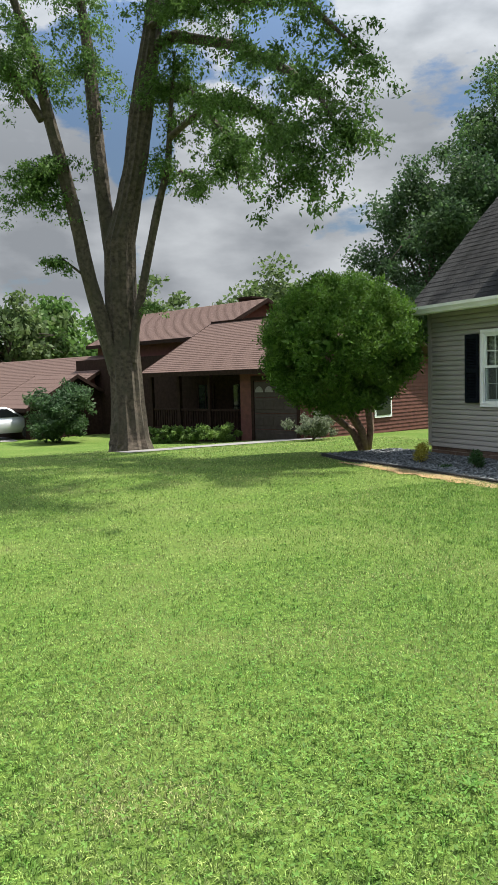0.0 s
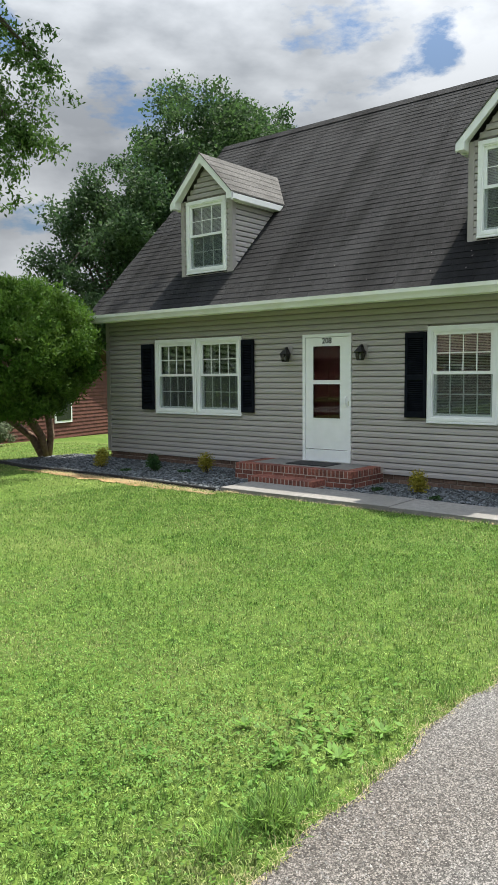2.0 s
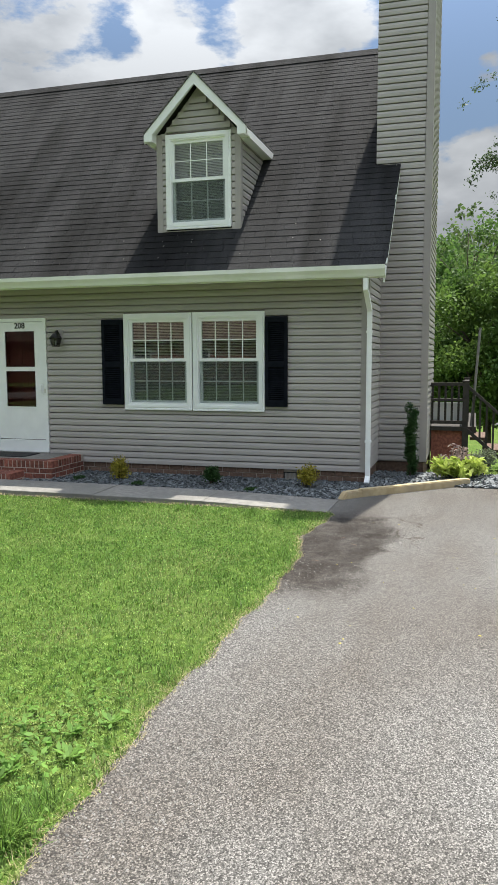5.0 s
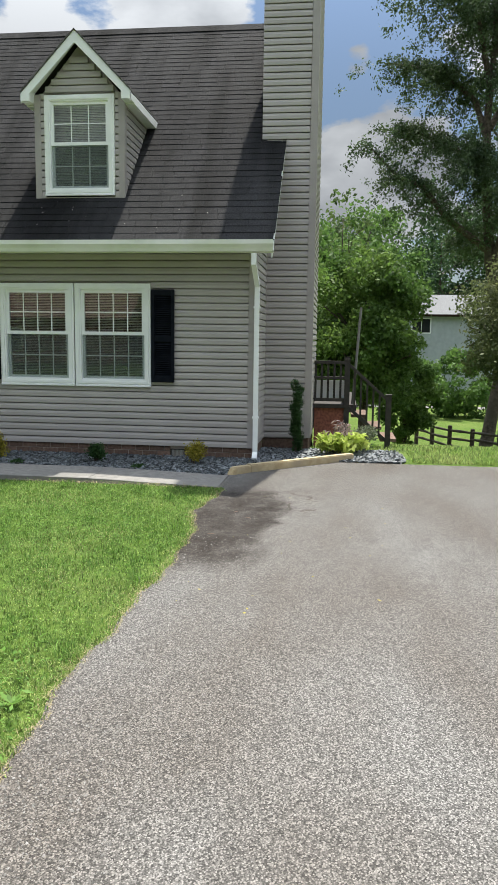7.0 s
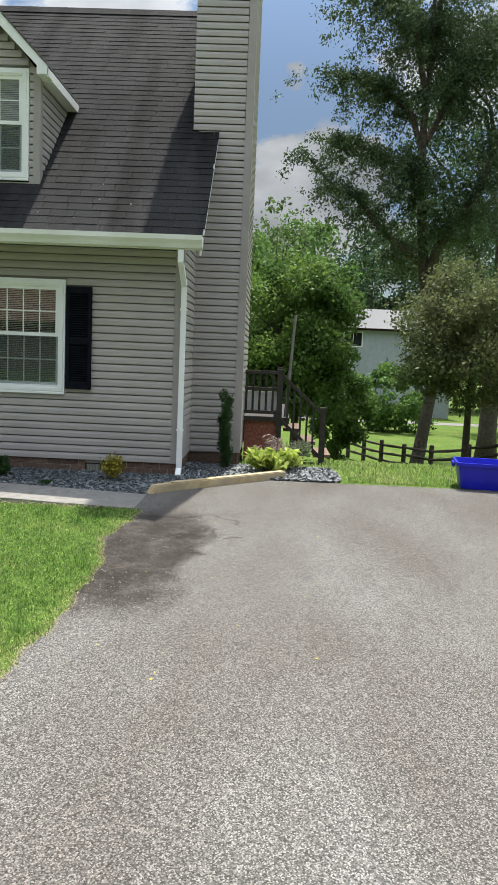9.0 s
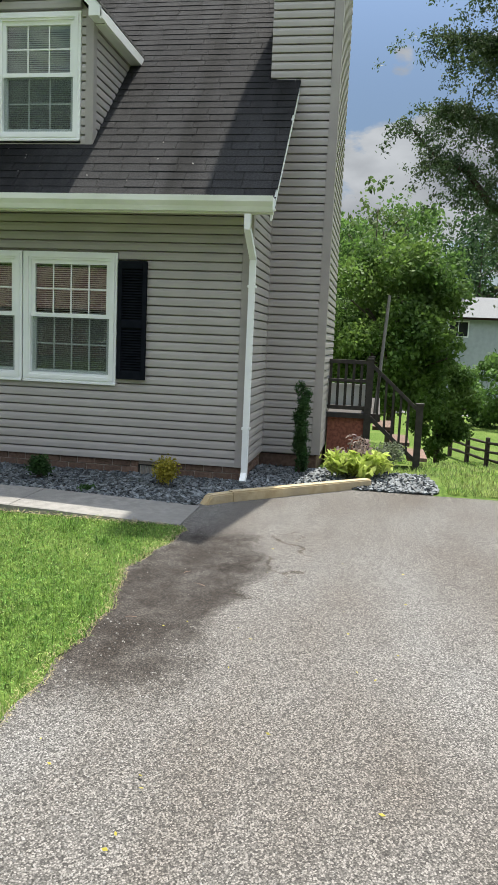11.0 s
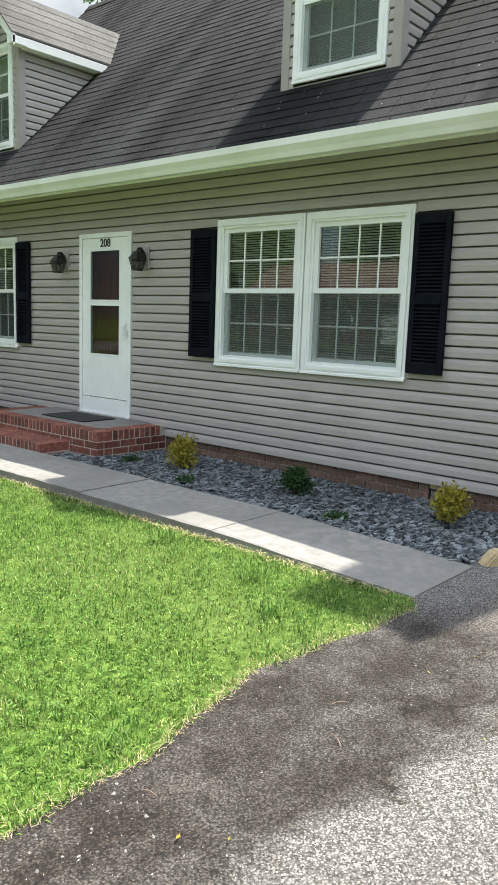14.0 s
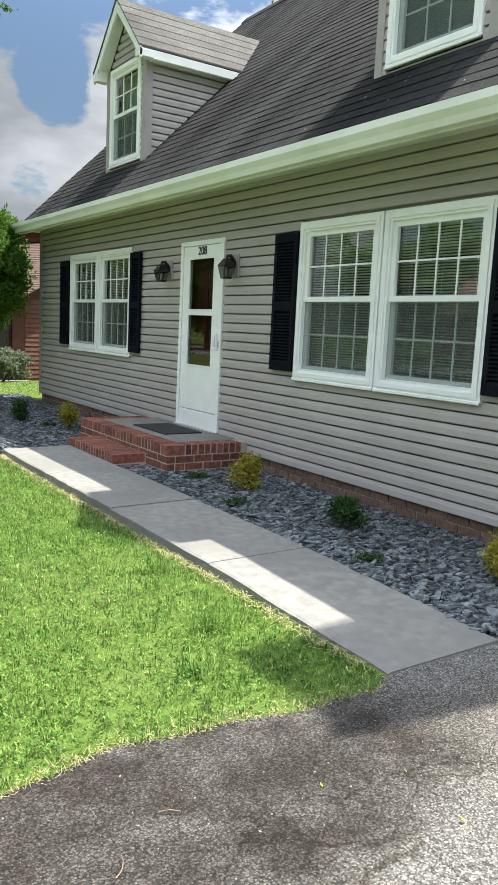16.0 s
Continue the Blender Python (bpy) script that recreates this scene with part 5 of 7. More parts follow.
# ---- deck with stair ----
deck = empty("deck", (13.2, 0.7, 0.0), "dark-stained wooden deck with brick base and stair rail", "deck")
DX0, DX1, DY0, DY1, DT = 13.10, 15.2, 0.05, 0.62, 0.62
under(part("platform", boxes((DX0, DX1, DY0, Y0 - 0.05, DT - 0.06, DT), (CH_BACK + 0.02, 17.5, -0.1, Y0 - 0.04, DT - 0.2, DT - 0.06)), M_DECK), deck)
under(part("brick_base", boxes((DX0 + 0.06, DX1 - 0.1, DY0 + 0.06, DY1, -1.6, DT - 0.06)), M_BRICK), deck)


def post(x, y, z0, z1, w=0.09):
    return under(part("post", boxes((x - w / 2, x + w / 2, y - w / 2, y + w / 2, z0, z1), (x - w / 2 - 0.01, x + w / 2 + 0.01, y - w / 2 - 0.01, y + w / 2 + 0.01, z1, z1 + 0.025)), M_DECK), deck)


post(13.16, 0.08, -0.8, 1.36)
post(13.16, -0.62, -1.0, 0.78)
post(15.1, 0.08, -1.2, 1.36)
under(part("top_rail", boxes((13.12, 13.20, 0.1, Y0 - 0.4, 1.30, 1.35), (13.12, 13.2, 0.1, CH_Y0, 1.05, 1.09), (13.2, 15.1, 0.04, 0.12, 1.30, 1.35)), M_DECK), deck)
under(part("bottom_rail", boxes((13.13, 13.19, 0.1, CH_Y0, DT + 0.05, DT + 0.1), (13.2, 15.1, 0.05, 0.11, DT + 0.05, DT + 0.1)), M_DECK), deck)
for k in range(5):
    y = 0.19 + k * 0.105
    under(part("baluster", boxes((13.14, 13.18, y - 0.018, y + 0.018, DT + 0.1, 1.30)), M_DECK), deck)
for k in range(15):
    x = 13.32 + k * 0.12
    under(part("baluster", boxes((x - 0.018, x + 0.018, 0.06, 0.10, DT + 0.1, 1.30)), M_DECK), deck)
bm = bmesh.new()
prism(bm, [(0.06, 1.33), (0.06, 1.27), (-0.6, 0.68), (-0.6, 0.74)], 13.12, 13.20, 0)
under(part("stair_rail", bm, M_DECK), deck)
bm = bmesh.new()
prism(bm, [(0.06, 0.62), (0.06, 0.55), (-0.6, -0.02), (-0.6, 0.05)], 13.13, 13.19, 0)
under(part("stair_bottom_rail", bm, M_DECK), deck)
for k in range(5):
    y = -0.05 - k * 0.105
    z = 0.62 + (y - 0.06) * 0.87
    under(part("baluster", boxes((13.14, 13.18, y - 0.016, y + 0.016, z - 0.02, z + 0.66)), M_DECK), deck)
for k in range(3):
    y = 0.0 - k * 0.25
    under(part("tread", boxes((13.22, 14.2, y - 0.27, y, 0.40 - k * 0.2, 0.45 - k * 0.2)), M_BRICK_BASE), deck)
under(part("back_panel", boxes((13.26, 13.29, 0.12, 0.66, DT + 0.1, 1.02)), M_WHITE, None, "white board behind the balusters"), deck)
# leaning pole by the deck
bm = bmesh.new()
tube(bm, [(13.3, -0.02, 0.62), (13.45, -0.12, 2.25)], [0.025, 0.022], 8)
tagged(part("pole", bm, M_CONCRETE), "pale pole standing beside the deck post", "pole")

# ---- split rail fence ----
fence = empty("rail_fence", (27, -4.3, -2.1), "dark weathered three-rail wooden fence on the lower lawn", "fence")
FP = [(30.2, -2.75), (28.95, -3.2), (27.8, -3.68), (27.0, -4.33), (24.9, -4.82), (21.9, -5.2), (19.2, -5.6), (16.5, -6.1), (13.8, -6.7)]
tops = []
rngp = random.Random(8)
for x, y in FP:
    z = float(ground_height(x, y))
    h = 0.98 + rngp.uniform(-0.05, 0.05)
    lean = rngp.uniform(-0.03, 0.03)
    bm = bmesh.new()
    tube(bm, [(x, y, z - 0.2), (x + lean * 0.5, y, z + 0.5), (x + lean, y, z + h), (x + lean, y, z + h + 0.02)], [0.085, 0.08, 0.075, 0.05], 7, 0.15, rngp)
    under(part("post", bm, M_FENCE), fence)
    tops.append((x, y, z))
for (xa, ya, za), (xb, yb, zb) in zip(tops, tops[1:]):
    for h in (0.28, 0.56, 0.83):
        sag = rngp.uniform(-0.05, 0.03)
        bm = bmesh.new()
        tube(bm, [(xa, ya + 0.03, za + h + rngp.uniform(-0.03, 0.03)), ((xa + xb) / 2, (ya + yb) / 2 + 0.03, (za + zb) / 2 + h + sag), (xb, yb + 0.03, zb + h + rngp.uniform(-0.03, 0.03))], [0.035, 0.05, 0.035], 6, 0.2, rngp)
        under(part("rail", bm, M_FENCE), fence)

# ---- trees ----


def crown_clumps(centre, rx, rz, n, r, q, squash=0.8, inner=0.75):
    """Small clumps scattered through an uneven egg-shaped crown."""
    out = []
    for _ in range(n):
        d = Vector((q.gauss(0, 1), q.gauss(0, 1), q.gauss(0, 1))).normalized()
        k = inner + (1 - inner) * q.random() + 0.12 * q.gauss(0, 1)
        rr = r * q.uniform(0.6, 1.35)
        out.append((centre[0] + d.x * rx * k, centre[1] + d.y * rx * k, centre[2] + d.z * rz * k, rr, rr * squash))
    return out


def broad_tree(x, y, h, rx, mat, seed, label, leaves=9000, leaf=0.16, trunk=0.3, crown_from=0.25, clumps=60, lean=(0, 0), name="tree", group="", bark=None, airy=1.0):
    z = float(ground_height(x, y))
    q = random.Random(seed)
    r = np.random.default_rng(seed)
    thing = empty(name, (x, y, z), label, "tree", group)
    lo = h * crown_from
    cz = z + (lo + h) / 2
    bm = bmesh.new()
    top = (x + lean[0], y + lean[1], z + h * 0.85)
    pts = [(x + lean[0] * k, y + lean[1] * k, z - 0.3 + (h * 0.85 + 0.3) * k) for k in (0, 0.08, 0.3, 0.55, 0.8, 1)]
    tube(bm, pts, [trunk * 1.35, trunk, trunk * 0.85, trunk * 0.6, trunk * 0.3, 0.02], 9, 0.15, q)
    under(part("trunk", bm, bark or M_BARK, smooth=True), thing)
    bm = bmesh.new()
    for k in range(9):
        s = q.uniform(0.25, 0.7)
        a = q.uniform(0, 6.283)
        base = Vector((x + lean[0] * s, y + lean[1] * s, z + h * 0.85 * s))
        tip = Vector((x + lean[0] + math.cos(a) * rx * 0.8, y + lean[1] + math.sin(a) * rx * 0.8, cz + q.uniform(-0.2, 0.35) * h * 0.5))
        mid = (base + tip) / 2 + Vector((0, 0, 0.08 * h))
        tube(bm, [base, mid, tip], [trunk * 0.35, trunk * 0.2, 0.02], 6)
    under(part("branchwork", bm, bark or M_BARK), thing)
    c = (x + lean[0], y + lean[1], cz)
    cl = crown_clumps(c, rx * 0.85, (h - lo) * 0.44, clumps, rx * 0.28, q) + crown_clumps(c, rx * 0.5, (h - lo) * 0.3, clumps // 3, rx * 0.3, q)
    cl = [(a, b, c2, d2 * airy, e2 * airy) for a, b, c2, d2, e2 in cl]
    under(quads_mesh("crown", leaf_cloud(cl, leaves, leaf, r, droop=0.3, shell=0.25, aspect=0.6), mat), thing)
    return thing


# the big locust on the front lawn: limbs and hanging sprays laid out across its breadth
TX, TY = 7.0, 21.6
TZ = float(ground_height(TX, TY))
ACROSS, DEEP = Vector((0.952, -0.306, 0)), Vector((0.306, 0.952, 0))


def tree_at(o, d, z):
    return Vector((TX, TY, z)) + ACROSS * o + DEEP * d


locust = empty("locust_tree", (TX, TY, TZ), "large old locust tree with several limbs and feathery leaves", "tree")
q = random.Random(21)


def ridged_trunk(points, radii, sides=26):
    """A trunk with deep furrows running up it."""
    bm = bmesh.new()
    rings = []
    ph = [q.uniform(-0.10, 0.10) for _ in range(sides)]
    for i, (p, r) in enumerate(zip(points, radii)):
        ring = []
        for k in range(sides):
            a = 6.28318 * k / sides
            rr = r * (1 + (0.07 if k % 2 else -0.05) + ph[(k + i // 3) % sides] * 0.6 + (0.18 * max(0, math.cos(3 * a)) if i == 0 else 0))
            ring.append(bm.verts.new(Vector(p) + ACROSS * math.cos(a) * rr + DEEP * math.sin(a) * rr))
        rings.append(ring)
    for a, b in zip(rings, rings[1:]):
        for k in range(sides):
            bm.faces.new((a[k], a[(k + 1) % sides], b[(k + 1) % sides], b[k]))
    bm.faces.new(rings[-1])
    return bm


def fine(points, n=4):
    out = []
    for a, b in zip(points, points[1:]):
        for k in range(n):
            out.append(tuple(p + (s - p) * k / n for p, s in zip(a, b)))
    return out + [points[-1]]


spine = fine([(0.28, 0, TZ - 0.15, 0.78), (0.27, 0, TZ + 0.35, 0.60), (0.24, 0, 1.0, 0.52), (0.2, 0, 2.6, 0.47), (0.18, 0, 4.2, 0.47), (0.2, 0, 5.6, 0.46), (0.5, 0, 6.75, 0.38), (0.74, 0, 7.85, 0.37), (0.96, 0.05, 9.3, 0.37), (1.22, 0.1, 10.8, 0.33), (1.6, 0.2, 13, 0.24), (1.9, 0.2, 17, 0.06)])
under(part("trunk", ridged_trunk([tree_at(*s[:3]) for s in spine], [s[3] * 0.9 for s in spine]), M_BARK), locust)
leafage = []


def leafy(rows, place, start, twigs, reach, clump=0.3, droop=0.55, flat=1.0):
    """Drooping twigs along a limb from a fraction of its length on, with clumps of leaves along each."""
    pts = [place(*p[:3]) for p in fine(rows, 5)]
    for _ in range(twigs):
        k = start + (1 - start) * q.random()
        base = pts[min(len(pts) - 1, int(k * (len(pts) - 1) + 0.5))]
        a = q.uniform(0, 6.283)
        way = Vector((math.cos(a), math.sin(a) * flat, q.uniform(-0.25, 0.75)))
        ln = reach * q.uniform(0.45, 1.2)
        for j in range(5):
            t = (j + 0.6 * q.random()) / 4
            p = base + way * ln * t - Vector((0, 0, droop * ln * t * t))
            rr = clump * q.uniform(0.55, 1.15)
            leafage.append((p.x, p.y, p.z, rr, rr * 0.75))


def bough(rows, thing, place, start=0.4, twigs=30, reach=1.2, clump=0.4, droop=0.65, bark=None):
    bm = bmesh.new()
    f = fine(rows, 3)
    tube(bm, [place(*p[:3]) for p in f], [p[3] for p in f], 9, 0.14, q)
    under(part("limb", bm, bark or M_BARK), thing)
    leafy(rows, place, start, twigs, reach, clump, droop)


def toward(o, d, z):
    """Limbs on the house side arch forward over the lawn the further out they reach."""
    p, e = tree_at(o, d, z), Vector((0.46, 0.1, 1.65))
    return e + (p - e) * (1 - 0.33 * min(1.0, max(0.0, (o - 1.5) / 5)))


# limbs that carry the crown: offset across, depth, height, thickness
bough([(0.0, -0.1, 1.9, 0.26), (-0.32, -0.2, 3.1, 0.23), (-0.68, -0.3, 4.5, 0.21), (-1.0, -0.4, 6.3, 0.20), (-1.3, -0.5, 7.7, 0.19), (-1.72, -0.6, 9.6, 0.16), (-2.14, -0.7, 11.3, 0.12), (-3.2, -0.8, 14.5, 0.04)], locust, tree_at, 0.72, 36, 1.3)
bough([(-1.75, -0.6, 8.8, 0.12), (-2.3, -0.5, 9.8, 0.10), (-2.9, -0.4, 10.4, 0.07), (-4.2, -0.2, 11.2, 0.03)], locust, tree_at, 0.5, 26, 1.2)
bough([(-0.02, 0.2, 5.4, 0.24), (-0.2, 0.4, 6.9, 0.22), (-0.32, 0.5, 8.3, 0.21), (-0.4, 0.6, 9.7, 0.20), (-0.47, 0.7, 11.1, 0.17), (-0.9, 0.9, 15, 0.05)], locust, tree_at, 0.7, 40, 1.4)
bough([(0.42, -0.3, 2.2, 0.13), (0.56, -0.4, 3.2, 0.12), (0.98, -0.5, 5.15, 0.12), (1.33, -0.6, 6.6, 0.11), (1.62, -0.7, 7.6, 0.10), (1.72, -0.8, 8.8, 0.07), (1.9, -0.9, 10.6, 0.03)], locust, tree_at, 0.62, 16, 0.8)
bough([(1.25, 0, 11.0, 0.15), (2.0, 0.2, 11.5, 0.14), (3.9, 0.5, 11.4, 0.12), (5.4, 0.6, 10.8, 0.09), (6.26, 0.6, 10.2, 0.06), (6.8, 0.6, 9.3, 0.04), (7.5, 0.6, 8.5, 0.015)], locust, toward, 0.1, 52, 1.00, 0.34)
bough([(1.7, -0.6, 8.4, 0.09), (2.8, -0.9, 9.3, 0.07), (4.2, -1.2, 9.0, 0.05), (5.2, -1.3, 7.7, 0.03), (5.6, -1.3, 6.9, 0.015)], locust, toward, 0.2, 58, 1.0, 0.34)
bough([(1.1, 0.3, 10.2, 0.10), (2.4, 0.9, 10.3, 0.08), (3.6, 1.2, 9.0, 0.05), (3.9, 1.3, 7.6, 0.015)], locust, toward, 0.2, 58, 1.0, 0.34)
bough([(1.5, 0.4, 7.3, 0.06), (2.1, 0.9, 7.9, 0.05), (2.8, 1.1, 7.4, 0.015)], locust, toward, 0.3, 6, 0.44, 0.34)
bough([(1.5, 0.2, 12.2, 0.14), (3.4, 0.6, 13.2, 0.10), (6.0, 0.6, 12.8, 0.06), (8.0, 0.4, 11.0, 0.02)], locust, toward, 0.1, 46, 1.18, 0.34)
bough([(1.3, -0.1, 11.6, 0.10), (2.6, -0.8, 12.2, 0.07), (4.6, -1.0, 11.9, 0.03)], locust, toward, 0.1, 34, 1.04, 0.34)
bough([(-1.2, -0.4, 7.3, 0.06), (-1.7, -0.3, 7.8, 0.05), (-2.1, -0.2, 7.2, 0.03), (-2.0, -0.2, 6.6, 0.01)], locust, tree_at, 0.2, 48, 0.95, 0.32)
bough([(-0.75, -0.3, 4.6, 0.04), (-1.4, -0.5, 5.1, 0.03), (-1.9, -0.7, 4.8, 0.01)], locust, tree_at, 0.4, 9, 0.5, 0.22)
bough([(0.4, -0.3, 3.0, 0.04), (0.8, -0.5, 3.8, 0.03), (1.3, -0.7, 3.6, 0.01)], locust, tree_at, 0.4, 6, 0.4, 0.2)
# limbs that reach out over the lawn
bough([(1.5, -0.2, 12.8, 0.18), (2.5, -4.0, 13.7, 0.14), (3.6, -8.0, 13.1, 0.09), (4.2, -11.0, 12.2, 0.03)], locust, tree_at, 0.25, 80, 2.1, 0.5)
bough([(1.3, -0.2, 12.8, 0.16), (1.0, -4.0, 13.7, 0.12), (1.4, -8.0, 13.1, 0.08), (2.0, -11.0, 12.2, 0.03)], locust, tree_at, 0.25, 80, 2.1, 0.5)
bough([(1.6, -0.2, 13.0, 0.16), (4.2, -4.0, 13.8, 0.12), (6.5, -7.0, 13.0, 0.08), (8.0, -9.0, 12.4, 0.03)], locust, tree_at, 0.3, 70, 2.0, 0.5)
bough([(-0.8, 0.0, 13.4, 0.16), (-1.5, -4.0, 14, 0.12), (-1.8, -8.0, 13.2, 0.08), (-1.6, -11.0, 12.4, 0.03)], locust, tree_at, 0.3, 60, 2.0, 0.5)
under(quads_mesh("crown", leaf_cloud(leafage, 235000, 0.05, np.random.default_rng(22), droop=0.7, shell=0.05, aspect=0.42), M_LEAF_TREE), locust)

# clipped globe cedar on several leaning stems
gx0, gy0 = 10.15, 13.75
globe = empty("globe_cedar", (gx0, gy0, 0), "clipped globe-shaped green cedar on leaning stems", "tree")
for dx, dy, r in ((-0.55, 0.3, 0.075), (-0.2, 0.1, 0.09), (0.12, -0.15, 0.075), (0.35, 0.1, 0.06), (-0.35, -0.25, 0.06)):
    bm = bmesh.new()
    tube(bm, [(gx0 + dx * 0.05, gy0 + dy * 0.05, -0.1), (gx0 + dx * 0.5, gy0 + dy * 0.5, 0.45), (gx0 - 0.55 + dx * 1.3, gy0 - 0.4 + dy * 1.3, 1.1), (gx0 - 1.05 + dx * 1.8, gy0 - 0.75 + dy * 1.8, 2.2)], [r * 1.2, r, r * 0.85, r * 0.5], 8, 0.15, q)
    under(part("stem", bm, M_BARK_RED, smooth=True), globe)
gc = Vector((9.02, 13.0, 2.24))
cl = []
r = np.random.default_rng(24)
for _ in range(420):
    d = Vector((q.gauss(0, 1), q.gauss(0, 1), q.gauss(0, 1))).normalized()
    k = 0.90 + 0.05 * noise.noise(d * 3.0) * 3
    up = 1.42 if d.z > 0 else 1.36
    p = gc + Vector((d.x * 1.62, d.y * 1.62, d.z * up)) * k
    rr = q.uniform(0.16, 0.26)
    cl.append((p.x, p.y, p.z, rr, rr))
under(quads_mesh("foliage", leaf_cloud(cl, 80000, 0.038, r, droop=-0.5, shell=0.1, aspect=0.35), M_LEAF_GLOBE), globe)
cl = crown_clumps(gc, 1.25, 1.05, 160, 0.28, q)
under(quads_mesh("inner_foliage", leaf_cloud(cl, 14000, 0.07, r, shell=0.1), M_LEAF_GLOBE), globe)

cl = crown_clumps((0, 0, 0.46), 0.64, 0.36, 30, 0.2, q)
shrub("round_bush", "low rounded bush with pale variegated leaves", "bush", 11.9, 18.9, cl, 6500, 0.035, M_LEAF_GREY, 77)

# trees behind the house and the neighbours
broad_tree(28.6, 26.0, 18.2, 4.3, M_LEAF_MAPLE, 101, "tall dark green maple behind the house", 85000, 0.085, 0.4, 0.12, 150, airy=0.85)
broad_tree(23.2, 27.0, 12.8, 3.3, M_LEAF_DARK, 102, "dark green tree behind the neighbouring house", 60000, 0.08, 0.3, 0.1, 100)
broad_tree(32.8, 25.6, 17.6, 3.2, M_LEAF_MAPLE, 103, "tall dark green maple behind the house", 45000, 0.09, 0.4, 0.12, 90)
broad_tree(22.0, 41.0, 8.6, 4.2, M_LEAF_LIGHT, 104, "pale green feathery tree behind the neighbouring house", 11000, 0.16, 0.25, 0.1, 60)
broad_tree(17.5, 46.0, 8.5, 3.6, M_LEAF_LIGHT, 105, "pale green tree beyond the neighbouring house", 7000, 0.18, 0.25, 0.1, 40)
broad_tree(14.0, 58.0, 9.0, 5.0, M_LEAF_TREE, 106, "green tree beyond the neighbouring houses", 9000, 0.22, 0.3, 0.05, 50)
broad_tree(9.5, 55.0, 8.4, 4.5, M_LEAF_LIGHT, 107, "light green tree beyond the neighbouring houses", 9000, 0.22, 0.3, 0.05, 50)
broad_tree(4.5, 62.0, 8.0, 5.0, M_LEAF_TREE, 108, "green tree beyond the neighbouring houses", 8000, 0.24, 0.3, 0.05, 50)
cl = crown_clumps((0, 0, 1.3), 1.4, 1.0, 50, 0.34, q) + crown_clumps((0, 0, 0.9), 0.9, 0.7, 20, 0.34, q)
shrub("large_bush", "large dark green magnolia bush by the neighbours", "bush", 7.3, 31.0, cl, 9000, 0.075, M_LEAF_DARK, 110)
for k in range(7):
    cl = crown_clumps((0, 0, 0.3), 0.45, 0.25, 14, 0.16, q)
    shrub("hosta_bush", "light green low planting before the porch", "bush", 11.9 - 0.30 * (k * 0.75 + 2.9), 20.4 + 0.95 * (k * 0.75 + 2.9), cl, 1600, 0.05, M_LEAF_BRIGHT, 120 + k, "planting before the porch", stems=False)

# the far side of the drive: lower lawn trees
LX = 28.3
leaning = empty("tall_tree", (LX, -5.0, float(ground_height(LX, -5.0))), "tall grey-trunked tree with a bent foot and open crown", "tree")
leafage = []


def lean_at(y, d, z):
    return Vector((LX + d, y, z))


bm = bmesh.new()
f = fine([(-5.0, 0, -2.5, 0.48), (-5.05, 0, -1.9, 0.38), (-5.2, 0, -0.8, 0.33), (-5.38, 0, 0.5, 0.31), (-5.2, 0, 2.9, 0.30), (-4.85, 0, 4.5, 0.29), (-4.6, 0, 6.9, 0.24), (-4.5, 0, 9.2, 0.2), (-4.6, 0, 11.4, 0.15), (-4.6, 0, 16, 0.04)], 3)
tube(bm, [lean_at(*p[:3]) for p in f], [p[3] * 0.66 for p in f], 14, 0.12, q)
under(part("trunk", bm, M_BARK, smooth=True), leaning)
bough([(-4.9, 0, 4.3, 0.18), (-5.2, -0.3, 5.5, 0.17), (-5.9, -0.6, 6.5, 0.15), (-6.4, -0.8, 7.6, 0.12), (-7.0, -1, 9.4, 0.05)], leaning, lean_at, 0.3, 60, 1.95, 0.52, 0.85)
bough([(-4.8, 0, 4.9, 0.14), (-3.9, -0.3, 5.5, 0.12), (-3.2, -0.5, 6.0, 0.11), (-2.35, -0.7, 7.0, 0.09), (-1.5, -0.8, 7.3, 0.06), (-0.5, -0.9, 8.3, 0.015)], leaning, lean_at, 0.4, 40, 1.03, 0.38, 0.85)
bough([(-4.55, 0, 8.6, 0.12), (-4.1, 0.2, 10.0, 0.10), (-3.2, 0.5, 10.9, 0.08), (-2.4, 0.6, 11.3, 0.05), (-1.0, 0.7, 11.5, 0.015)], leaning, lean_at, 0.25, 60, 1.26, 0.43, 0.85)
bough([(-4.6, 0, 7.2, 0.10), (-3.6, 0.8, 8.6, 0.08), (-2.2, 1.2, 9.3, 0.05), (-1.0, 1.3, 9.4, 0.015)], leaning, lean_at, 0.25, 60, 1.32, 0.43, 0.85)
bough([(-4.55, 0, 10.4, 0.12), (-4.0, -0.4, 12.4, 0.08), (-3.0, -0.6, 13.6, 0.05), (-2.2, -0.6, 13.8, 0.015)], leaning, lean_at, 0.2, 70, 1.72, 0.49, 0.85)
bough([(-4.6, 0, 9.0, 0.12), (-5.6, 0.5, 11.0, 0.09), (-6.6, 0.8, 12.6, 0.05), (-7.6, 0.8, 13.6, 0.02)], leaning, lean_at, 0.2, 90, 1.95, 0.52, 0.85)
bough([(-4.6, 0, 11.4, 0.12), (-4.8, 0.2, 13.4, 0.09), (-5.2, 0.3, 16, 0.03)], leaning, lean_at, 0.1, 80, 2.07, 0.52, 0.85)
bough([(-4.6, 0, 6.4, 0.08), (-4.3, -0.9, 7.6, 0.06), (-3.9, -1.3, 8.4, 0.02)], leaning, lean_at, 0.2, 50, 1.49, 0.46, 0.85)
bough([(-4.8, 0, 4.9, 0.07), (-4.3, 0.8, 5.6, 0.05), (-3.7, 1.2, 5.4, 0.02)], leaning, lean_at, 0.4, 18, 1.03, 0.43, 0.85)
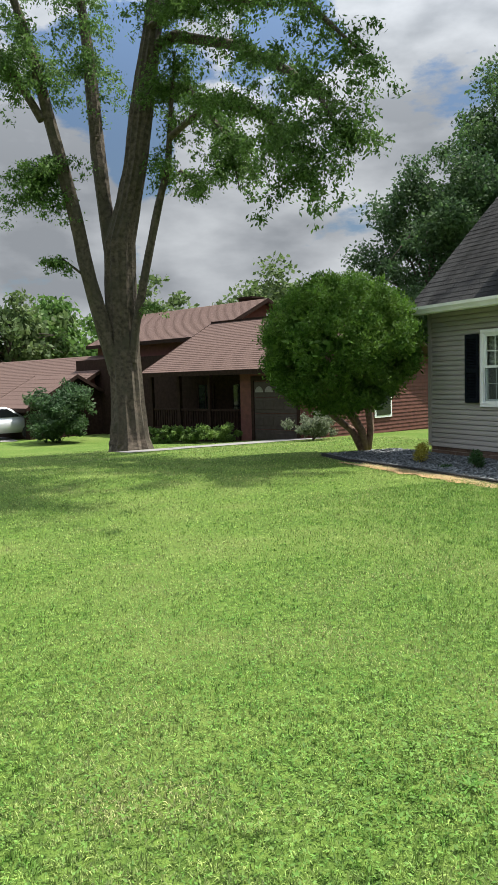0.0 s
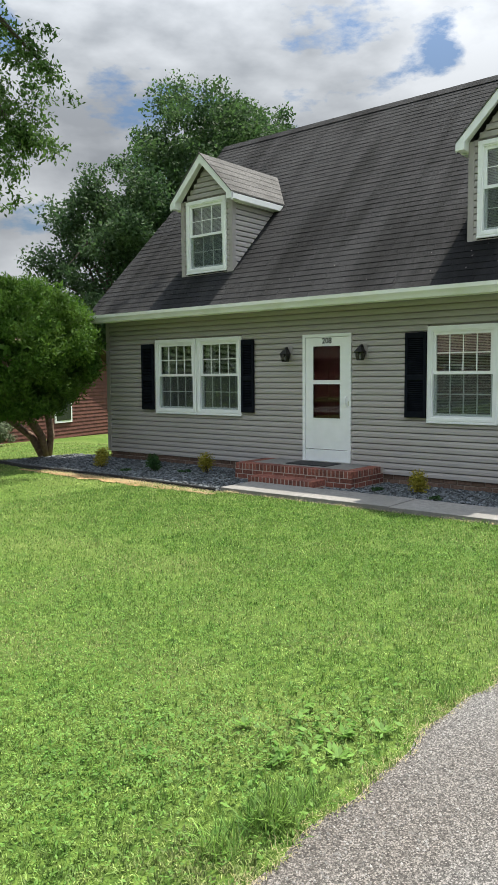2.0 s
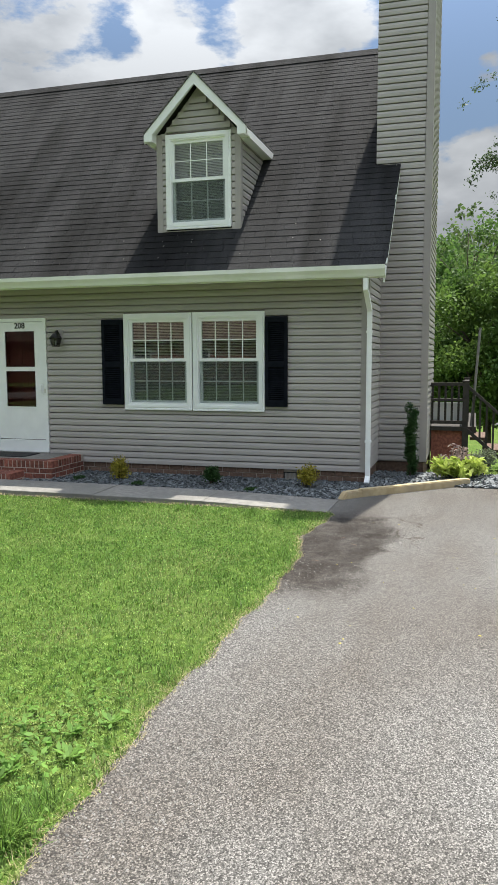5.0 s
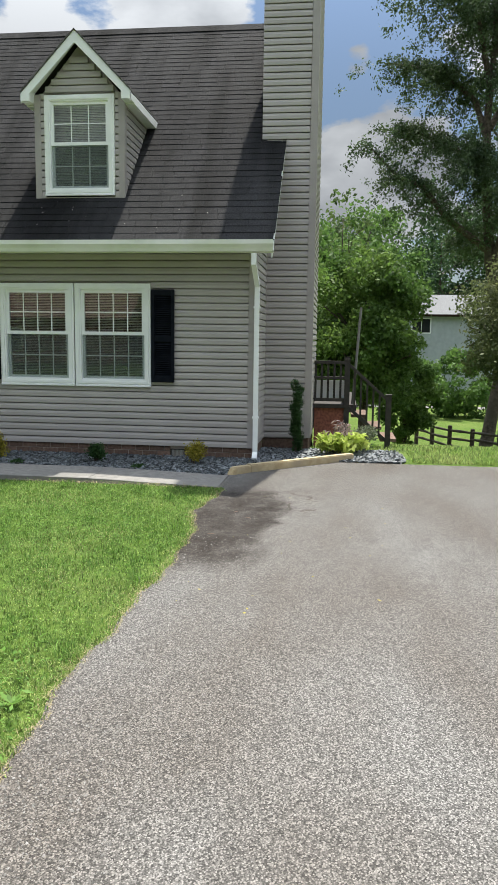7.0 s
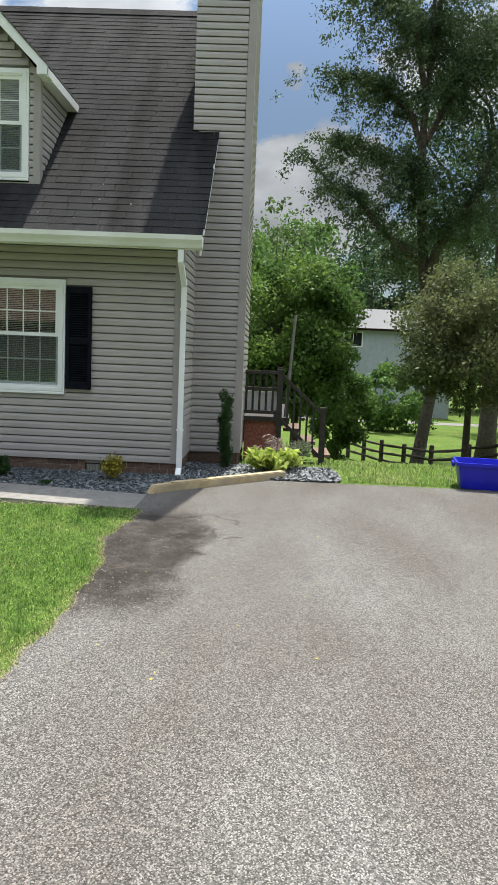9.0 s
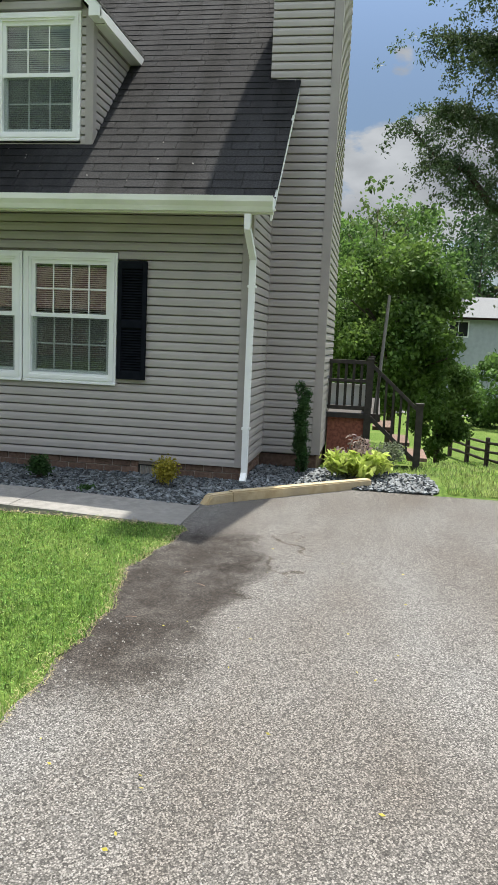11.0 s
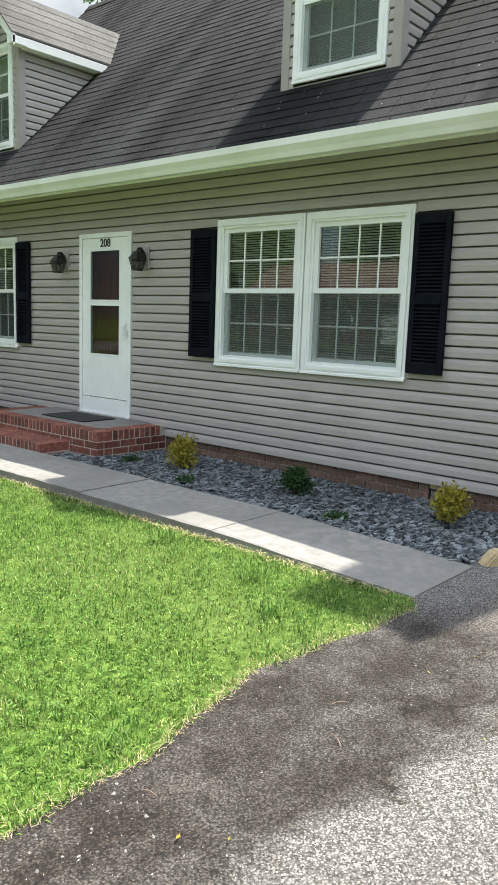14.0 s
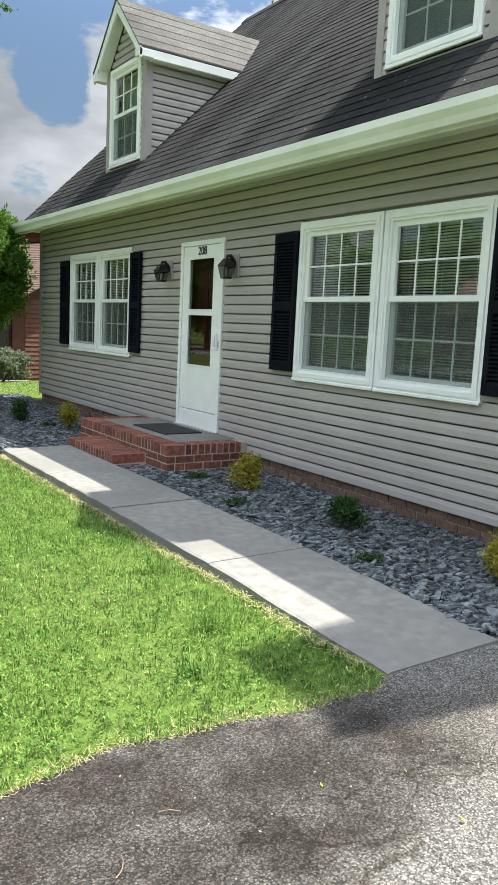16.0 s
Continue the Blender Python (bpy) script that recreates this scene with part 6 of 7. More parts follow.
under(quads_mesh("crown", leaf_cloud(leafage, 115000, 0.055, np.random.default_rng(23), droop=0.5, shell=0.05, aspect=0.45), M_LEAF_ALDER), leaning)
broad_tree(32.0, -8.5, 19.0, 5.5, M_LEAF_DARK, 132, "tall dark tree on the lower lawn", 24000, 0.07, 0.35, 0.25, 170, airy=0.65)
broad_tree(23.0, -0.45, 6.3, 2.0, M_LEAF_BRIGHT, 133, "rounded broad-leaved green tree behind the deck", 42000, 0.06, 0.14, 0.14, 110)
broad_tree(26.5, -2.0, 3.7, 1.05, M_LEAF_BRIGHT, 140, "small broad-leaved green tree on the lower lawn", 14000, 0.06, 0.1, 0.1, 50)
broad_tree(20.5, -4.75, 5.4, 2.2, M_LEAF_BROWN, 134, "bronze-green spreading small tree by the fence", 36000, 0.045, 0.1, 0.26, 110, airy=0.8)
broad_tree(17.5, -6.6, 6.0, 1.9, M_LEAF_BROWN, 135, "bronze-green spreading small tree by the fence", 26000, 0.045, 0.12, 0.2, 80)
cl = crown_clumps((0, 0, 2.0), 2.4, 1.9, 60, 0.6, q)
shrub("large_bush", "large dark bush before the far house", "bush", 44.0, -6.4, cl, 9000, 0.12, M_LEAF_TREE, 136)
for k, (x, y, h, rr, m) in enumerate(((58, 1, 13, 5, M_LEAF_TREE), (66, -1.8, 16.5, 5, M_LEAF_TREE), (78, -9, 20, 7, M_LEAF_DARK), (76, -16, 19, 7, M_LEAF_DARK), (78, 1, 19, 7, M_LEAF_TREE), (60, 7, 14, 5, M_LEAF_TREE), (72, -24, 15, 7, M_LEAF_DARK), (56, -20, 12, 5, M_LEAF_DARK), (45, -15, 13, 5, M_LEAF_DARK), (48, 9, 9, 4, M_LEAF_LIGHT))):
    broad_tree(x, y, h, rr, m, 150 + k, "green woodland tree beyond the lower lawn", 15000, 0.19 if x > 50 else 0.13, 0.3, 0.04, 60, group="woods beyond the lawn")

broad_tree(34.0, 0.35, 10.8, 1.7, M_LEAF_LIGHT, 165, "thin sparse young tree behind the chimney", 900, 0.11, 0.07, 0.3, 60, airy=0.8)

# trees and a brick house over the street, met in the window glass
for k, (x, y, h, rr) in enumerate(((-34, 6, 11, 5), (-38, 14, 13, 5), (-36, 46, 13, 6), (-32, -8, 12, 5), (-36, -22, 13, 6), (-40, 58, 13, 6), (-45, 30, 15, 7), (-22, 62, 13, 6), (-14, 74, 14, 7), (-30, 75, 14, 7), (-34, 24, 6, 2.2))):
    broad_tree(x, y, h, rr, M_LEAF_TREE, 170 + k, "green tree over the street", 2600, 0.4, 0.3, 0.1, 40, group="trees over the street")

# ---- neighbouring houses ----


def gable_block(thing, x0, x1, y0, y1, zb, ze, zr, wall_mat, roof_mat, over=0.35, rows=0):
    """A block with its ridge along y: walls, two roof slopes, fascia boards."""
    bm = bmesh.new()
    xm = (x0 + x1) / 2
    prism(bm, [(x0, zb), (x1, zb), (x1, ze), (xm, zr - 0.12), (x0, ze)], y0, y1, 1)
    part("wall", bm, wall_mat, thing)
    s = (zr - ze) / (xm - x0)
    for sgn in (-1, 1):
        n = rows or 1
        half = xm - x0 + over
        for i in range(n):
            bm = bmesh.new()
            a0, a1 = half * (1 - i / n), half * (1 - min(1, (i + 1.1) / n))
            prism(bm, [(xm + sgn * a0, zr - s * a0), (xm + sgn * a0, zr - s * a0 + 0.026), (xm + sgn * a1, zr - s * a1 + 0.014), (xm + sgn * a1, zr - s * a1)], y0 - over, y1 + over, 1)
            part("shingle_course", bm, roof_mat, thing)
        e = xm + sgn * half
        part("fascia", boxes((min(e, e + sgn * 0.03), max(e, e + sgn * 0.03), y0 - over, y1 + over, zr - s * half - 0.14, zr - s * half + 0.03)), M_BROWN, thing)
        for yy in (y0 - over - 0.03, y1 + over):
            bm = bmesh.new()
            prism(bm, [(xm, zr + 0.03), (e, zr - s * half + 0.03), (e, zr - s * half - 0.14), (xm, zr - 0.14)], yy, yy + 0.03, 1)
            part("rake_board", bm, M_BROWN, thing)


def plain_window(thing, x, y0, y1, z0, z1, frame_mat, depth=0.06, face=-1):
    bm = bmesh.new()
    xx = x - 0.05
    lattice(bm, "x", xx, y0, y1, z0, z1, 0.08, 0.06)
    box(bm, xx, xx + 0.05, (y0 + y1) / 2 - 0.02, (y0 + y1) / 2 + 0.02, z0, z1)
    w = part("window_frame", bm, frame_mat, thing)
    part("pane", boxes((xx + 0.02, xx + 0.045, y0 + 0.08, y1 - 0.08, z0 + 0.08, z1 - 0.08)), M_DARKGLASS, w)


M_DARKGLASS = material("dark_window_glass", (0.012, 0.014, 0.016), (0.02, 0.022, 0.025), scale=1, rough=0.08)
red_house = empty("red_house", (13.0, 20.6, 0), "red-brown sided neighbouring house with brown shingle roof", "house")
red_house.rotation_euler[2] = radians(18)
bm = bmesh.new()
prism(bm, [(0.0, -1.2), (7.2, -1.2), (7.2, 1.9), (3.5, 3.85), (0.0, 2.0)], 0.0, 3.3, 1)
part("wall", bm, M_RED_SIDING, red_house)
# porch back wall: its deep shade is in the near-black brown
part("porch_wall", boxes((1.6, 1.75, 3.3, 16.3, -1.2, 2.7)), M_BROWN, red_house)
# porch roof carried forward on posts
for i in range(28):
    bm = bmesh.new()
    a0, a1 = 3.9 * (1 - i / 28), 3.9 * (1 - min(1, (i + 1.1) / 28))
    prism(bm, [(3.5 - a0, 4.0 - a0 * 0.533), (3.5 - a0, 4.025 - a0 * 0.533), (3.5 - a1, 4.012 - a1 * 0.533), (3.5 - a1, 4.0 - a1 * 0.533)], -0.35, 8.5, 1)
    part("shingle_course", bm, M_RED_ROOF, red_house)
    bm = bmesh.new()
    prism(bm, [(3.5 + a0, 4.0 - a0 * 0.533), (3.5 + a0, 4.045 - a0 * 0.533), (3.5 + a1, 4.025 - a1 * 0.533), (3.5 + a1, 4.0 - a1 * 0.533)], -0.35, 8.5, 1)
    part("shingle_course", bm, M_RED_ROOF, red_house)
part("porch_fascia", boxes((-0.44, -0.41, -0.35, 8.5, 1.78, 1.95)), M_BROWN, red_house)
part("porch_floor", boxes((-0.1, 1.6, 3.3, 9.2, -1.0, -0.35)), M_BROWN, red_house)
bm = bmesh.new()
prism(bm, [(-0.4, 1.95), (3.5, 4.03), (3.5, 3.85), (-0.4, 1.78)], 8.5, 8.54, 1)
part("rake_board", bm, M_BROWN, red_house)
part("ridge_cap", boxes((3.4, 3.6, -0.35, 8.5, 4.0, 4.06)), M_BROWN, red_house)
for y in (4.9, 6.6, 8.3):
    part("porch_post", boxes((-0.05, 0.07, y - 0.06, y + 0.06, -0.35, 1.9)), M_BROWN, red_house)
for z in (-0.22, 0.5):
    part("porch_rail", boxes((-0.03, 0.05, 3.4, 8.2, z, z + 0.07)), M_BROWN, red_house)
for k in range(34):
    y = 3.5 + k * 0.14
    part("baluster", boxes((-0.01, 0.03, y - 0.02, y + 0.02, -0.2, 0.52)), M_BROWN, red_house)
for y in (4.4, 6.4):
    plain_window(red_house, 1.6, y, y + 1.0, 0.3, 1.5, M_BROWN)
part("garage_frame", boxes((-0.04, 0.02, 0.55, 0.68, -0.62, 1.55), (-0.04, 0.02, 2.62, 2.75, -0.62, 1.55), (-0.04, 0.02, 0.55, 2.75, 1.55, 1.7)), M_BROWN, red_house)
gar = part("garage_door", boxes(*[(-0.025, -0.0, 0.69, 2.61, -0.62 + k * 0.54, -0.1 + k * 0.54) for k in range(4)], bevel=0.01), M_GARAGE, red_house)
for k in range(3):
    for c in range(4):
        part("panel_field", boxes((-0.04, -0.024, 0.8 + c * 0.46, 1.16 + c * 0.46, -0.5 + k * 0.54, -0.2 + k * 0.54), bevel=0.008), M_GARAGE, gar)
for c in range(4):
    bm = bmesh.new()
    prism(bm, [(0.98 + c * 0.46 + 0.19 * math.cos(a), 1.16 + 0.2 * math.sin(a)) for a in np.linspace(0, math.pi, 9)], -0.042, -0.02, 0)
    part("arched_light", bm, M_CONCRETE, gar)
for i in range(24):
    z = -0.9 + i * 0.13
    x1, x0 = 7.18, 0.02
    if z > 1.9:
        cut = (z - 1.75) / 0.54
        x0, x1 = x0 + cut, x1 - cut
    bm = bmesh.new()
    prism(bm, [(0.0, z), (-0.03, z), (-0.01, z + 0.125), (0.0, z + 0.125)], x0, x1, 0)
    part("siding_board", bm, M_RED_SIDING, red_house)
    if z < 1.8:
        for a, b in ((0.0, 0.55), (2.75, 3.3)):
            bm = bmesh.new()
            prism(bm, [(-0.0, z), (-0.02, z), (-0.01, z + 0.125), (0.0, z + 0.125)], a, b, 1)
            part("siding_board", bm, M_RED_SIDING, red_house)
part("brick_base", boxes((-0.03, 7.22, -0.05, 3.3, -1.4, -0.72)), M_BRICK_BASE, red_house)
bm = bmesh.new()
box(bm, 3.2, 4.2, -0.06, 0.02, 0.15, 1.3)
wf = part("window_frame", bm, M_WHITE, red_house)
part("pane", boxes((3.28, 4.12, -0.07, -0.055, 0.23, 1.22)), M_DARKGLASS, wf)
gable_block(red_house, 3.0, 9.4, 8.2, 16.5, 0.85, 3.6, 5.12, M_RED_SIDING, M_RED_ROOF, 0.4, 28)
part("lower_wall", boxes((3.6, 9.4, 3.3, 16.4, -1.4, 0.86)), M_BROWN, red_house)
plain_window(red_house, 3.0, 15.0, 16.0, 1.7, 2.9, M_BROWN)
chim = part("chimney_stack", boxes((7.0, 7.7, 9.6, 10.5, 4.2, 5.36), (6.94, 7.76, 9.54, 10.56, 5.36, 5.44)), M_BROWN, red_house)
bm = bmesh.new()
tube(bm, [(4.6, 6.3, 3.2), (4.6, 6.3, 4.3)], [0.06, 0.06], 8)
part("vent_pipe", bm, M_WHITE, red_house)
wing = empty("brown_house", (9.0, 34.5, 0), "low red-brown house wing with a brown roof", "house")
wing.rotation_euler[2] = radians(18)
gable_block(wing, -1.0, 6.0, 0.3, 16.0, -1.6, 1.05, 2.95, M_RED_SIDING, M_RED_ROOF, 0.5, 26)
gable_block(wing, -2.6, 2.0, -0.2, 3.0, -1.6, 0.75, 2.0, M_BROWN, M_RED_ROOF, 0.3, 8)
for y in (5.0, 9.0):
    plain_window(wing, -1.0, y, y + 1.6, -0.5, 0.6, M_WHITE)
nd = tagged(sheet("neighbour_drive", np.arange(6.5, 13.5, 0.5), np.arange(18.9, 22.2, 0.3), M_CONCRETE, 0.015, keep=lambda x, y: 19.2 + (x - 6.5) * 0.1 < y < 20.7 + (x - 6.5) * 0.22), "pale concrete drive of the neighbouring house", "driveway", kind="structure")
nr = tagged(sheet("side_street", np.arange(-12, 7, 1.0), np.arange(33.0, 36.6, 0.6), M_BLACKTOP, 0.02), "grey side street by the neighbours", "road", kind="structure")


def car(x, y, rz):
    z = float(ground_height(x, y)) + 0.02
    thing = empty("car", (x, y, z), "silver-white saloon car parked by the neighbours", "car")
    thing.rotation_euler[2] = radians(rz)
    bm = bmesh.new()
    prof = [(-2.2, 0.3), (-2.25, 0.62), (-2.1, 0.86), (-1.5, 0.95), (-0.9, 1.38), (0.45, 1.42), (1.15, 0.98), (1.9, 0.85), (2.2, 0.62), (2.2, 0.3)]
    prism(bm, prof, -0.85, 0.85, 1)
    bmesh.ops.bevel(bm, geom=list(bm.edges), offset=0.07, segments=2, affect="EDGES")
    body = part("body", bm, M_CAR, thing, smooth=True)
    bm = bmesh.new()
    prism(bm, [(-1.35, 0.98), (-0.85, 1.33), (0.4, 1.36), (0.98, 0.99)], -0.865, 0.865, 1)
    part("side_glass", bm, M_DARKGLASS, thing)
    for wx in (-1.35, 1.35):
        for wy in (-0.8, 0.8):
            bm = bmesh.new()
            tube(bm, [(wx, wy - 0.1, 0.32), (wx, wy + 0.1, 0.32)], [0.32, 0.32], 18)
            w = part("wheel", bm, M_BLACK, thing)
            bm = bmesh.new()
            tube(bm, [(wx, wy - 0.115, 0.32), (wx, wy + 0.115, 0.32)], [0.19, 0.19], 12)
            part("rim", bm, M_METAL, w)
    for wy in (-0.62, 0.62):
        part("headlight", boxes((2.1, 2.24, wy - 0.16, wy + 0.16, 0.6, 0.74), bevel=0.02), M_METAL, thing)
    return thing


car(5.2, 34.6, 8)

far_house = empty("pale_house", (61.0, -6.5, float(ground_height(61, -6.5))), "pale blue-grey house far beyond the lower lawn", "house")
gable_block(far_house, 0, 8, -7, 2.2, 0, 6.9, 8.5, M_PALE_SIDING, M_GREY_ROOF, 0.4, 1)
plain_window(far_house, 0, 0.0, 1.5, 5.3, 6.5, M_WHITE)
plain_window(far_house, 0, -5.0, -3.5, 5.3, 6.5, M_WHITE)
brick_house = empty("brick_house", (-30.0, 28.0, 0), "red brick house across the street", "house")
gable_block(brick_house, -8, 0, -13, 13, 0, 3.4, 6.2, M_BRICK, M_RED_ROOF, 0.4, 1)
for y in (-10, -5.5, 2.5, 7.5):
    fr = part("window_frame", boxes((0.0, 0.06, y, y + 1.4, 1.0, 2.5)), M_WHITE, brick_house)
    part("pane", boxes((0.055, 0.07, y + 0.12, y + 1.28, 1.12, 2.38)), M_DARKGLASS, fr)
part("door", boxes((0.0, 0.06, -1.2, 0.0, 0.2, 2.3)), M_WHITE, brick_house)

for k, (x, y, h, rr) in enumerate(((-44, 8, 13, 6), (-46, 22, 15, 7), (-45, 36, 14, 6), (-43, -6, 12, 6), (-45, -22, 14, 7), (-40, 50, 13, 6))):
    broad_tree(x, y, h, rr, M_LEAF_DARK, 180 + k, "green tree behind the house across the street", 7000, 0.3, 0.35, 0.12, 50, group="trees across the street")

# ---- grass ----


def lawn_mask(x, y):
    ey = EDGE + 0.02 * np.sin(2.1 * x) + 0.018 * np.sin(5.3 * x + 1) + 0.014 * np.sin(13 * x) + 0.13 * np.exp(-((x - 7.6) / 0.6) ** 2) - 0.04 * np.exp(-((x - 6.2) / 0.6) ** 2) + 0.14 * np.clip((x - 8.45) / 0.2, 0, 1)
    ok = (y > ey - 0.02) & (y < 24)
    walk = (x > 8.6) & (y < 7.36)
    bed = (x > 8.5 + 0.12 * np.sin((y - 7.3) * 0.55) + 0.22 * np.maximum(0, y - 12.2)) & (y > 7.3) & (y < 13.55)
    house = (x > 10.6) & (y < 12.6)
    far = (x < np.where(y > 13.6, 13.5, 9.6)) & ~((y > 19.0 + (x - 6.5) * 0.1) & (x > 6.4) & (y < 20.8 + (x - 6.5) * 0.22)) & ~((x - TX) ** 2 + (y - TY) ** 2 < 0.4)
    return ok & ~walk & ~bed & ~house & far


def blades(seed, n, x0, x1, y0, y1, length, width, spread=0.85, around=True):
    r = np.random.default_rng(seed)
    if around:
        # thinning out with the distance from the drive's street end: x0..x1 is the reach, y0..y1 the bearing
        far, turn = x0 * (x1 / x0) ** (r.random(n) ** 0.8), np.radians(r.uniform(y0, y1, n))
        x, y = 0.3 + far * np.sin(turn), -0.1 + far * np.cos(turn)
        wide = width * np.maximum(1.0, (far / 4.5) ** 0.85)
    else:
        x, y = r.uniform(x0, x1, n), r.uniform(y0, y1, n)
        wide = np.full(n, width)
        # thickest by the house, fading into the drier lawn
        keep = r.random(n) < np.clip((x - 2.6) / 3.2 - np.maximum(0, y - 4.0) / 8.0, 0, 1)
        x, y, wide = x[keep], y[keep], wide[keep]
    # most blades stand in small tufts with thin places between them
    cell = 0.055
    cx, cy = np.floor(x / cell), np.floor(y / cell)
    h1, h2 = np.modf(np.abs(np.sin(cx * 12.9898 + cy * 78.233) * 43758.5453))[0], np.modf(np.abs(np.sin(cx * 39.346 + cy * 11.135) * 24634.6345))[0]
    tufted = r.random(len(x)) < 0.65
    x = np.where(tufted, (cx + 0.2 + 0.6 * h1) * cell + r.normal(0, 0.011, len(x)), x)
    y = np.where(tufted, (cy + 0.2 + 0.6 * h2) * cell + r.normal(0, 0.011, len(y)), y)
    gx_, gy_ = np.floor(x / 0.17 + 0.4 * np.sin(y * 9)), np.floor(y / 0.17 + 0.4 * np.sin(x * 8))
    thin = np.modf(np.abs(np.sin(gx_ * 27.17 + gy_ * 61.7) * 9134.21))[0] < 0.3
    k = lawn_mask(x, y) & (~thin | (r.random(len(x)) < 0.5))
    x, y, wide, h1 = x[k], y[k], wide[k], h1[k]
    n = len(x)
    a = r.uniform(0, 6.283, n)
    ln = length * r.uniform(0.5, 1.3, n) * (0.75 + 0.5 * h1)
    lean = np.minimum(np.abs(r.normal(0.25, spread, n)), 1.42)
    base = np.stack([x, y, ground_height(x, y) - 0.004], 1)
    d = np.stack([np.cos(a), np.sin(a), np.zeros(n)], 1)
    side = np.stack([-np.sin(a), np.cos(a), np.zeros(n)], 1) * (wide * r.uniform(0.6, 1.3, n))[:, None]
    mid = base + d * (ln * np.sin(lean) * 0.45)[:, None]
    mid[:, 2] += ln * np.cos(lean * 0.6) * 0.55
    tip = base + d * (ln * np.sin(lean))[:, None]
    tip[:, 2] += ln * np.cos(lean)
    return np.stack([base, mid + side, tip, mid - side], 1)


def weeds(seed, n, cx, cy, sx, sy, size):
    r = np.random.default_rng(seed)
    x, y = r.normal(cx, sx, n), r.normal(cy, sy, n)
    k = lawn_mask(x, y)
    x, y = x[k], y[k]
    n = len(x)
    c = np.stack([x, y, 0.025 + r.uniform(0, 0.03, n)], 1)
    a = r.uniform(0, 6.283, n)
    s = size * r.uniform(0.5, 1.4, n)
    d = np.stack([np.cos(a), np.sin(a), r.normal(0.1, 0.35, n)], 1) * s[:, None]
    w = np.stack([-np.sin(a), np.cos(a), r.normal(0, 0.3, n)], 1) * s[:, None] * 0.5
    return np.stack([c - d, c + w, c + d, c - w], 1)


grass = np.concatenate([
    blades(201, 575000, 1.6, 25, -25, 88, 0.031, 0.0025, 1.0),
])


def back_blades(seed, n):
    """Grass on the slope past the drive's end."""
    r = np.random.default_rng(seed)
    x, y = 10.9 + 18 * r.random(n) ** 1.6, r.uniform(-9, 0.6, n)
    k = ~((x < 12.1) & (y > -0.85)) & ~((x > 13.0) & (x < 15.4) & (y > -0.7)) & (x > 10.88 - 0.0)
    x, y = x[k], y[k]
    n = len(x)
    ln = 0.055 * r.uniform(0.5, 1.4, n)
    a = r.uniform(0, 6.283, n)
    base = np.stack([x, y, ground_height(x, y) - 0.004], 1)
    d = np.stack([np.cos(a) * 0.7, np.sin(a) * 0.7, np.ones(n)], 1) * ln[:, None]
    w = np.stack([-np.sin(a), np.cos(a), np.zeros(n)], 1) * (0.005 + 0.0006 * (x - 10))[:, None]
    return np.stack([base, base + d * 0.5 + w, base + d, base + d * 0.5 - w], 1)


grass = np.concatenate([grass, back_blades(206, 60000)])
tagged(quads_mesh("lush_grass", blades(202, 420000, 2.6, 8.8, 1.2, 9.0, 0.034, 0.002, 1.0, around=False), M_GRASS_LUSH), "lush green grass beside the front walk", "grass", kind="stuff")
tagged(quads_mesh("grass", grass, M_GRASS), "short mown green grass blades", "grass", kind="stuff")
weed = np.concatenate([weeds(210, 2600, 2.6, 2.4, 0.4, 0.4, 0.010), weeds(211, 300, 3.2, 1.8, 0.35, 0.15, 0.02), weeds(212, 6000, 4.0, 4.0, 2.4, 1.6, 0.008), weeds(213, 5000, 6.2, 3.0, 1.4, 0.8, 0.008), weeds(214, 7000, 7.2, 2.5, 1.0, 0.7, 0.007), weeds(215, 26000, 2.2, 3.6, 1.3, 1.2, 0.008), weeds(216, 16000, 1.2, 5.5, 1.6, 1.6, 0.009)])
tagged(quads_mesh("clover", weed, M_CLOVER), "low clover and broad-leaved weeds in the lawn", "clover", kind="stuff")


def rim_grass(seed, n):
    """Dry, longer grass along the drive's edge."""
    r = np.random.default_rng(seed)
    x = r.uniform(-1, 8.6, n)
    y = np.array([edge_y(v) for v in x]) + np.abs(r.normal(0, 0.05, n)) - 0.035
    a = r.uniform(0, 6.283, n)
    ln = r.uniform(0.01, 0.03, n)
    d = np.stack([np.cos(a) * ln, np.sin(a) * ln, np.abs(r.normal(0.006, 0.01, n))], 1)
    w = np.stack([-np.sin(a), np.cos(a), np.zeros(n)], 1) * 0.0011
    c = np.stack([x, y, np.full(n, 0.015)], 1)
    return np.stack([c - d * 0.3, c + w, c + d, c - w], 1)


tagged(quads_mesh("dry_grass", rim_grass(221, 4200), M_STRAW), "dry yellow grass along the drive's edge", "dry grass", kind="stuff")


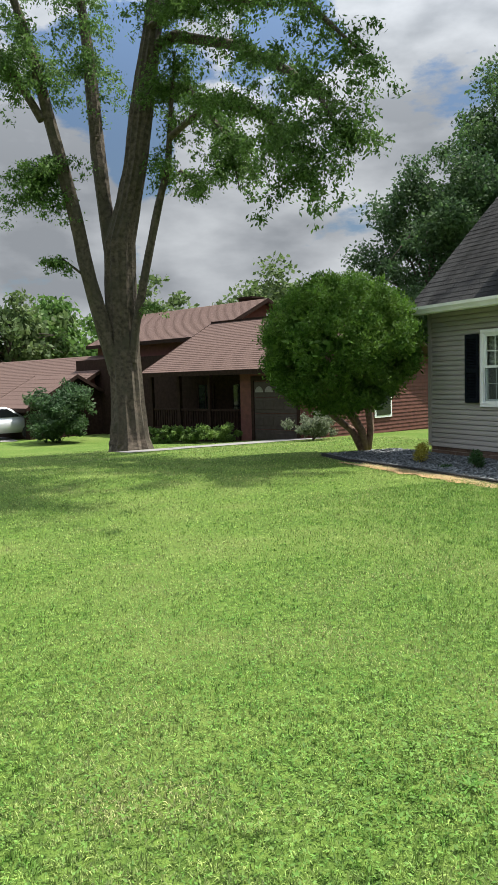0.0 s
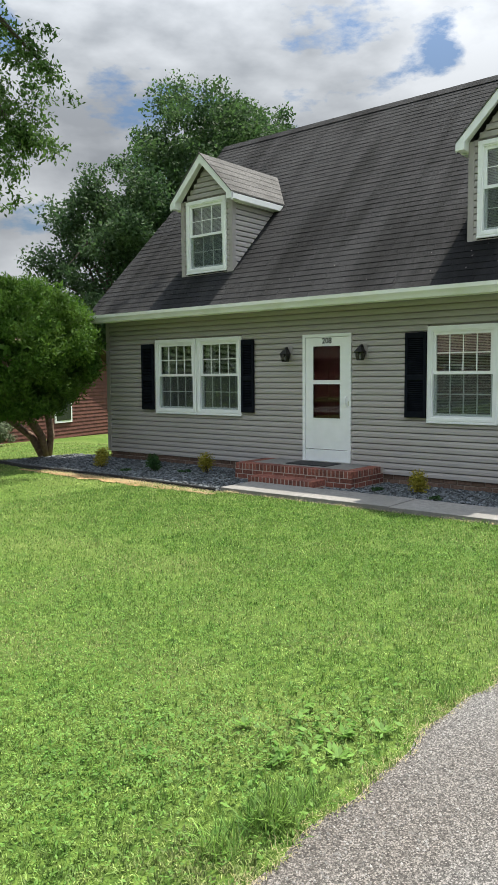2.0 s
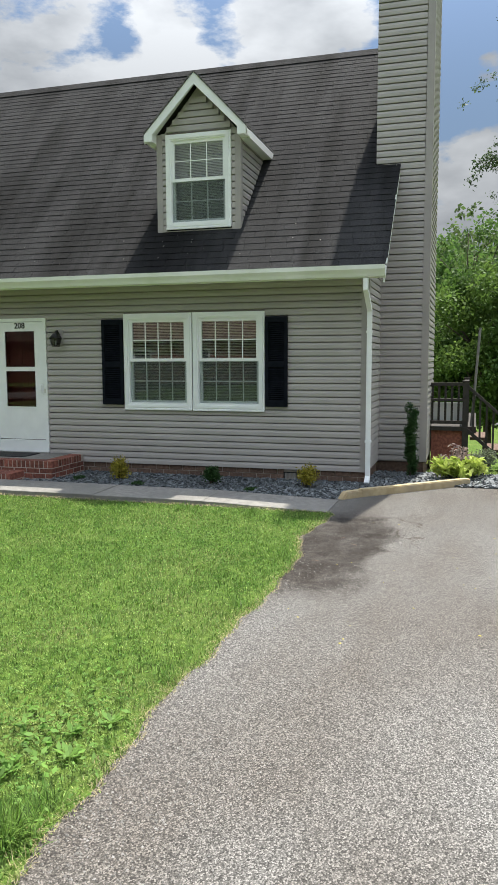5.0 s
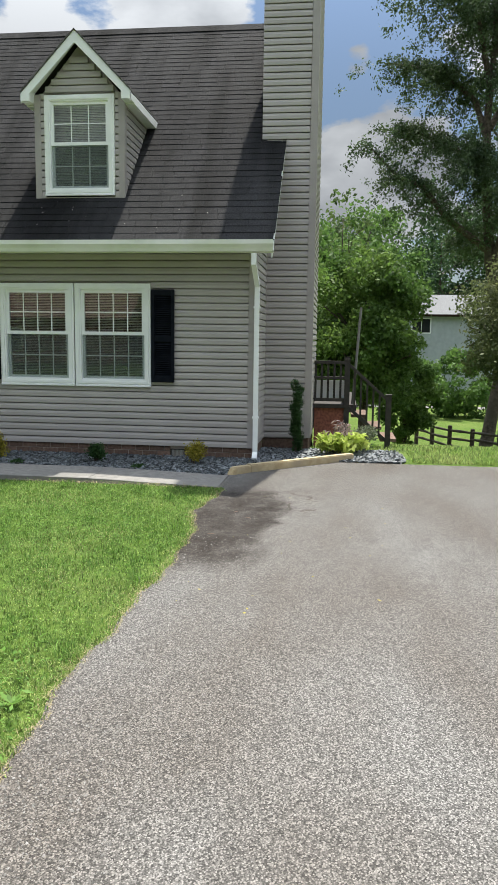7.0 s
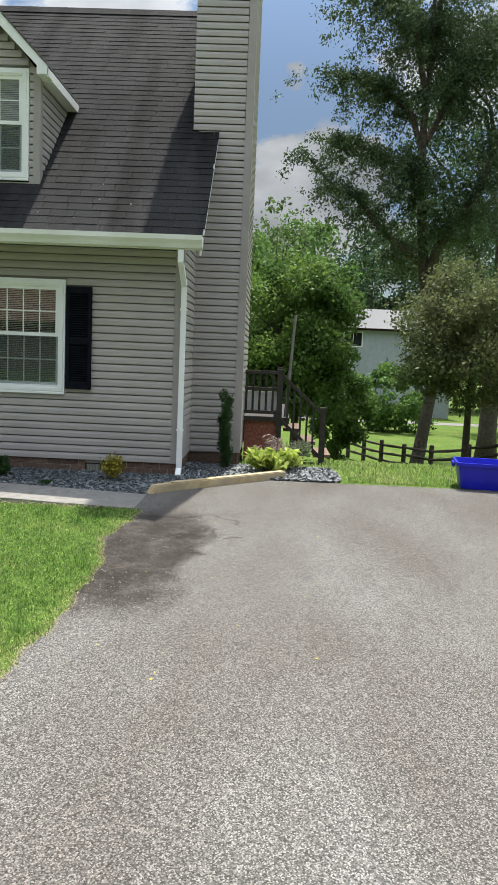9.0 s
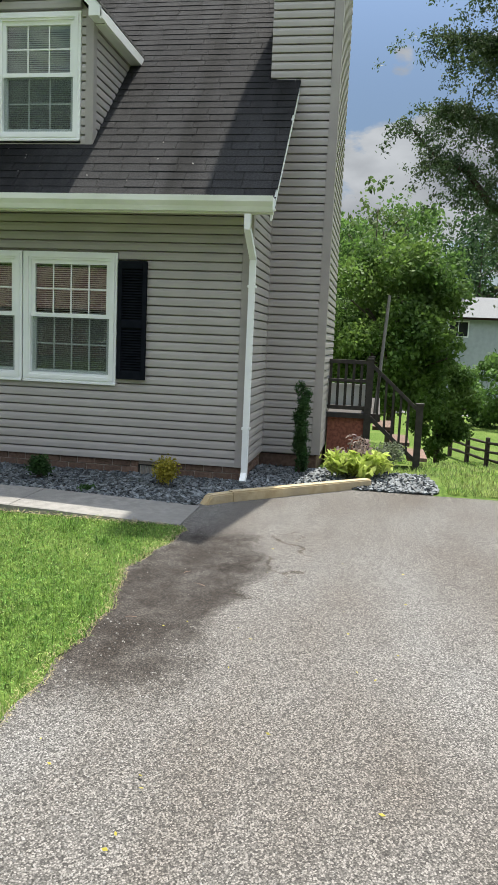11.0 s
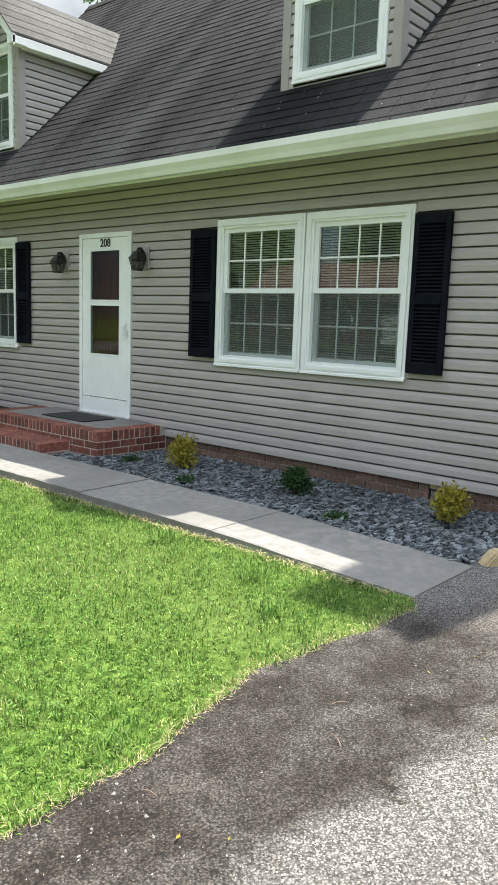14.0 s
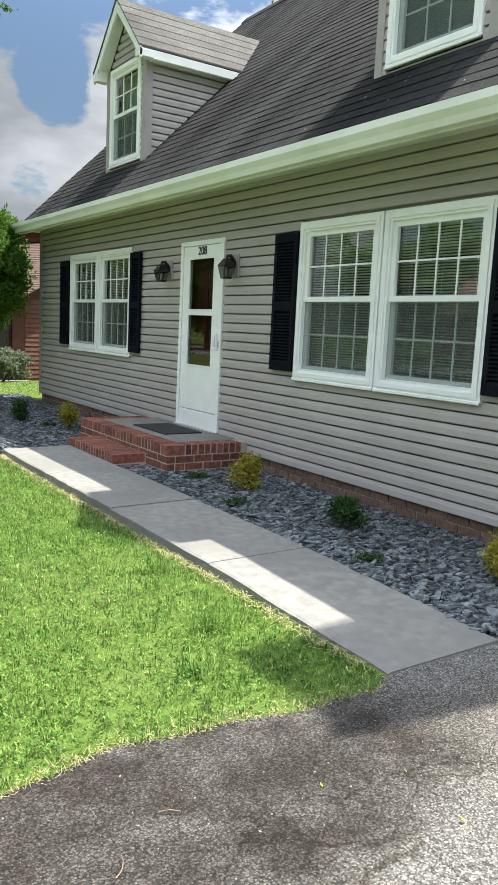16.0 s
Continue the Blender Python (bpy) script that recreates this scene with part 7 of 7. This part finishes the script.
def grit(seed, n, x0, x1, y0, y1, small, large):
    """Loose chips bedded in the drive: low irregular pyramids on a five-sided foot."""
    r = np.random.default_rng(seed)
    x, y = r.uniform(x0, x1, n), r.uniform(y0, y1, n)
    soiled = ((x - 7.15) / 1.45) ** 2 + ((y - 1.14) / 0.42) ** 2 < 1
    k = ~lawn_mask(x, y + 0.03) & (y < EDGE - 0.02) & (x < 10.7) & (~soiled | (r.random(n) < 0.15))
    x, y = x[k], y[k]
    n = len(x)
    size = small + (large - small) * r.random(n) ** 3
    a = r.uniform(0, 6.283, (n, 1)) + np.arange(5) * 1.2566 + r.uniform(-0.35, 0.35, (n, 5))
    rad = size[:, None] * r.uniform(0.65, 1.2, (n, 5))
    foot = np.stack([x[:, None] + rad * np.cos(a), y[:, None] + rad * np.sin(a), np.full((n, 5), 0.006)], 2)
    crest = np.stack([x + r.normal(0, 0.3, n) * size, y + r.normal(0, 0.3, n) * size, 0.0085 + size * r.uniform(0.35, 0.8, n)], 1)[:, None, :]
    co = np.concatenate([foot, crest], 1)
    base = np.arange(n)[:, None, None] * 6
    tri = (base + np.array([[0, 1, 5], [1, 2, 5], [2, 3, 5], [3, 4, 5], [4, 0, 5]])[None]).reshape(-1)
    me = bpy.data.meshes.new("drive_stones")
    me.vertices.add(n * 6)
    me.vertices.foreach_set("co", co.reshape(-1).astype(np.float32))
    me.loops.add(len(tri))
    me.loops.foreach_set("vertex_index", tri.astype(np.int32))
    me.polygons.add(n * 5)
    me.polygons.foreach_set("loop_start", np.arange(0, n * 15, 3, dtype=np.int32))
    me.update(calc_edges=True)
    me.materials.append(M_GRIT)
    return me


M_GRIT = material("drive_stone", (0.11, 0.106, 0.1), (0.21, 0.203, 0.192), scale=40, rough=0.9, island=0.6, spec=0.25)
tagged(new("drive_stones", grit(301, 70000, 0.6, 6.5, -2.6, 1.42, 0.0025, 0.0075)), "pale stone chips worn loose in the drive", "stones", kind="stuff")
tagged(new("drive_stones", grit(302, 16000, 6.5, 10.6, -2.6, 1.42, 0.002, 0.006)), "pale stone chips worn loose in the drive", "stones", kind="stuff")


def flecks(seed, n):
    """Pale bits of leaf and grit lying on the roof and on the drive."""
    r = np.random.default_rng(seed)
    y = np.concatenate([r.uniform(2.0, 8.0, n), r.uniform(9.0, 10.4, n // 4)])
    x = 10.5 + np.abs(r.normal(0.1, 0.4, len(y)))
    z = EZ + PITCH * (x - EX) + 0.022
    c = np.stack([x, y, z], 1)
    n2 = 60
    c2 = np.stack([r.uniform(4.5, 9.0, n2), r.uniform(-0.6, 1.3, n2), np.full(n2, 0.018)], 1)
    s1, s2 = r.uniform(0.007, 0.016, len(c)), r.uniform(0.003, 0.007, n2)
    c, s = np.concatenate([c, c2]), np.concatenate([s1, s2])
    a = r.uniform(0, 6.283, len(c))
    d = np.stack([np.cos(a), np.sin(a), np.concatenate([np.cos(a[:len(s1)]) * PITCH, np.zeros(n2)])], 1) * s[:, None]
    w = np.stack([-np.sin(a), np.cos(a), np.concatenate([-np.sin(a[:len(s1)]) * PITCH, np.zeros(n2)])], 1) * s[:, None] * 0.6
    return np.stack([c - d, c + w, c + d, c - w], 1)


tagged(quads_mesh("leaf_flecks", flecks(230, 26), M_CONCRETE), "pale flecks of leaf and grit", "debris", kind="stuff")


def litter(seed, n):
    """Small yellow leaves dropped on the drive."""
    r = np.random.default_rng(seed)
    c = np.stack([r.uniform(4.6, 8.6, n), r.uniform(-0.5, 1.2, n), np.full(n, 0.021)], 1)
    a, ln = r.uniform(0, 6.283, n), r.uniform(0.007, 0.014, n)
    d = np.stack([np.cos(a) * ln, np.sin(a) * ln, r.uniform(-0.003, 0.003, n)], 1)
    w = np.stack([-np.sin(a) * ln, np.cos(a) * ln, r.uniform(0, 0.004, n)], 1) * 0.55
    return np.stack([c - d, c + w, c + d, c - w], 1)


tagged(quads_mesh("fallen_leaves", litter(233, 26), M_LEAF_YELLOW), "small yellow fallen leaves on the drive", "leaves", kind="stuff")
for k, (x, y, turn, length) in enumerate(((7.12, 0.96, 0.5, 0.09), (7.4, 1.12, 2.2, 0.07), (6.5, 1.2, 1.2, 0.06))):
    bm = bmesh.new()
    rt = random.Random(270 + k)
    pts = [Vector((x + math.cos(turn + 0.12 * i) * length * i / 4, y + math.sin(turn + 0.12 * i) * length * i / 4, 0.018 + 0.004 * rt.random())) for i in range(5)]
    tube(bm, pts, [0.0016, 0.0018, 0.0016, 0.0013, 0.0008], 5)
    tagged(part("twig", bm, M_BARK_RED), "thin brown dry twig lying on the drive", "twig", "twigs on the drive")

earth = tagged(sheet("bare_earth", np.arange(7.8, 8.75, 0.05), np.arange(7.2, 12.2, 0.05), M_EARTH, 0.012, keep=lambda x, y: abs(x - (8.33 + 0.12 * math.sin((y - 7.3) * 0.55))) < 0.05 + 0.2 * max(0.0, math.sin((y - 7.6) * 0.75)) * (0.7 + 0.6 * noise.noise(Vector((x * 3, y * 3, 0))))), "bare orange earth along the slate bed", "earth", kind="structure")


def tuft(x, y, n, length, seed):
    """A clump of long grass left by the mower."""
    r = np.random.default_rng(seed)
    a = r.uniform(0, 6.283, n)
    base = np.stack([x + r.normal(0, 0.05, n), y + r.normal(0, 0.04, n), np.zeros(n)], 1)
    ln = length * r.uniform(0.5, 1.2, n)
    lean = np.abs(r.normal(0.75, 0.35, n))
    d = np.stack([np.cos(a) * np.sin(lean), np.sin(a) * np.sin(lean), np.cos(lean)], 1) * ln[:, None]
    w = np.stack([-np.sin(a), np.cos(a), np.zeros(n)], 1) * 0.0025
    mid = base + d * 0.5
    mid[:, 2] += ln * 0.12
    return np.stack([base, mid + w, base + d, mid - w], 1)


TUFTS = [(2.45, 1.55, 300, 0.15), (2.2, 1.6, 160, 0.12), (2.65, 1.52, 120, 0.11), (3.9, 1.52, 90, 0.1), (5.2, 1.52, 90, 0.1), (6.6, 1.5, 80, 0.1), (4.6, 2.3, 80, 0.09), (8.2, 2.3, 220, 0.1), (7.9, 1.9, 160, 0.09), (8.35, 3.2, 200, 0.1)]
tagged(quads_mesh("grass_tufts", np.concatenate([tuft(x, y, n, h, 240 + i) for i, (x, y, n, h) in enumerate(TUFTS)]), M_GRASS_LUSH), "longer uncut grass tufts at the lawn's edge", "grass", kind="stuff")


def rosette(x, y, n, size, seed):
    """A flat weed of broad leaves round one root."""
    r = np.random.default_rng(seed)
    a = np.arange(n) * 2.4 + r.uniform(0, 0.5, n)
    s = size * r.uniform(0.6, 1.1, n)
    d = np.stack([np.cos(a), np.sin(a), r.uniform(0.25, 0.7, n)], 1) * s[:, None]
    w = np.stack([-np.sin(a), np.cos(a), np.zeros(n)], 1) * (s * 0.2)[:, None]
    base = np.tile((x, y, 0.015), (n, 1))
    return np.stack([base, base + d * 0.6 + w, base + d, base + d * 0.6 - w], 1)


for k, (x, y, s) in enumerate(((3.02, 1.62, 0.07), (3.2, 1.7, 0.065), (2.85, 1.8, 0.06), (3.35, 1.58, 0.07), (3.0, 2.15, 0.07), (2.5, 2.3, 0.06))):
    tagged(quads_mesh("broadleaf_weed", rosette(x, y, 11, s, 260 + k), M_CLOVER), "broad-leaved green weed in the lawn", "weed", "weeds at the lawn's edge")
